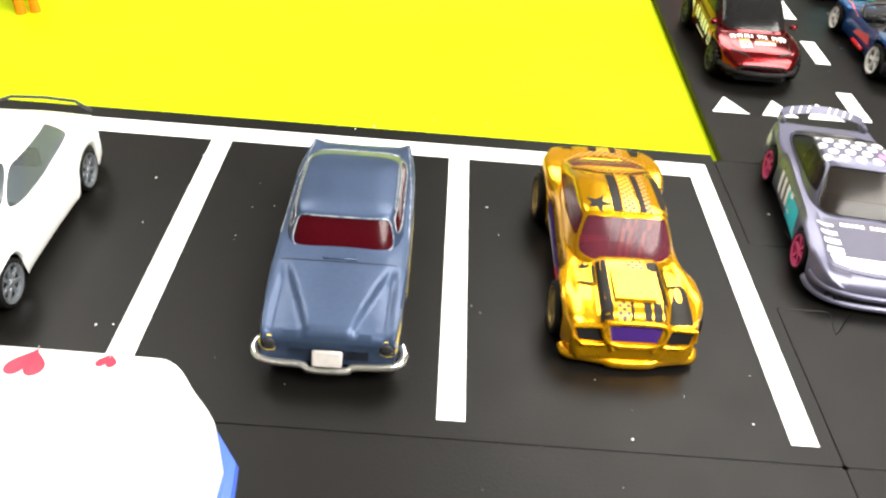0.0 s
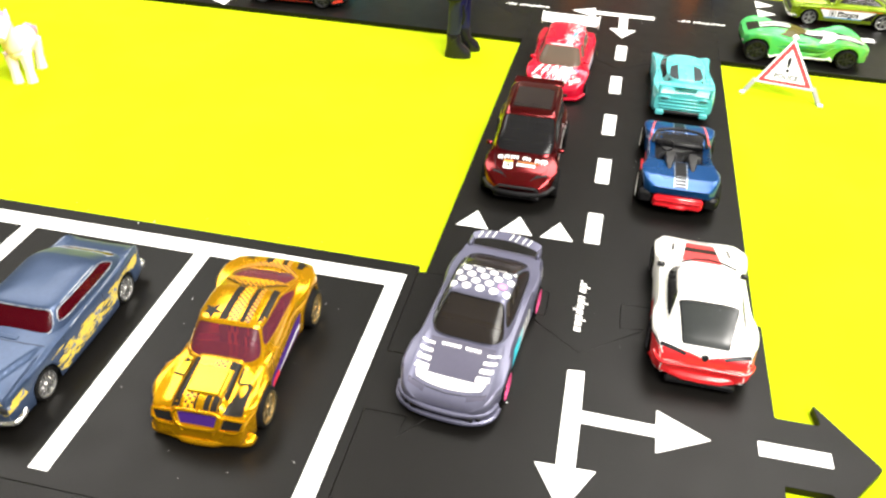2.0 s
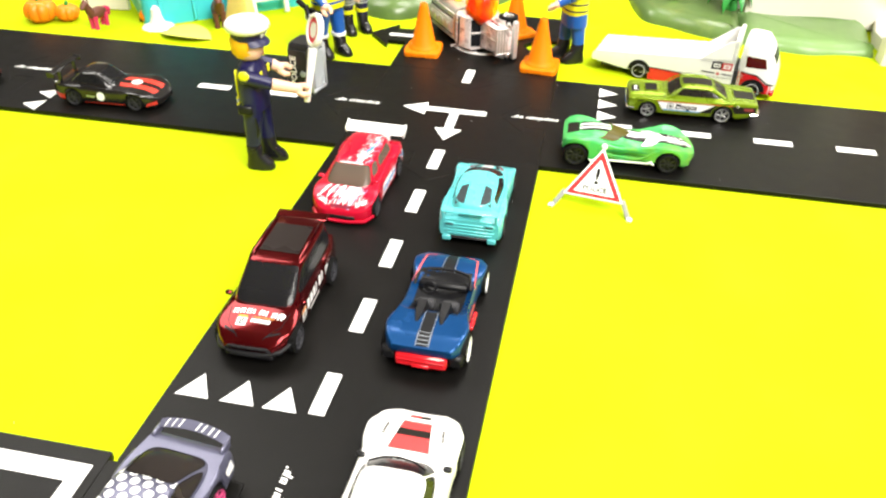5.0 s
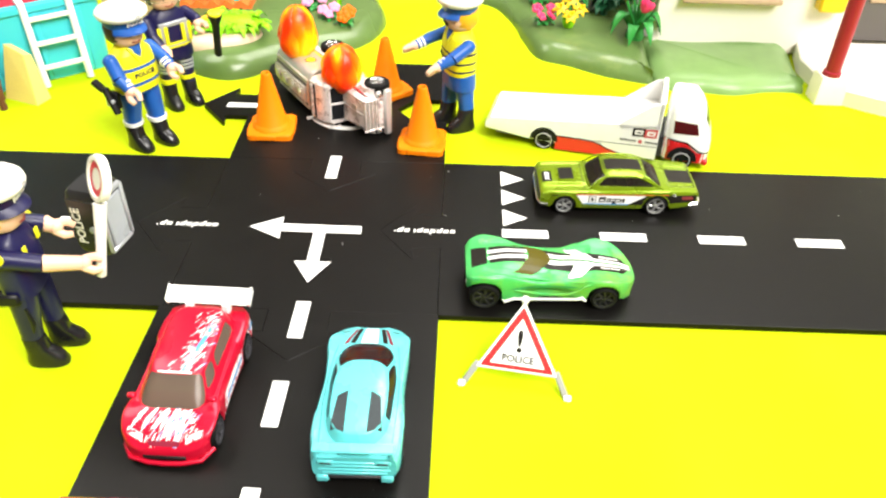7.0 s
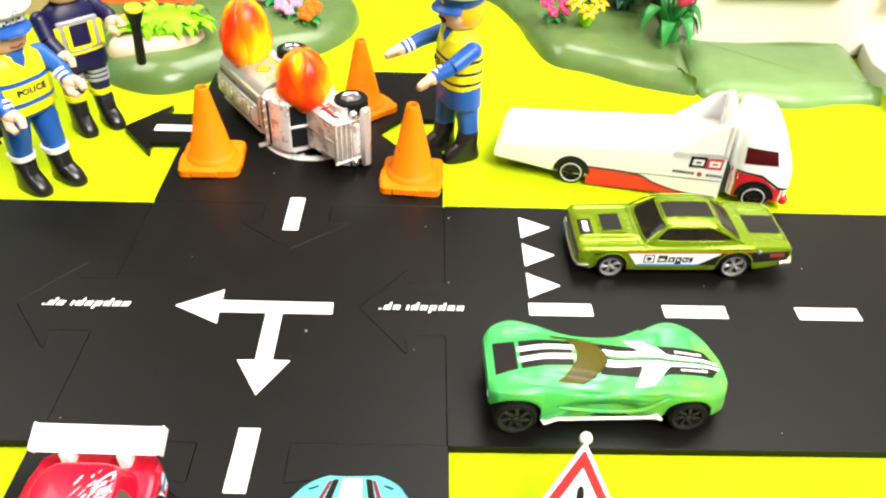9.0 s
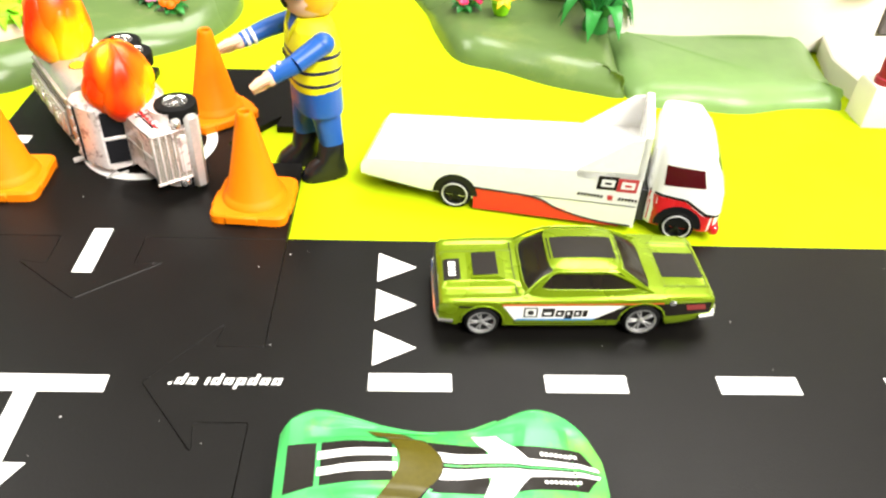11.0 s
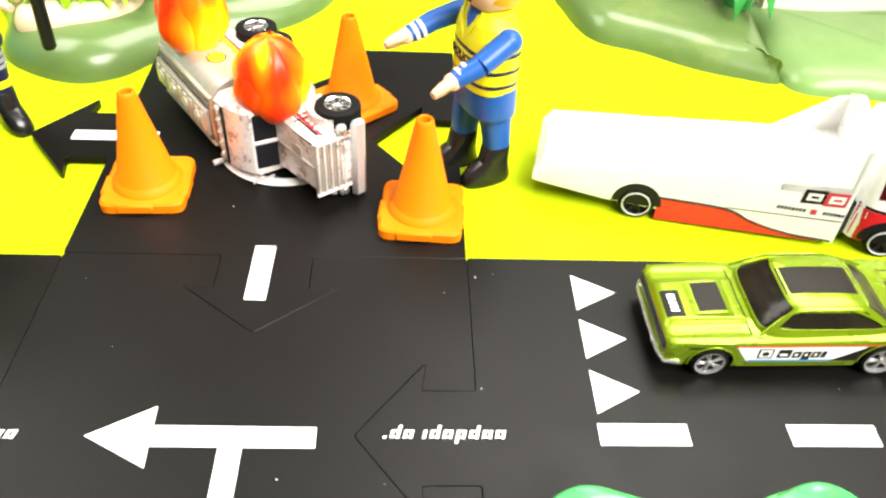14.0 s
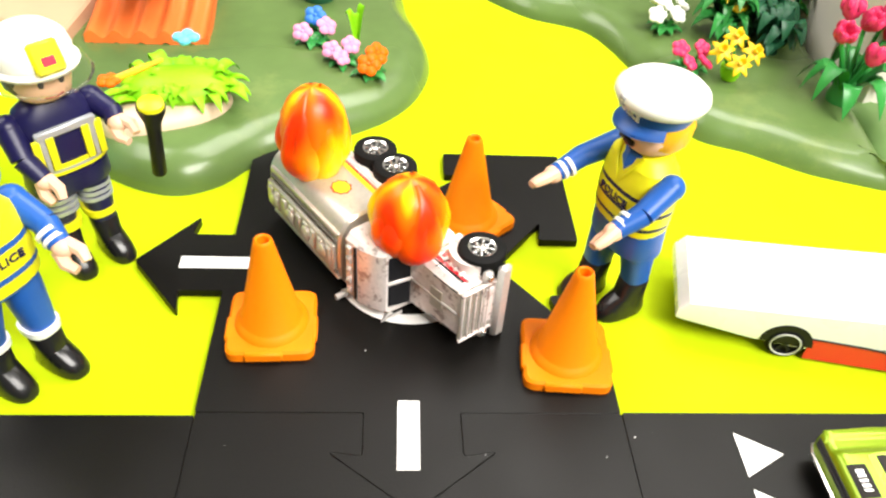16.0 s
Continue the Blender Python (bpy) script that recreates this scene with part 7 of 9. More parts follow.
for z_ in (9.2, 17.4):
    part("panel_gap", B().box((0, 0, 0), (10.0, 0.4, 0.4), SHUT, 0.1, mpose(8.0, 11.75 if z_ < 12 else 11.5, z_)), tanker)
part("panel_gap", B().box((0, 0, 0), (18.0, 0.5, 0.45), SHUT, 0.1, mpose(24.0, 9.7, 15.0, 0, 5, 0)), tanker)
part("bonnet_ridge", B().box((0, 0, 0), (19.0, 1.0, 0.9), STEEL, 0.3, mpose(24.4, 0, 17.4, 0, 6, 0)), tanker)
for q in (-1, 1):
    part("bonnet_edge", B().box((0, 0, 0), (19.0, 0.5, 0.5), SHUT, 0.1, mpose(24.0, q * 7.4, 17.3, 0, 6, 0)), tanker)
for k in range(7):
    part("bonnet_rib", B().box((0, 0, 0), (0.9, 1.0, 7.2), CHALKCAB, 0.3, mpose(17.0 + 2.2 * k, 10.2 - 0.08 * k, 10.2)), tanker)
for k in range(5):
    part("cab_louvre", B().box((0, 0, 0), (0.9, 2.6, 1.0), CHALKCAB, 0.3, mpose(4.4, -7.2 + 3.6 * k, 30.4)), tanker)
part("door_panel", B().box((0, 0, 0), (7.0, 0.6, 7.0), CHALKCAB, 0.4, mpose(10.4, 11.8, 13.0)), tanker)
part("door_handle", B().box((0, 0, 0), (2.0, 0.6, 0.6), STEEL, 0.2, mpose(8.4, 12.2, 15.4)), tanker)
part("bumper", B().box((0, 0, 0), (2.6, 25.6, 4.6), STEEL, 1.2, mpose(36.4, 0, 3.6)), tanker, "silver front bumper")
part("fender", B().loft([[(27 + 7.4 * math.cos(math.pi * k / 12), y_, 5.5 + 7.4 * math.sin(math.pi * k / 12)) for k in range(13)] for y_ in (8.0, 12.6)], CHALKCAB, (True, True)), tanker)
part("fender", B().loft([[(27 + 7.4 * math.cos(math.pi * k / 12), y_, 5.5 + 7.4 * math.sin(math.pi * k / 12)) for k in range(13)] for y_ in (-12.6, -8.0)], CHALKCAB, (True, True)), tanker)
for x_ in (14.5, 24.0):
    part("panel_gap", B().box((0, 0, 0), (0.35, 0.4, 11.0), SHUT, 0.1, mpose(x_, 10.45 if x_ < 20 else 9.75, 11.0)), tanker)
part("hood_vent", B().box((0, 0, 0), (4.5, 7.0, 0.5), TANK, 0.15, mpose(26.0, 0, 17.3, 0, 6, 0)), tanker)
for q in (-1, 1):
    lampb = part("headlamp", B().box((0, 0, 0), (2.2, 3.4, 2.8), STEEL, 0.6, mpose(35.0, q * 10.0, 8.0)), tanker)
    part("lens", B().ball((36.2, q * 10.0, 8.0), (0.5, 1.2, 1.1), CHROME), lampb)
part("step_tank", B().lathe([(3.4, -4.5), (3.4, 4.5)], STEEL, mpose(8.0, 9.4, 6.6, 0, 90, 0), 16), tanker)
part("exhaust", B().tube([(1.0, -11.8, 8), (0.4, -12.2, 33)], 0.9, STEEL), tanker)
part("mirror_arm", B().tube([(13, -11.6, 22), (14.5, -13.2, 27), (14.5, -13.2, 20)], 0.5, STEEL), tanker)
for x, lift_ in ((28.5, 5.0), (-13.2, 3.6), (-23.6, 3.6)):
    core, tyre, rb = wheel_meshes(6.5, 5.4, CHROME, 8, "truck")
    for side in (1, -1):
        w = part("wheel", core, tanker, m=place(x, side * 11.4, lift_, 0 if side > 0 else 180))
        part("tyre", tyre, w)
        part("rim", rb, w)

# flames standing on the tank
FLAME = bpy.data.materials.new("flame_plastic")
FLAME.use_nodes = True
nt = FLAME.node_tree
fb = nt.nodes["Principled BSDF"]
tc = nt.nodes.new("ShaderNodeTexCoord")
mp = nt.nodes.new("ShaderNodeMapping")
mp.inputs["Scale"].default_value = (70, 70, 36)
nz = nt.nodes.new("ShaderNodeTexNoise")
nz.inputs["Scale"].default_value, nz.inputs["Detail"].default_value = 1.0, 1.5
rp = nt.nodes.new("ShaderNodeValToRGB")
rp.color_ramp.elements[0].position, rp.color_ramp.elements[0].color = 0.36, (0.82, 0.03, 0.001, 1)
rp.color_ramp.elements[1].position, rp.color_ramp.elements[1].color = 0.64, (1.0, 0.66, 0.002, 1)
e = rp.color_ramp.elements.new(0.52)
e.color = (0.95, 0.17, 0.001, 1)
nt.links.new(tc.outputs["Object"], mp.inputs["Vector"])
nt.links.new(mp.outputs["Vector"], nz.inputs["Vector"])
sx = nt.nodes.new("ShaderNodeSeparateXYZ")
nt.links.new(tc.outputs["Object"], sx.inputs[0])
petal = nt.nodes.new("ShaderNodeMath")
petal.operation = "ARCTAN2"
nt.links.new(sx.outputs["Y"], petal.inputs[0])
nt.links.new(sx.outputs["X"], petal.inputs[1])
chain = petal
for op, value in (("MULTIPLY", 5.0), ("SUBTRACT", 0.6), ("COSINE", 0.0), ("MULTIPLY", -0.055), ("ADD", 0.0)):
    node = nt.nodes.new("ShaderNodeMath")
    node.operation = op
    nt.links.new(chain.outputs[0], node.inputs[0])
    if op != "COSINE":
        node.inputs[1].default_value = value
    chain = node
nt.links.new(nz.outputs["Fac"], chain.inputs[1])
nt.links.new(chain.outputs[0], rp.inputs["Fac"])
nt.links.new(rp.outputs["Color"], fb.inputs["Base Color"])
fb.inputs["Roughness"].default_value, fb.inputs["Specular IOR Level"].default_value = 0.34, 0.3
fb.inputs["Subsurface Weight"].default_value, fb.inputs["Subsurface Scale"].default_value = 0.04, 0.002
fb.inputs["Subsurface Radius"].default_value = (1.0, 0.45, 0.1)


def flame(x, y, z, r, tall, turn, tilt, label):
    """A tulip-shaped toy flame of five overlapping lobes with deep folds between them."""
    root = thing("toy_flame", label, "toy flame", place(x, y, z, turn, tilt[0], tilt[1]), "flames")
    for k in range(5):
        a0 = 72 * k
        P = []
        for i in range(17):
            v = i / 16
            rad = r * (math.sin(math.pi * min(1, v * 0.84 + 0.12)) ** 0.6) * (1 - 0.2 * v) * (1 + 0.045 * math.sin(9.0 * v + 2.1 * k))
            lean = rad * (1.02 if k % 2 else 0.94)
            row_ = []
            for j in range(11):
                u = j / 10 * 2 - 1
                a = radians(a0 + 45 * u * (1 - 0.6 * v ** 3) + 10 * v)
                bulge = 1 - 0.24 * abs(u) ** 2.0 - 0.10 * math.exp(-(u / 0.16) ** 2) * math.sin(math.pi * v)
                zz = tall * v * (1 - 0.02 * (k * 2 % 5) / 2) - tall * 0.03 * abs(u) ** 1.6 * v ** 2
                row_.append((lean * bulge * math.cos(a), lean * bulge * math.sin(a), zz))
            P.append(row_)
        part("lobe", B().grid(P, FLAME), root)
    part("core", B().ball((0, 0, tall * 0.51), (r * 0.76, r * 0.76, tall * 0.48), FLAME), root)
    return root


flame(-17.2, 330.4, 24.5, 12.5, 27.0, 20, (0, 0), "orange and yellow tulip-shaped toy flame")
flame(9.2, 303.2, 19.0, 12.8, 23.6, 74, (0, 0), "orange-red tulip-shaped toy flame")


# ---- toy figures, each one plain mesh ----
SKIN = mat("skin_plastic", (0.76, 0.47, 0.33), 0.45, vary=0.03)
COPBLUE = mat("blue_moulding", (0.012, 0.085, 0.36), 0.4, coat=0.0, vary=0.05)
NAVY = mat("navy_moulding", (0.008, 0.007, 0.050), 0.38, coat=0.0, spec=0.35, vary=0.08)
HIVIS = mat("yellow_moulding", (0.72, 0.68, 0.012), 0.4, vary=0.04)
HAIRYELLOW = mat("yellow_hair", (0.78, 0.40, 0.01), 0.4)
HAIRDARK = mat("dark_hair", (0.03, 0.018, 0.012), 0.45)
CAPWHITE = mat("white_cap", (0.80, 0.78, 0.74), 0.4, vary=0.02)
SILVERBAND = mat("silver_band", (0.42, 0.44, 0.47), 0.35, 0.4)
BOOT = mat("black_boot", (0.008, 0.008, 0.009), 0.3, coat=0.15, vary=0.2)
POLYLIP = mat("mouth_print", (0.30, 0.06, 0.04), 0.5)
VISOR = glass("clear_visor", (0.95, 0.94, 0.91), 0.97)


def oval(cx, cy, z, rx, ry, n=24, power=2.6):
    out = []
    for k in range(n):
        a = 2 * math.pi * k / n
        c_, s_ = math.cos(a), math.sin(a)
        out.append((cx + rx * math.copysign(abs(c_) ** (2 / power), c_), cy + ry * math.copysign(abs(s_) ** (2 / power), s_), z))
    return out


FRONT = Matrix(((0, 0, 1, 0), (1, 0, 0, 0), (0, 1, 0, 0), (0, 0, 0, 1)))


def figure(label, x, y, heading, suit, vest, bands, left, right, hat, hair, legs=0.0, coat=0.0, cuffs=None, words="", z=GROUND, tilt=0.0, bare=False, extra=None, m=None, name="toy_figure", look_round=0.0, size=(1.0, 1.0)):
    """A jointed toy figure facing +x. left, right: where its hands are; bands: dark stripes round the vest."""
    b = B()
    for q in (-1, 1):
        dx = legs * q
        foot = [oval(dx + 2.6, q * 5.4, 0.0, 7.3, 3.5), oval(dx + 2.6, q * 5.4, 1.4, 7.5, 3.7), oval(dx + 2.1, q * 5.4, 4.4, 6.4, 3.4), oval(dx + 0.3, q * 5.2, 7.2, 4.2, 3.3), oval(dx - 0.2, q * 5.1, 12.5, 3.8, 3.5), oval(dx - 0.2, q * 5.1, 13.0, 3.5, 3.2)]
        b.loft(foot, BOOT)
        leg = [oval(dx - 0.2, q * 5.1, 12.5, 3.6, 3.3), oval(dx * 0.8, q * 5.0, 18, 3.9, 3.6), oval(dx * 0.3, q * 4.7, 28, 4.8, 4.3), oval(0, q * 4.3, 34, 5.2, 4.5)]
        b.loft(leg, suit)
        if cuffs and not coat:
            b.loft([oval(dx - 0.2, q * 4.9, 13.1, 4.3, 4.0), oval(dx - 0.2, q * 4.9, 15.2, 4.4, 4.1)], cuffs)
    lev = [(31.5, 6.2, 9.6), (36, 6.6, 10.0), (42, 6.8, 10.0), (48, 6.4, 9.6), (52.5, 5.2, 8.4), (55.0, 3.6, 5.0)]
    b.loft([oval(0, 0, z_, rx, ry) for z_, rx, ry in lev], suit)
    if coat:
        b.loft([oval(-0.5, 0, coat, 6.7, 10.3), oval(-0.4, 0, coat + 1.2, 6.9, 10.5), oval(-0.2, 0, 34, 6.8, 10.2)], suit)
    if vest:
        f = lambda v: [float(np.interp(v, [l[0] for l in lev], [l[k] for l in lev])) for k in (1, 2)]
        edges = sorted({33.0, 52.0, *[e for bd in bands for e in bd[:2]]})
        for a, c_ in zip(edges, edges[1:]):
            mm = next((bd[2] for bd in bands if bd[0] <= a and c_ <= bd[1]), vest)
            R = []
            for v in np.linspace(a, c_, 4):
                rx, ry = f(v)
                R.append(oval(0, 0, float(v), rx + 0.7, ry + 0.45))
            b.loft(R, mm, (a == 33.0, False))
        b.loft([oval(0, 0, 52.0, 6.1, 9.0), oval(0, 0, 54.4, 5.2, 6.6), oval(0, 0, 55.6, 4.6, 5.0)], vest, (False, True))
        b.loft([[(6.2, 0, 47.2), (6.5, 0.3, 47.2), (6.2, 0.6, 47.2)], [(5.6, -2.4, 52.6), (6.6, 0.2, 52.6), (5.6, 2.4, 52.6)], [(4.2, -3.2, 55.6), (5.6, 0, 55.6), (4.2, 3.2, 55.6)]], suit)
        for q in (-1, 1):
            b.tube([(6.9, q * 0.4, 46.8), (6.6, q * 2.6, 51.6), (4.6, q * 4.4, 55.8)], 0.45, vest)
        if words:
            b.text(words, 3.1, NAVY, mpose(7.35, 0, 42.0) @ FRONT, 0.5)
    for q, hand in ((1, left), (-1, right)):
        sh, hand = Vector((0, q * 10.2, 49.8)), Vector(hand)
        d = (hand - sh).normalized()
        mid = sh.lerp(hand, 0.45) + Vector((0, q * 1.2, 0))
        b.ball(tuple(sh), 3.4, suit)
        wrist = hand - d * 4.6
        fore = SKIN if bare else suit
        b.tube([sh, mid], [3.3, 2.9], suit, seg=12)
        b.tube([mid, wrist], [2.9, 2.4], fore, seg=12)
        if cuffs and not bare:
            b.tube([wrist - d * 4.2, wrist - d * 3.2], 2.78, WHITE, seg=12)
            b.tube([wrist - d * 2.2, wrist - d * 1.2], 2.66, WHITE, seg=12)
        b.ball(tuple(wrist + d * 0.8), 2.4, SKIN)
        side = d.orthogonal().normalized()
        for sg in (-1, 1):
            b.tube([wrist + d * 0.5 + side * sg * 1.3, hand - d * 0.6 + side * sg * 2.3, hand + d * 2.0 + side * sg * 1.5], [1.5, 1.5, 1.1], SKIN, seg=8)
    H = mpose(0, 0, 55, 0, tilt, look_round)
    b.lathe([(3.2, -1.0), (3.4, 1.0)], SKIN, H, 16)
    b.loft([oval(0, 0, z_, r, r, power=2.2) for z_, r in ((0.6, 4.6), (2.2, 6.4), (5.5, 7.1), (9.0, 7.0), (12.0, 6.0), (13.4, 3.4))], SKIN, M=H)
    b.loft([oval(-1.4, 0, z_, r, r + 0.5, power=2.2) for z_, r in ((1.4, 5.2), (4.0, 7.0), (9.0, 7.4), (12.4, 6.4), (14.0, 3.6))], hair, M=H)
    for q in (-1, 1):
        b.ball((6.85, q * 2.4, 7.2), (0.5, 0.75, 1.1), HAIRDARK, H, 8, 6)
    b.tube([H @ Vector((6.5, 2.2, 3.3)), H @ Vector((6.9, 0, 2.8)), H @ Vector((6.5, -2.2, 3.3))], 0.28, POLYLIP, seg=6)
    if hat == "cap":
        band, crown_ = (suit, CAPWHITE)
        b.loft([oval(0, 0, z_, r, r, power=2.1) for z_, r in ((10.2, 7.7), (11.2, 8.0), (13.8, 8.3))], band, M=H)
        b.loft([oval(0.3, 0, z_, rx, rx, power=2.0) for z_, rx in ((13.4, 8.4), (14.4, 10.2), (15.9, 10.9), (17.3, 10.6), (18.6, 9.2), (19.4, 5.6))], crown_, M=H)
        P = []
        for i in range(5):
            P.append([((7.0 + 0.9 * i) * math.cos(radians(a)), (7.4 + 0.3 * i) * math.sin(radians(a)), 11.2 - 0.55 * i - 0.03 * i * i) for a in range(-72, 73, 9)])
        b.grid(P, band, H)
        b.grid([[(p[0], p[1], p[2] - 0.7) for p in r] for r in P], band, H)
        b.text("POLICE", 2.5, CAPWHITE, H @ mpose(8.3, 0, 12.5) @ FRONT, 0.4)
        b.box((10.7, 0, 16.0), (0.8, 2.4, 2.4), SILVERBAND, 0.3, H)
    elif hat == "helmet":
        b.loft([oval(0, 0, z_, r, r * 0.98, power=2.1) for z_, r in ((9.4, 9.9), (10.2, 10.3), (11.0, 9.0), (13.6, 9.2), (16.8, 8.2), (19.0, 5.8), (20.2, 2.2))], CAPWHITE, M=H)
        b.box((0, 0, 0), (1.6, 7.0, 8.0), HIVIS, 0.7, H @ mpose(8.3, 0, 14.6, 0, -22, 0))
        b.box((0, 0, 0), (0.8, 3.4, 2.6), CARDRED, 0.3, H @ mpose(9.1, 0, 14.0, 0, -22, 0))
        P = [[((10.2 + 1.5 * i) * math.cos(radians(a)), (10.2 + 0.5 * i) * math.sin(radians(a)), 12.4 - 1.5 * i) for a in range(-70, 71, 10)] for i in range(4)]
        b.grid(P, VISOR, H)
        b.tube([H @ Vector(p) for p in P[-1]], 0.35, VISOR)
    if extra:
        extra(b, H)
    return whole(name, b, label, "toy figure", m if m is not None else place(x, y, z, heading) @ Matrix.Diagonal((size[0], size[0], size[1], 1)), "toy figures", angle=40)


def tash(b, H):
    b.box((7.0, 0, 4.2), (1.4, 5.6, 1.5), HAIRDARK, 0.5, H)
    b.box((7.0, 0, 7.6), (1.0, 8.6, 1.6), GLOSSBLACK, 0.5, H)


def shades(b, H):
    b.box((6.9, 0, 7.4), (1.0, 8.8, 1.7), GLOSSBLACK, 0.5, H)


def belt(b, H):
    shades(b, H)
    b.box((-1.4, -11.4, 30.0), (5.0, 2.6, 8.6), BLACK, 0.6)
    b.tube([(-4.6, -13.4, 36), (1.0, -13.4, 24)], 1.7, BLACK)
    b.box((-2.2, -13.2, 29.0), (4.6, 2.8, 4.4), SILVERBAND, 0.5)
    b.tube([(-5.0, -13.8, 35), (-10.5, -13.8, 37.5)], [1.7, 1.9], BLACK)


def kit(b, H):
    b.box((-2.0, -10.6, 33.0), (7.5, 2.0, 4.6), BLACK, 0.8)
    b.tube([(3.0, -11.6, 30), (4.0, -12.0, 24), (3.0, -12.0, 20)], [0.6, 0.9, 0.5], BLACK)
    for q in (-1, 1):
        b.box((-6.9, q * 4.2, 44.5), (0.9, 2.4, 12), HIVIS, 0.3)
        b.box((6.5, q * 5.4, 49.0), (0.9, 2.2, 4.0), HIVIS, 0.3)
        b.ball((0.2, q * 12.6, 51.0), (2.8, 1.4, 2.4), HIVIS)
    for z_, tall_, m_ in ((34.4, 1.4, HIVIS), (35.9, 1.5, SILVERBAND), (37.4, 1.4, HIVIS)):
        b.box((-6.9, 0, z_), (0.9, 14.0, tall_), m_, 0.3)
    b.text("POLICE", 3.0, CAPWHITE, mpose(-7.3, 0, 47.0, 0, 0, 180) @ FRONT, 0.5)


def firekit(b, H):
    b.box((6.6, 0, 48.6), (1.6, 15.0, 2.4), SILVERBAND, 0.4)
    for q in (-1, 1):
        b.box((7.1, q * 4.4, 42.9), (0.9, 1.9, 10.2), HIVIS, 0.2)
        b.box((6.9, q * 7.7, 42.9), (0.9, 1.8, 10.2), HIVIS, 0.2)
        b.box((6.9, q * 6.1, 42.9), (0.8, 1.3, 10.2), SILVERBAND, 0.2)
    b.loft([oval(0, 0, 35.6, 7.2, 10.5), oval(0, 0, 38.6, 7.3, 10.6)], HIVIS)
    b.loft([oval(0, 0, 36.7, 7.35, 10.65), oval(0, 0, 37.5, 7.4, 10.7)], SILVERBAND)
    for q in (-1, 1):
        b.loft([oval(-0.1, q * 4.9, 14.5, 4.4, 4.0), oval(-0.1, q * 4.8, 17.0, 4.6, 4.2)], HIVIS)
        for k in range(3):
            b.loft([oval(0, q * 4.7, 21 + 2.0 * k, 4.9, 4.5), oval(0, q * 4.7, 22.2 + 2.0 * k, 4.95, 4.5)], SILVERBAND)


figure("toy officer in blue with yellow police vest and white cap", -86.6, 278.4, -32, COPBLUE, HIVIS, ((36.6, 38.2, COPBLUE), (44.6, 46.2, COPBLUE)), (17, 9.5, 41), (14, -12, 36), "cap", HAIRDARK, 2.2, cuffs=WHITE, words="POLICE", extra=belt, size=(1.08, 0.97))
figure("toy firefighter in dark suit with white helmet holding a torch", -83.1, 322.6, -46, NAVY, None, (), (13, 12, 45), (13, -9, 36), "helmet", HAIRDARK, 0.6, coat=28.0, extra=firekit, size=(1.06, 0.975))
figure("toy officer with moustache, yellow vest and open arms", 68.3, 307.0, 204, COPBLUE, HIVIS, ((35.2, 36.4, NAVY), (39.6, 40.8, NAVY), (44.2, 45.4, NAVY)), (19.4, 12.6, 41), (22.4, -9.8, 43.5), "cap", HAIRYELLOW, -2.4, coat=24.5, cuffs=WHITE, words="POLICE", extra=tash, look_round=-5.0, size=(1.06, 0.975))
figure("toy officer in navy with yellow bands directing traffic", -75.6, 131.5, 4, NAVY, None, (), (13.5, 13.0, 45), (27.2, -2.8, 42), "cap", HAIRYELLOW, 2.0, bare=True, extra=kit, size=(0.97, 1.02))

# what they hold
b = B().lathe([(1.7, -13), (2.0, -12.4), (1.9, 2), (2.2, 6), (3.6, 10), (3.8, 11.6)], BLACK, None, 16)
torch = whole("torch", b, "black torch with yellow lamp held upright", "torch", place(-59.4, 326.4, 36, 0, 8, 6))
part("lamp_glass", B().lathe([(3.5, 11.6), (3.3, 12.6), (1.5, 13.2)], HIVIS, None, 16), torch, "yellow lamp glass")
stem = Vector((0.08, 0.33, 0.94)).normalized()
face = Vector((-0.68, -0.73, 0.0))
face = (face - stem * face.dot(stem)).normalized()
across = stem.cross(face)
grip = Matrix((( across.x, face.x, stem.x, -0.0488), (across.y, face.y, stem.y, 0.1335), (across.z, face.z, stem.z, 0.0390), (0, 0, 0, 1)))
pad = thing("signal_paddle", "white police signal paddle with red ring", "paddle", grip)
part("handle", B().tube([(0, 0, -5.5), (0, 0, -5), (0, 0, 6), (0, 0, 20)], [1.2, 1.6, 1.7, 2.3], CAPWHITE, seg=12), pad)
part("disc", B().lathe([(5.0, -0.7), (5.2, -1.5), (6.4, -1.4), (6.7, 0), (6.4, 1.4), (5.2, 1.5), (5.0, 0.7)], CAPWHITE, mpose(0, 0, 28.4, 90, 0, 0) @ Matrix.Diagonal((1, 1.2, 1, 1)), 28), pad, "white disc with raised rim")
for q in (-1, 1):
    part("ring", B().loft([[(k_ * math.cos(2 * math.pi * k / 28), q * 0.85, 28.4 + 1.2 * k_ * math.sin(2 * math.pi * k / 28)) for k in range(28)] for k_ in (4.9, 3.1)], CARDRED, (False, False)), pad, "red ring")
SHIELDGREY = mat("grey_case_plastic", (0.40, 0.43, 0.47), 0.3, 0.2, vary=0.05)
CASEBLACK = mat("black_case_plastic", (0.02, 0.02, 0.021), 0.38, vary=0.15)
case = thing("police_case", "black and grey police case held on edge", "case", place(-57.0, 155.6, 29.0, -12))


def case_ring(z_, k, x0=-6.7, x1=6.7):
    return [(x_, y_, z_) for x_, y_ in fillet([(x0 * k, -7.0 * k), (x1 * k, -7.0 * k), (x1 * k, 7.0 * k), (x0 * k, 7.0 * k)], 2.4)]


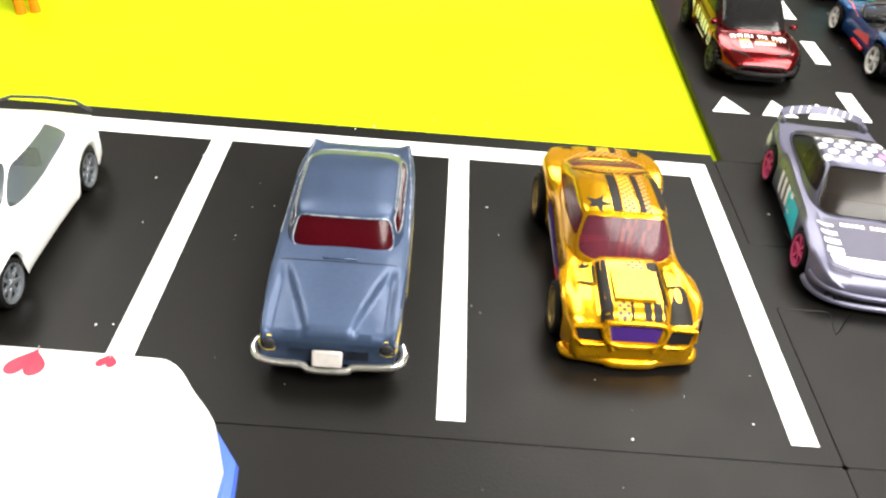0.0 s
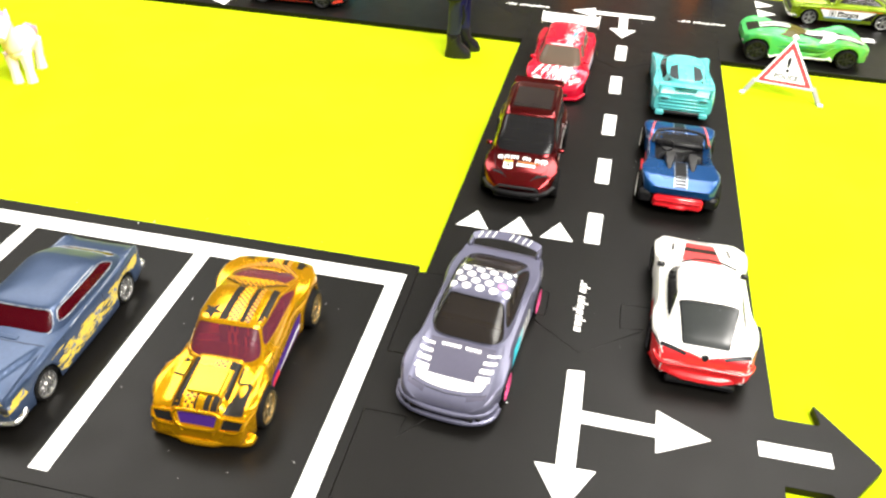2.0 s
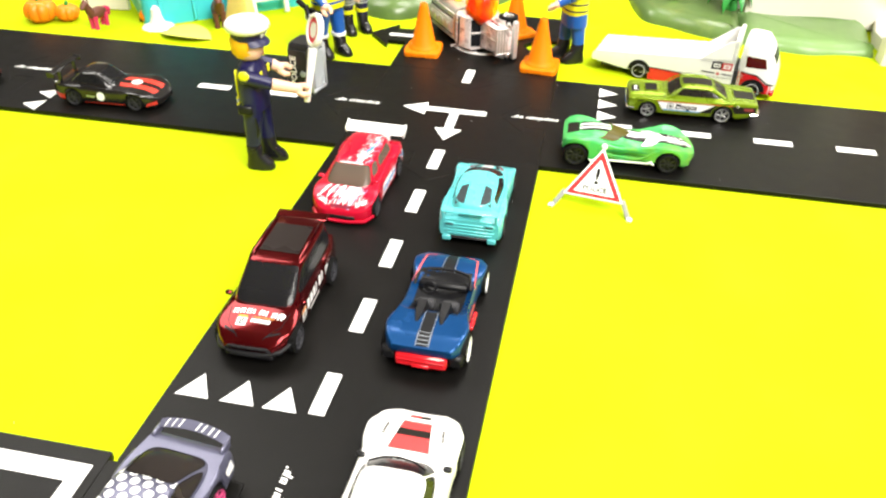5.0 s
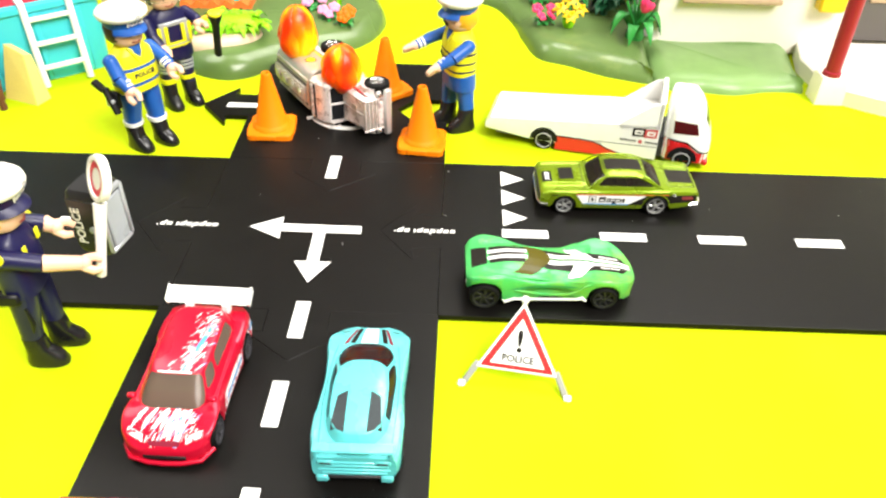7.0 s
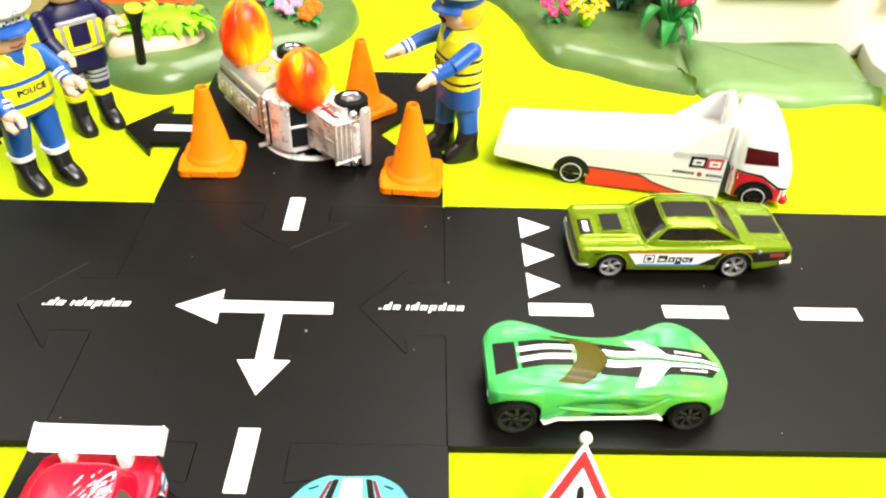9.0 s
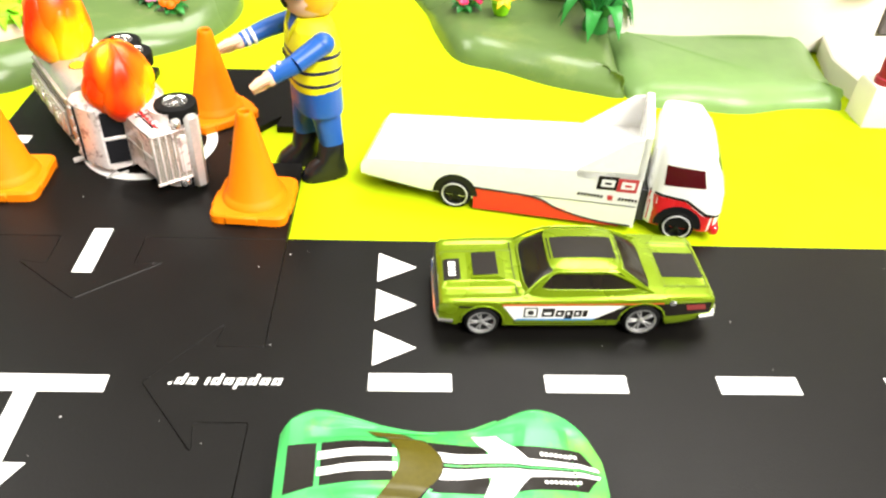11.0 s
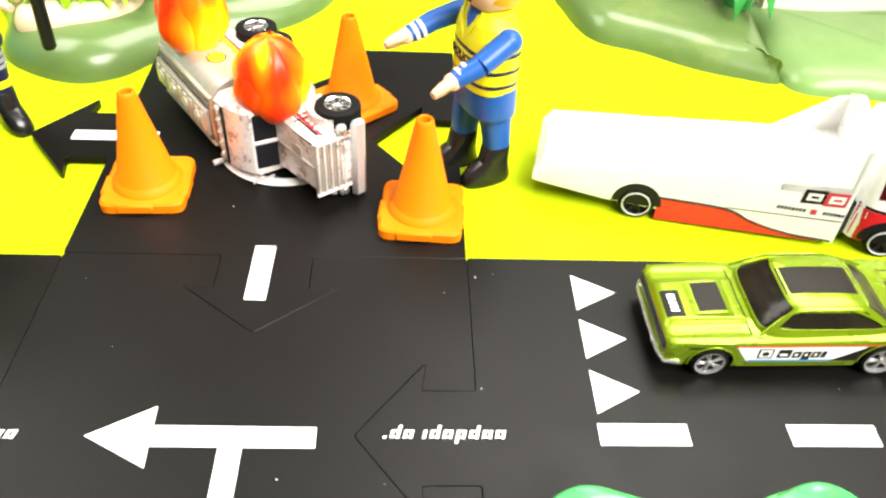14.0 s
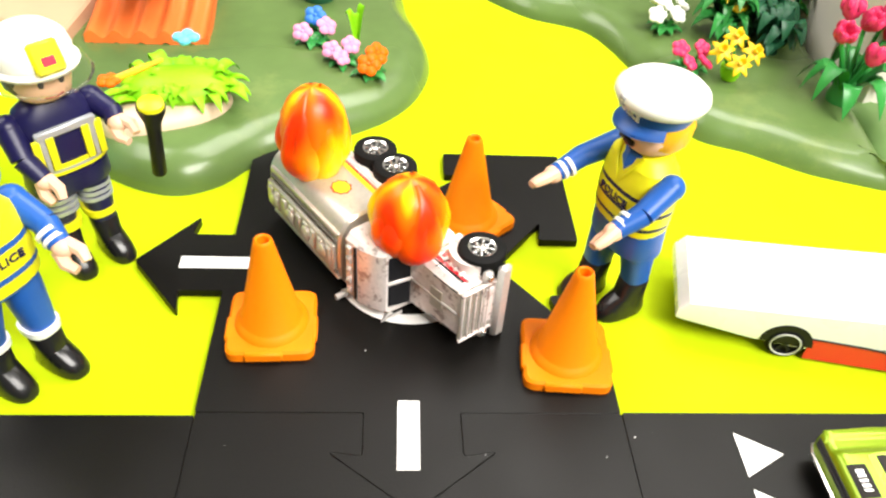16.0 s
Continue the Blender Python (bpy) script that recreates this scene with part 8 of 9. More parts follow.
part("shell", B().loft([case_ring(z_, k) for z_, k in ((0, 0.84), (0.8, 0.95), (2.2, 1.0), (23.5, 1.0), (25.4, 0.94), (26.4, 0.82))], CASEBLACK), case, "black case shell")
part("side_panel", B().box((6.8, 0, 12.6), (1.0, 9.4, 19.0), SHIELDGREY, 0.4), case, "grey side panel")
part("side_frame", B().box((6.6, -6.2, 13.0), (1.6, 1.8, 22.0), SILVERBAND, 0.6).box((6.6, 6.2, 13.0), (1.6, 1.8, 22.0), SILVERBAND, 0.6).box((6.5, 0, 23.8), (1.8, 13.0, 2.6), SILVERBAND, 0.8).box((6.5, 0, 2.0), (1.8, 13.0, 2.2), SILVERBAND, 0.8), case, "pale grey side frame")
part("front_panel", B().box((-0.6, -7.1, 13.0), (10.6, 0.5, 20.5), CASEBLACK, 0.2), case)
part("lettering", B().text("POLICE", 4.6, CAPWHITE, mpose(-3.0, -7.45, 12.6, 90, 0, 0) @ mpose(0, 0, 0, 0, 0, 90), 0.15), case, "white lettering")
part("badge", B().lathe([(1.6, 0), (1.6, 0.3), (1.1, 0.4)], SHIELDGREY, mpose(2.2, -7.35, 11.5, 90, 0, 0), 8), case)

# ---- traffic cones ----
CONE = mat("orange_cone_plastic", (0.82, 0.20, 0.002), 0.5, vary=0.04, bump=0.03, spec=0.15)


def cone(label):
    root = thing("traffic_cone", label, "traffic cone", place(-26.8, 291.0, 0, 2), "traffic cones")
    b = B().prism(fillet([(-11.5, -11.5), (11.5, -11.5), (11.5, 11.5), (-11.5, 11.5)], 3.2), 0, 3.2, CONE, 0.7)
    for q in (-1, 1):
        b.box((q * 11.2, -2, 1.6), (1.6, 8.0, 3.0), CONE, 0.5)
    b.box((-1.5, -11.2, 1.6), (10, 1.8, 3.0), CONE, 0.5)
    part("base", b, root)
    part("body", B().lathe([(9.8, 2.8), (9.4, 4.2), (8.4, 5.0), (7.9, 5.6), (2.5, 31.0), (2.3, 31.8), (1.9, 32.2), (1.5, 31.8), (1.4, 28)], CONE, None, 36), root)
    return root


k1 = cone("bright orange plastic traffic cone on the black road")
copy_thing(k1, place(51.2, 281.4, 0, -4))
copy_thing(k1, place(28.3, 337.0, 0, 40))

# ---- folding warning sign ----
SIGNWHITE = mat("sign_white", (0.80, 0.80, 0.78), 0.4, vary=0.02)
SIGNRED = mat("sign_red", (0.58, 0.018, 0.02), 0.45)
SIGNGREY = mat("sign_grey", (0.26, 0.26, 0.25), 0.5)
sign = thing("warning_sign", "red and white triangular police warning sign on legs", "sign", place(91.1, 119.2, GROUND, -8.7))


def tri(r, lift=0.0):
    return [(-r, -r * 0.56 + lift), (r, -r * 0.56 + lift), (0, r * 1.16 + lift)]


LEAN = mpose(0, 0, 0, 90 - 40, 0, 0)          # the plane of the board: across, up its slope, out
BOARD = LEAN @ mpose(0, 15.2, 0)
part("board", B().prism(fillet(tri(14.4), 1.2), -0.8, 0.4, SIGNWHITE, 0.2, BOARD), sign, "white board edge")
part("red_border", B().prism(fillet(tri(12.9), 0.8), 0.3, 0.55, SIGNRED, 0, BOARD), sign, "red triangle border")
part("inner_face", B().prism(fillet(tri(9.7, -0.4), 0.4), 0.5, 0.7, SIGNWHITE, 0, BOARD), sign, "white inner face")
part("lettering", B().text("!", 10.6, PRINTBLACK, BOARD @ mpose(0, 2.3, 0.8), 0.15, 0.024).text("POLICE", 3.5, PRINTBLACK, BOARD @ mpose(0, -3.6, 0.8), 0.15, 0.02), sign, "black exclamation mark over the word police")
for q in (-1, 1):
    part("leg", B().box((0, 0, 0), (2.2, 10.0, 1.2), SIGNGREY, 0.4, LEAN @ mpose(q * 16.0, 4.6, -0.4, 0, 0, q * 28)), sign, "grey leg")
    part("foot", B().box((0, 0, 0), (2.6, 2.6, 1.4), SIGNWHITE, 0.4, mpose(q * 18.6, 0.2, 0.7, 0, 0, 0)), sign)
part("knob", B().ball((0, 0, 0), (1.5, 1.5, 1.2), SIGNWHITE, LEAN @ mpose(0, 32.6, -0.4)), sign, "pale top hinge")
part("back_leg", B().tube([LEAN @ Vector((0, 31.6, -1.0)), Vector((0, 23.0, 12.0)), Vector((0, 25.0, 0.6))], 0.9, SIGNGREY), sign, "grey leg")


# ---- planted mounds, house, pool and other toys behind the road ----
MOSS = mat("moss_green_plastic", (0.095, 0.155, 0.045), 0.28, coat=0.15, vary=0.12, grain=120, spot=0.40, spot_colour=(0.14, 0.20, 0.06), spot_scale=9)
PALEMOSS = mat("pale_green_plastic", (0.16, 0.27, 0.09), 0.36, coat=0.06, vary=0.1, grain=120)
LEAF = mat("leaf_green_plastic", (0.03, 0.24, 0.045), 0.35, vary=0.12)
DARKLEAF = mat("dark_leaf_plastic", (0.015, 0.10, 0.045), 0.4, vary=0.15)
BRIGHTLEAF = mat("bright_leaf_plastic", (0.23, 0.60, 0.008), 0.45, vary=0.12, spec=0.2)
STONE = mat("sand_stone_plastic", (0.62, 0.47, 0.33), 0.5, vary=0.06, grain=150)
F_PINK = mat("pink_blossom", (0.72, 0.26, 0.44), 0.45)
F_CERISE = mat("cerise_blossom", (0.62, 0.03, 0.12), 0.4)
F_YELLOW = mat("yellow_blossom", (0.80, 0.52, 0.01), 0.4)
F_ORANGE = mat("orange_blossom", (0.85, 0.13, 0.004), 0.4, spec=0.15)
F_BLUE = mat("blue_blossom", (0.03, 0.16, 0.55), 0.4)
F_SKY = mat("sky_blossom", (0.12, 0.50, 0.75), 0.4)
F_WHITE = mat("white_blossom", (0.80, 0.79, 0.74), 0.45)


def mound(label, outline, tall, m, top=None, per=6):
    """A smooth raised plastic base: its edge rises steeply, then levels off."""
    loop = smooth_loop(outline, per)
    cx, cy = sum(p[0] for p in loop) / len(loop), sum(p[1] for p in loop) / len(loop)
    way = 1 if sum(p[0] * q[1] - q[0] * p[1] for p, q in zip(loop, loop[1:] + loop[:1])) > 0 else -1
    R = []
    for k, z in ((0.0, 0.0), (0.6, 0.25), (2.2, 0.52), (5.0, 0.76), (8.5, 0.91), (12.0, 0.97)):
        ring = []
        for i, (x, y) in enumerate(loop):
            (xa, ya), (xb, yb) = loop[i - 3], loop[(i + 3) % len(loop)]
            d = math.hypot(xb - xa, yb - ya) * way
            for short in (1.0, 0.85, 0.7, 0.55, 0.4, 0.28, 0.18):
                q = (x - short * k * (yb - ya) / d, y + short * k * (xb - xa) / d)
                if all(math.hypot(q[0] - u, q[1] - v) >= 0.93 * short * k for u, v in loop):
                    break
            ring.append(q)
        R.append([(x - cx, y - cy, tall * (z + 0.10 * math.sin(x * 0.09 + 1.3) * math.cos(y * 0.07) * (z > 0.3))) for x, y in ring])
    return whole("grass_mound", B().loft(R, m), label, "grass mound", place(cx, cy, GROUND), "grass mounds", angle=60)


mound("glossy dark green plastic grass mound beside the road end", [(-106, 394.8), (-97, 368), (-83, 355.5), (-66, 350), (-52.5, 355), (-43, 366), (-34, 373.5), (-11.3, 386.5), (5, 399.5), (15.7, 418), (19.4, 443), (11, 478), (5, 518), (-14.1, 549.7), (-63.1, 577.3), (-128.3, 565.6), (-156.5, 507.3), (-137.7, 438.3)], 11.0, MOSS)
mound("glossy green plastic flower bed base", [(35.6, 524), (63, 489), (91, 474), (104.5, 443), (109, 420), (117.5, 392.5), (136, 382.5), (154, 371), (172, 364.2), (180.5, 361.8), (183.8, 365), (184.6, 385), (186.8, 420), (187.4, 475.5), (176, 560.3), (95.2, 581.6), (39.9, 560.3)], 10.0, MOSS, per=8)
mound("pale green plastic lawn plate before the house", [(185.2, 359.5), (211, 353), (228, 351), (247, 356), (262, 357), (269.5, 358), (271.5, 382), (275.5, 409), (274, 417), (232.5, 418), (186, 417), (184.2, 400)], 8.0, PALEMOSS, per=8)

TOP = GROUND + 10.5


def blossom(b, c, r, m, petals=5, cup=0.25, heart=None, turn=0.0, tilt=(0, 0)):
    """One moulded flower head of rounded petals."""
    M = mpose(*c, tilt[0], tilt[1], turn)
    for k in range(petals):
        a = 2 * math.pi * k / petals
        b.ball((0.55 * r * math.cos(a), 0.55 * r * math.sin(a), cup * r * 0.5), (r * 0.5, r * 0.5, r * 0.34), m, M, 10, 6)
    b.ball((0, 0, cup * r * 0.7), (r * 0.24, r * 0.24, r * 0.28), heart or m, M, 8, 5)


def trumpet(b, c, r, m, tilt):
    """A star-shaped flower with an open cup in its middle."""
    M = mpose(*c, *tilt, 0)
    for k in range(6):
        a = 2 * math.pi * k / 6
        P = [[(t * r * math.cos(a) - w * r * 0.36 * (1 - t) ** 0.6 * math.sin(a), t * r * math.sin(a) + w * r * 0.36 * (1 - t) ** 0.6 * math.cos(a), r * (0.1 - 0.25 * t * t) - 0.08 * r * abs(w)) for w in (-1, -0.5, 0, 0.5, 1)] for t in (0.1, 0.35, 0.6, 0.85, 1.0)]
        b.grid(P, m, M)
        b.grid([[(x, y, z - 0.25) for x, y, z in q] for q in P], m, M)
    b.lathe([(r * 0.2, 0), (r * 0.34, r * 0.5), (r * 0.3, r * 0.5), (r * 0.14, r * 0.1)], m, M, 12)


def leaf(b, base, direction, long, wide, rise, droop, m):
    """A bent leaf blade with thickness."""
    d = Vector((math.cos(radians(direction)), math.sin(radians(direction)), 0))
    s_ = Vector((-d.y, d.x, 0))
    for off in (0.0, -0.5):
        P = []
        for i in range(9):
            t = i / 8
            c_ = Vector(base) + d * long * t + Vector((0, 0, rise * math.sin(t * math.pi * 0.75) - droop * t ** 3 + off))
            w = wide * (math.sin(math.pi * (0.12 + 0.88 * t)) ** 0.7) if t < 1 else 0.05
            P.append([tuple(c_ + s_ * w * u + Vector((0, 0, 0.25 * w * abs(u)))) for u in (-1, -0.5, 0, 0.5, 1)])
        b.grid(P, m)


def flower_clump(name, label, x, y, heads, m, leaves, r=4.2, z=TOP, heart=None, petals=5, leafmat=None, turn=0.0, stem=True):
    """A low moulded clump: a star of leaves, stems, and flower heads (dx, dy, height)."""
    root = thing(name, label, "toy flowers", place(x, y, z, turn), "toy flowers")
    b = B()
    for k in range(leaves):
        leaf(b, (0, 0, 0.4), 360 * k / leaves + 17, 6.5 + 1.5 * (k % 2), 2.0, 1.6, 0.9, leafmat or LEAF)
    b.lathe([(3.4, -0.6), (3.2, 0.8), (2.0, 1.4)], leafmat or LEAF, None, 12)
    for dx, dy, h in heads:
        b.tube([(dx * 0.2, dy * 0.2, 0.5), (dx * 0.7, dy * 0.7, h * 0.5), (dx, dy, h)], 0.6, leafmat or LEAF, seg=6)
    part("leaves", b, root, "green leaf rosette")
    for i, (dx, dy, h) in enumerate(heads):
        bb = B()
        blossom(bb, (dx, dy, h), r, m, petals, heart=heart, turn=31 * i, tilt=(38, 0))
        part("blossom", bb, root)
    return root


flower_clump("orange_flowers", "two orange toy flowers with green leaves on the mound", -4.0, 412.6, ((-0.5, -2.0, 5.0), (2.2, 4.6, 6.0)), F_ORANGE, 6, 4.5)
flower_clump("pink_flowers", "pink toy flower clump on the green mound", -14.8, 421.0, ((-4.0, 0.0, 5.0), (3.0, 2.5, 6.0), (-0.5, -3.5, 4.0)), F_PINK, 7, 3.8)
flower_clump("pink_flowers", "pale pink toy flowers on the green mound", -26.5, 435.5, ((-4.5, -1.0, 5.0), (4.6, 2.6, 6.0)), F_PINK, 6, 4.0)
flower_clump("blue_flowers", "blue toy flower on the green mound", -27.6, 448.6, ((0.5, 0.0, 5.0),), F_BLUE, 5, 4.4)
b = B()
leaf(b, (0, 0, 0), 150, 5.0, 1.6, 13, -3, BRIGHTLEAF)
leaf(b, (0, 0, 0), 40, 4.0, 1.9, 15, -4, BRIGHTLEAF)
leaf(b, (0, 0, 0), 95, 2.0, 1.6, 12, -3, BRIGHTLEAF)
whole("sprout", b, "bright green toy sprout with upright leaves", "toy plant", place(-10.0, 434.6, TOP))
b = B().lathe([(6.5, 0), (8.6, 5), (9.4, 11), (7.6, 14), (5.5, 15)], DARKLEAF, None, 20)
for k in range(9):
    leaf(b, (0, 0, 9), 40 * k, 8, 2.6, 12, 4, DARKLEAF)
whole("dark_shrub", b, "dark blue-green toy shrub on the mound", "toy plant", place(-27.9, 475.5, TOP))

# bright bush on its stone
b = B()
R = []
loop = smooth_loop([(-22, -8), (-10, -13), (8, -11), (19, -3), (20, 6), (8, 12), (-12, 12), (-23, 4)], 5)
for k, z in ((1.0, 0), (1.0, 5), (0.94, 8.4), (0.8, 10.2), (0.4, 11.2)):
    R.append([(x * k, y * k, z) for x, y in loop])
whole("stone", B().loft(R, STONE), "sand-coloured toy stone under a bright bush", "toy stone", place(-70.5, 383.2, GROUND + 5.0, 20), angle=50)
rnd = random.Random(9)
bush = thing("bright_bush", "bright yellow-green toy bush with spiky leaves", "toy bush", place(-68.7, 388.5, GROUND + 15.0, 8))
part("mound", B().ball((0, 0, 2.5), (18, 11, 6), BRIGHTLEAF), bush)
for k in range(90):
    a = rnd.uniform(0, 360)
    rr = rnd.uniform(1, 13)
    b = B()
    leaf(b, (rr * math.cos(radians(a)) * 1.3, rr * math.sin(radians(a)) * 0.8, rnd.uniform(0, 3.5)), a + rnd.uniform(-30, 30), rnd.uniform(6, 12), rnd.uniform(1.8, 2.8), rnd.uniform(2.0, 6), rnd.uniform(1, 4), BRIGHTLEAF)
    part("leaf", b, bush)
bb = B()
blossom(bb, (0, 0, 0), 4.6, F_SKY, 4)
whole("sky_flower", bb, "light blue toy blossom on the bright bush", "toy flowers", place(-66.0, 397.0, GROUND + 31.0))
bb = B()
blossom(bb, (0, 0, 0), 4.0, F_ORANGE, 5)
bb.tube([(0, 0, 0), (9, 2, 2.5), (18, 5, 4.5)], [1.2, 1.4, 0.6], HAIRYELLOW)
whole("orange_flower", bb, "orange toy blossom on a yellow stalk by the bush", "toy flowers", place(-91.7, 387.4, GROUND + 19.0, 10))

# flower bed before the house
flower_clump("white_flowers", "white toy flower clump with green leaves", 121.0, 459.5, ((-5, -2, 7), (4, -1, 7), (0, 5, 9), (7, 5, 9), (-4, 5, 9)), F_WHITE, 8, 4.0)
flower_clump("red_flowers", "cerise toy flower clump with green leaves", 122.0, 424.5, ((-4.5, 2, 8), (4.5, 3, 8), (-2.5, -5.5, 6), (4, -4.5, 6)), F_CERISE, 8, 3.7)
dr = thing("daffodils", "yellow toy daffodils in a lime green pot", "toy flowers", place(137.5, 420.0, TOP), "toy flowers")
part("pot", B().lathe([(3.0, -0.6), (4.0, 2.0), (4.4, 5.0), (3.6, 5.6)], BRIGHTLEAF, None, 16), dr, "lime green pot")
b = B()
for dx, dy, h in ((-6.4, -1, 12), (6.4, -1.6, 12), (0, -6.0, 9), (0.5, 5, 15)):
    b.tube([(dx * 0.2, dy * 0.2, 4), (dx, dy, h)], 0.6, LEAF, seg=6)
part("stems", b, dr)
for dx, dy, h in ((-6.4, -1, 12), (6.4, -1.6, 12), (0, -6.0, 9), (0.5, 5, 15)):
    bb = B()
    trumpet(bb, (dx, dy, h), 5.4, F_YELLOW, (38, dx * 2.0))
    part("blossom", bb, dr, "yellow trumpet blossom")
tu = thing("tulip_plant", "cerise toy tulips with broad arching green leaves", "toy flowers", place(177.0, 405.0, TOP), "toy flowers")
b = B().lathe([(5.4, -0.6), (5.8, 2), (4.6, 6), (3.4, 8)], LEAF, None, 16)
for k in range(9):
    leaf(b, (1.5 * math.cos(radians(40 * k)), 1.5 * math.sin(radians(40 * k)), 2), 40 * k + 10, 15 + 3 * (k % 2), 3.6, 11 + 3 * (k % 3), 9, LEAF)
part("leaves", b, tu, "arching green leaves")
for i, (dx, dy, h) in enumerate(((-9, 2, 25), (1, 6, 28), (10, 4, 25), (2, -5, 19), (-3, 11, 29), (11, 11, 27))):
    bb = B().tube([(0, 0, 5), (dx * 0.5, dy * 0.5, h * 0.6), (dx, dy, h)], 0.8, LEAF, seg=6)
    part("stem", bb, tu)
    bb = B()
    M = mpose(dx, dy, h, 32, 0, 40 * i)
    bb.lathe([(0.9, -1.4), (3.0, 0.4), (3.9, 3.4), (3.5, 5.8), (2.9, 5.6), (1.7, 2.3), (1.0, 1.8)], F_CERISE, M, 18)
    for k in range(6):
        bb.ball((3.3 * math.cos(k * math.pi / 3), 3.3 * math.sin(k * math.pi / 3), 4.1), (1.5, 1.5, 2.6), F_CERISE, M, 8, 6)
    part("blossom", bb, tu)
for x, y, m, n, rad in ((146, 458, LEAF, 13, 17), (165, 463, DARKLEAF, 12, 18), (163, 443, DARKLEAF, 9, 12), (176, 478, LEAF, 10, 15)):
    b = B()
    rnd = random.Random(int(x))
    for k in range(n * 3):
        leaf(b, (rnd.uniform(-3, 3), rnd.uniform(-3, 3), rnd.uniform(0, 10)), 360 * k / n + rnd.uniform(-12, 12), rnd.uniform(0.6, 1.0) * rad, rnd.uniform(2.0, 3.6), rnd.uniform(3, 14), rnd.uniform(2, 6), m)
    b.tube([(0, 0, -1), (0, 0, 14)], [2.4, 1.4], m)
    whole("leafy_shrub", b, "dense dark green toy shrub in the flower bed", "toy bush", place(x, y, TOP), "toy shrubs")
bb = B()
blossom(bb, (0, 0, 0), 6.0, F_YELLOW, 8, heart=F_ORANGE, tilt=(35, 0))
bb.tube([(0, 0, -13), (0, 0, 0)], 0.7, LEAF)
whole("marigold", bb, "yellow toy marigold among the shrubs", "toy flowers", place(149.0, 459.5, TOP + 14), "toy flowers")
flower_clump("white_flowers", "small white toy flowers behind the shrubs", 179.0, 468.0, ((-4, 0, 14), (4, 2, 16)), F_WHITE, 6, 4.0)

# house front
HOUSE = mat("cream_house_plastic", (0.76, 0.72, 0.64), 0.5, vary=0.03, grain=60)
TAN = mat("tan_sill_plastic", (0.42, 0.30, 0.20), 0.5)
POSTRED = mat("dark_red_post", (0.28, 0.006, 0.026), 0.4, coat=0.05)
DOORGREY = mat("grey_door_plastic", (0.10, 0.09, 0.085), 0.4)
house = thing("toy_house", "cream toy house front with porch and red post", "toy house", place(0, 0, GROUND))
part("wall", B().box((246, 424, 75), (116, 30, 150), HOUSE, 1.5), house, "cream front wall")
part("side_wall", B().box((196, 492, 75), (16, 106, 150), HOUSE, 1.5), house)
part("window_sill", B().box((232, 406.5, 35.2), (60, 7, 3.4), TAN, 0.8), house, "tan window sill")
win = part("window", B().box((232, 408.4, 64), (52, 2.5, 54), TAN, 0.6), house, "tan framed window")
part("pane", B().box((219.5, 407.0, 64), (21, 1.2, 46), SMOKE, 0.3), win)
part("pane", B().box((244.5, 407.0, 64), (21, 1.2, 46), SMOKE, 0.3), win)
part("porch_floor", B().prism(fillet([(277, 357), (285.5, 343.4), (304, 332), (360, 306), (470, 270), (470, 412), (279, 408.4), (273.5, 384)], 2.0), 0, 9.5, HOUSE, 0.8), house, "cream porch floor")
part("porch_block", B().loft([[(278.4 + a * k, 349.6 + c_ * k, z_) for a, c_ in ((-7.8, -6.8), (8.0, -7.0), (9.0, 7.2), (-8.2, 6.6))] for z_, k in ((0, 1.0), (15.0, 0.93), (16.0, 0.86))], HOUSE), house, "cream block under the post")
part("post", B().tube([(277.6, 348.6, 15), (277.6, 348.6, 18.2), (277.6, 348.6, 18.7), (277.6, 348.6, 150)], [4.9, 4.9, 4.1, 4.1], POSTRED, seg=20), house, "dark red round porch post")
part("porch_wall", B().box((386, 426, 75), (160, 24, 150), HOUSE, 1.0), house, "cream wall behind the porch")
door = part("door", B().box((330, 413, 62), (42, 6, 104), DOORGREY, 1.0), house, "dark grey door")
part("door_panel", B().box((330, 409.6, 70), (28, 1.6, 70), TAN, 0.5), door)
part("door_frame", B().box((306, 412, 64), (5, 8, 108), DOORGREY, 0.8), house)
whole("letter_box", B().box((0, 0, 8), (16, 9, 16), F_YELLOW, 1.4).box((0, -4.8, 11), (11, 0.6, 1.2), BLACK, 0.2), "yellow toy letter box on the house wall", "letter box", place(291.0, 404.6, GROUND + 31))

# turquoise pool with ladder
TURQ = mat("turquoise_plastic", (0.05, 0.50, 0.58), 0.35, coat=0.15, vary=0.04)
POOLRED = mat("dark_red_plastic", (0.36, 0.01, 0.03), 0.4)
LADDERWHITE = mat("white_ladder_plastic", (0.78, 0.78, 0.76), 0.4)
pool = thing("toy_pool", "turquoise toy tub with a dark red inside", "toy pool", place(-212, 368, GROUND, 38))
wallp = fillet([(-58, -48), (58, -48), (58, 48), (-58, 48)], 8)
inner = fillet([(-54, -44), (54, -44), (54, 44), (-54, 44)], 6)
part("tub", B().loft([[(x, y, 0) for x, y in wallp], [(x * 1.02, y * 1.02, 40) for x, y in wallp], [(x * 1.05, y * 1.05, 41) for x, y in wallp], [(x * 1.05, y * 1.05, 44) for x, y in wallp], [(x, y, 44) for x, y in inner], [(x, y, 30) for x, y in inner]], TURQ, (True, False)), pool, "turquoise tub wall")
part("lining", B().prism(inner, 28, 31, POOLRED), pool, "dark red lining")
for k in range(5):
    part("rib", B().box((-46 + 23 * k, -49.0, 20), (3, 1.4, 38), TURQ, 0.5), pool)
lad = thing("toy_ladder", "white toy ladder leaning on the turquoise tub", "toy ladder", place(-155.5, 344.5, GROUND, 38))
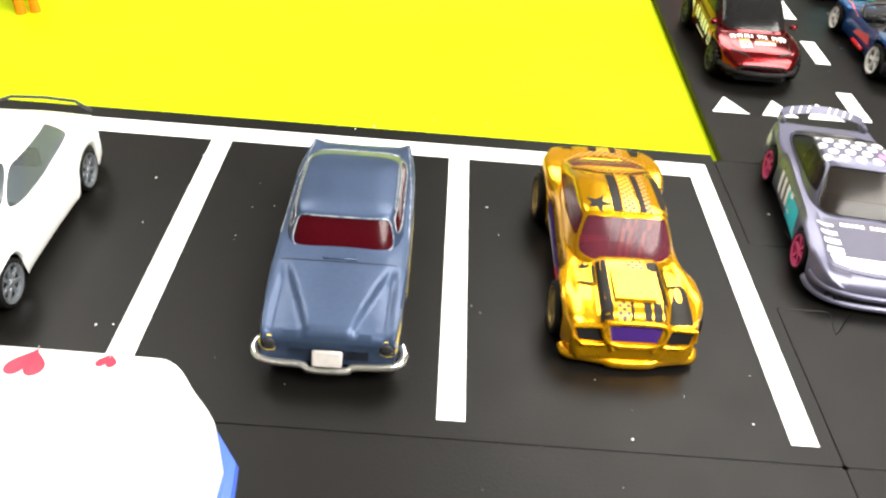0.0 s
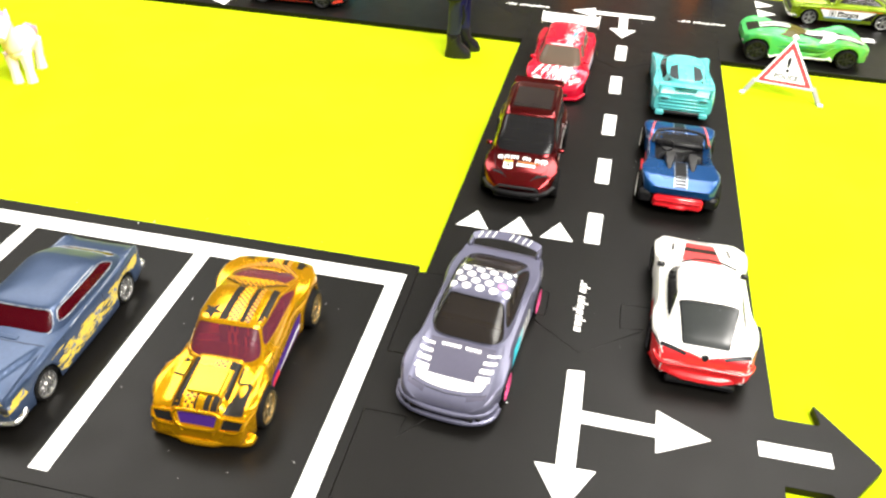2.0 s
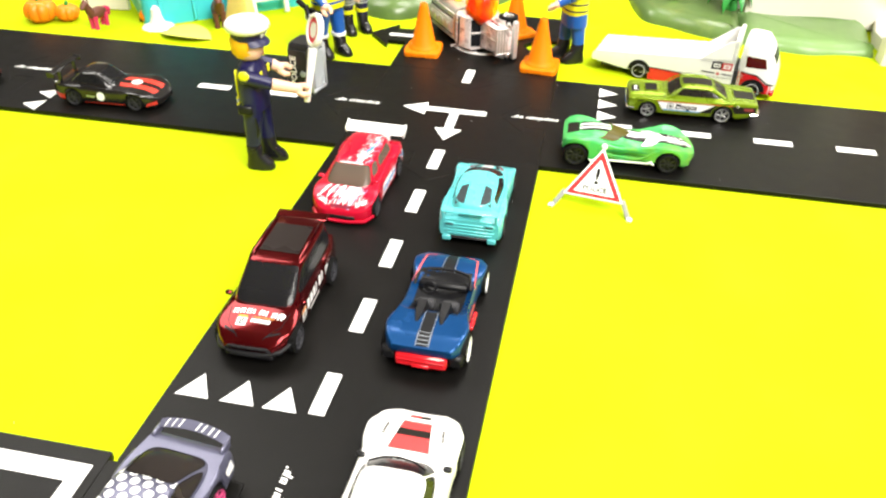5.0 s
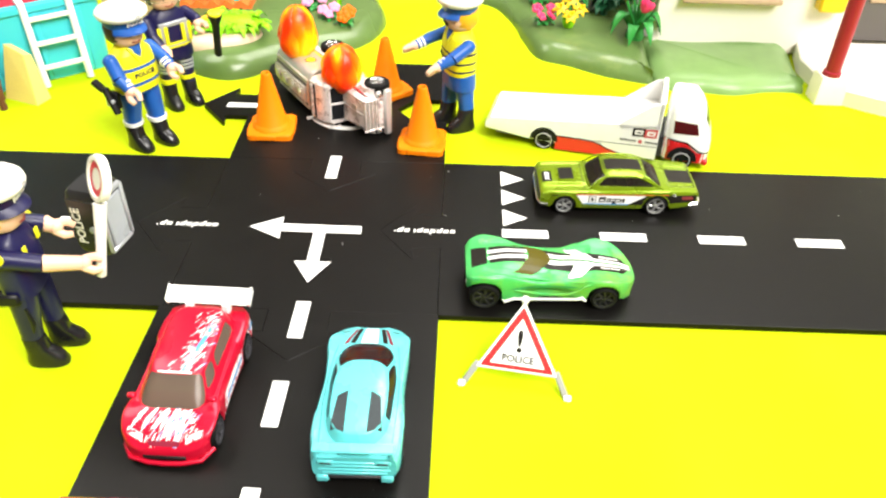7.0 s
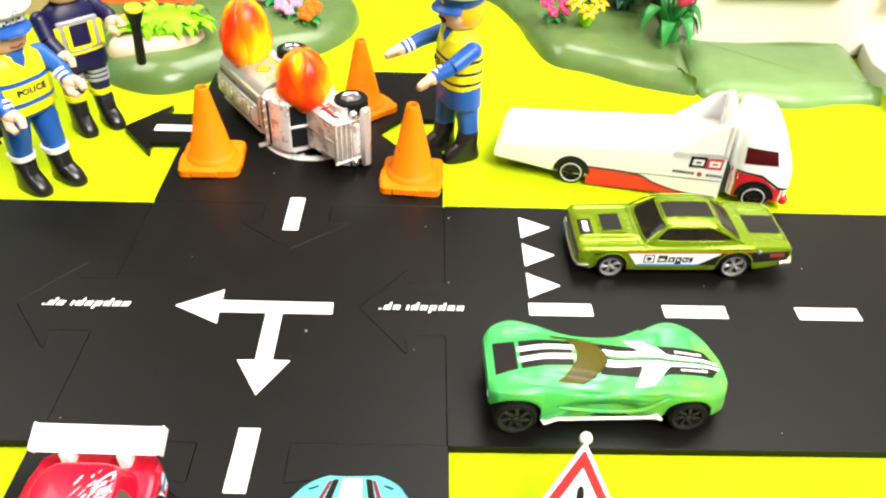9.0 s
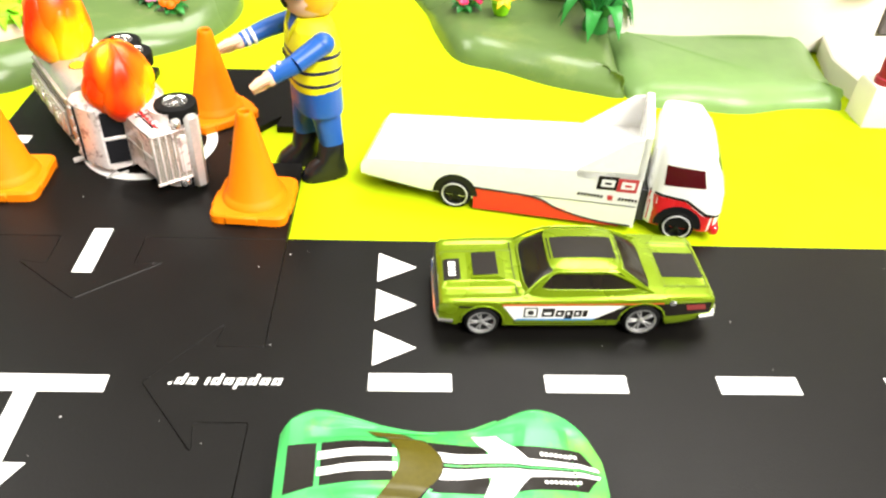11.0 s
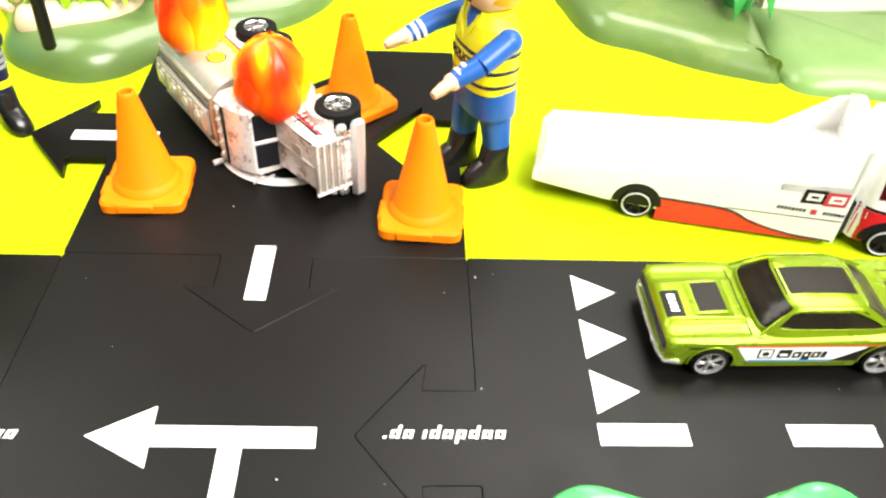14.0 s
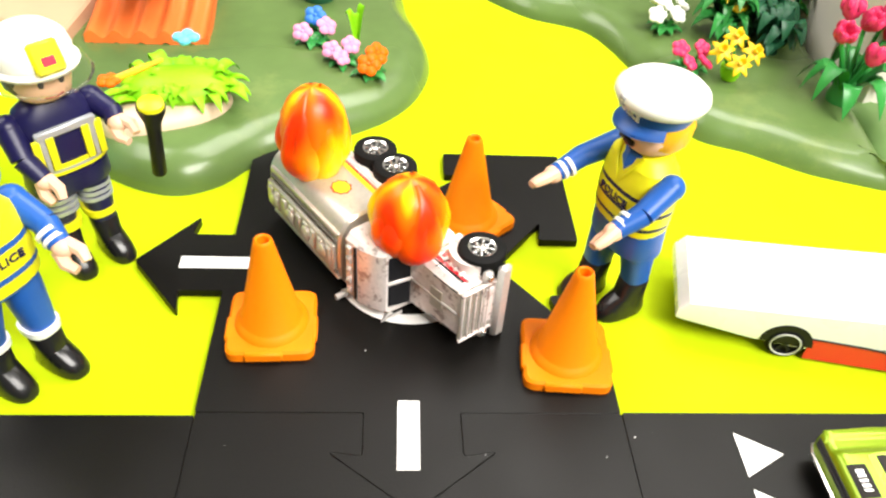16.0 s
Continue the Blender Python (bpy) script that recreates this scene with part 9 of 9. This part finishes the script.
for q in (-1, 1):
    part("rail", B().tube([(q * 12, -4, 0.6), (q * 12, 0, 22), (q * 12, 3, 45), (q * 12, 8, 47.5), (q * 12, 12, 45)], 2.0, LADDERWHITE, seg=10), lad)
for k in range(3):
    part("rung", B().box((0, -2.6 + 2.4 * k, 11 + 13 * k), (23, 3.4, 2.2), LADDERWHITE, 0.6), lad)

# orange air bed and the tan terrace behind the mound
AIRBED = mat("orange_airbed_plastic", (0.80, 0.16, 0.03), 0.4, coat=0.15)
TERRACE = mat("tan_terrace_plastic", (0.50, 0.31, 0.19), 0.5, vary=0.06, grain=80)
air_bed = thing("air_bed", "orange ribbed toy air bed on the mound", "toy air bed", place(-90.1, 432.0, TOP - 0.5, 3))
P = []
for i in range(9):
    v = i / 8
    P.append([(-23 + 46 * u / 40, -2 + 52 * v, 4.5 + 1.6 * math.sin(2 * math.pi * 5 * u / 40) + 10 * v * v) for u in range(41)])
for k in range(5):
    R = [r[8 * k:8 * k + 9] for r in P]
    b = B().grid(R, AIRBED)
    b.loft([R[0], [(x, y - 0.6, z - 4.5) for x, y, z in R[0]]], AIRBED, (False, False), closed=False)
    for edge in ([0] if k == 0 else []) + ([-1] if k == 4 else []):
        b.loft([[r[edge] for r in R], [(x, y, z - 5) for x, y, z in (r[edge] for r in R)]], AIRBED, (False, False), closed=False)
    part("air_tube", b, air_bed, angle=60)
figure("toy figure in blue lying on the orange air bed", 0, 0, 0, F_BLUE, None, (), (2, 12, 30), (2, -12, 30), "", HAIRDARK, 0.6, m=place(-92.3, 490.3, TOP + 18, 95, 0, -78))
whole("terrace", B().prism(fillet([(-170.9, 441.5), (-118.6, 426.7), (-114.9, 477.6), (-62.1, 486.1), (-43.6, 517.9), (-63.1, 581.6), (-170.2, 581.6)], 3), 0, 17, TERRACE, 1.0), "tan plastic terrace step behind the mound", "terrace", place(0, 0, GROUND))

# small toys along the far side of the road
PUMPKIN = mat("pumpkin_orange", (0.78, 0.20, 0.008), 0.4)
BROWN = mat("brown_toy_plastic", (0.12, 0.04, 0.025), 0.5)
UNICORN = mat("pearl_pink_plastic", (0.80, 0.66, 0.74), 0.4)
PURPLETOY = mat("violet_toy_plastic", (0.20, 0.10, 0.32), 0.45)


def pumpkin(x, y, r):
    """A squat fruit with eight ribs and a sunk crown."""
    rings = []
    for i in range(1, 16):
        v = math.pi * i / 16
        wide = r * 1.04 * math.sin(v) ** 0.8
        ring = []
        for k in range(48):
            a = 2 * math.pi * k / 48
            rib = 0.84 + 0.16 * abs(math.cos(4 * a)) ** 0.6
            ring.append((wide * rib * math.cos(a), wide * rib * math.sin(a), r * (0.75 - 0.75 * math.cos(v)) - (0.16 * r * math.exp(-(wide / (0.45 * r)) ** 2) if i > 8 else 0)))
        rings.append(ring)
    b = B().loft(rings, PUMPKIN)
    root = thing("toy_pumpkin", "round orange toy pumpkin on the lime ground", "toy pumpkin", place(x, y, GROUND), "toy pumpkins")
    part("flesh", b, root)
    part("stem", B().tube([(0, 0, r * 1.3), (0.1 * r, 0, r * 1.75)], [r * 0.2, r * 0.12], LEAF, seg=6), root, "green stem")


pumpkin(-305.0, 288.7, 11)
pumpkin(-288.3, 295.1, 8)
pumpkin(-230.8, 305.7, 7)


def animal(name, label, x, y, heading, size, body, belly, mane=None):
    """A plain four-legged toy animal in one mesh."""
    b = B()
    s_ = size
    b.ball((0, 0, 1.55 * s_), (1.25 * s_, 0.58 * s_, 0.62 * s_), body)
    for dx in (-0.8, 0.75):
        for q in (-0.3, 0.3):
            b.tube([(dx * s_, q * s_, 1.4 * s_), (dx * s_ * 1.02, q * s_, 0.6 * s_), (dx * s_, q * s_, 0.0)], [0.3 * s_, 0.2 * s_, 0.24 * s_], belly, seg=8)
    b.tube([(0.9 * s_, 0, 1.8 * s_), (1.3 * s_, 0, 2.5 * s_), (1.45 * s_, 0, 2.9 * s_)], [0.46 * s_, 0.36 * s_, 0.34 * s_], body, seg=10)
    b.tube([(1.35 * s_, 0, 2.95 * s_), (1.75 * s_, 0, 2.75 * s_), (2.1 * s_, 0, 2.5 * s_)], [0.38 * s_, 0.33 * s_, 0.22 * s_], body, seg=10)
    for q in (-0.2, 0.2):
        b.tube([(1.3 * s_, q * s_, 3.1 * s_), (1.25 * s_, q * 1.2 * s_, 3.5 * s_)], [0.14 * s_, 0.04 * s_], body, seg=6)
    b.tube([(-1.15 * s_, 0, 1.8 * s_), (-1.6 * s_, 0, 1.5 * s_), (-1.7 * s_, 0, 0.8 * s_)], [0.2 * s_, 0.28 * s_, 0.1 * s_], mane or belly, seg=8)
    if mane:
        b.tube([(0.75 * s_, 0, 2.2 * s_), (1.1 * s_, 0, 2.9 * s_), (1.35 * s_, 0, 3.25 * s_)], 0.24 * s_, mane, seg=8)
    whole(name, b, label, "toy animal", place(x, y, GROUND, heading), "toy animals")


animal("toy_pony", "pearly pink and white toy pony on the lime ground", -274.8, 44.7, -70, 11, UNICORN, UNICORN, F_PINK)
animal("toy_fox", "orange toy animal standing on the lime ground", -286.5, 12.9, -60, 8, PUMPKIN, PUMPKIN)
animal("toy_dragon", "violet and green toy animal on the lime ground", -310.4, 70.2, -40, 9, PURPLETOY, BRIGHTLEAF)
animal("toy_bear", "brown toy animal before the turquoise tub", -180.4, 312.1, -60, 8, BROWN, BROWN)
animal("toy_rooster", "dark and red toy animal by the far road", -260.3, 288.7, -100, 6.5, BROWN, F_CERISE)
figure("toy figure with red top and blue trousers", -232.7, 314.2, -80, F_BLUE, F_CERISE, (), (6, 12, 34), (6, -12, 34), "", HAIRDARK, 1.0, bare=True)
whole("white_bell", B().lathe([(11, 0), (10, 1.2), (5.5, 3.0), (3.6, 8), (3.0, 13), (0.8, 15)], CAPWHITE, None, 24), "white bell-shaped toy stand on the lime ground", "toy stand", place(-221.2, 298.3, GROUND))
b = B()
leaf(b, (0, 0, 0.6), 0, 38, 12, 1.0, 0.5, mat("pale_yellow_felt", (0.66, 0.62, 0.10), 0.7))
whole("yellow_leaf", b, "flat pale yellow leaf-shaped toy mat", "toy mat", place(-210.7, 288.7, GROUND, -10))
whole("yellow_wedge", B().loft([[(-10, -6, 0), (12, -6, 0), (6, 0, 26), (-6, 0, 30)], [(-10, 4, 0), (12, 4, 0), (6, 5, 24), (-6, 5, 28)]], mat("soft_yellow_plastic", (0.74, 0.58, 0.16), 0.5)), "soft yellow toy wedge before the tub", "toy wedge", place(-168.7, 322.7, GROUND, -20))
whole("cream_panel", B().box((0, 0, 22), (36, 4, 44), HOUSE, 1.0), "cream upright toy panel across the road", "toy panel", place(-275.1, 322.7, GROUND, 8))
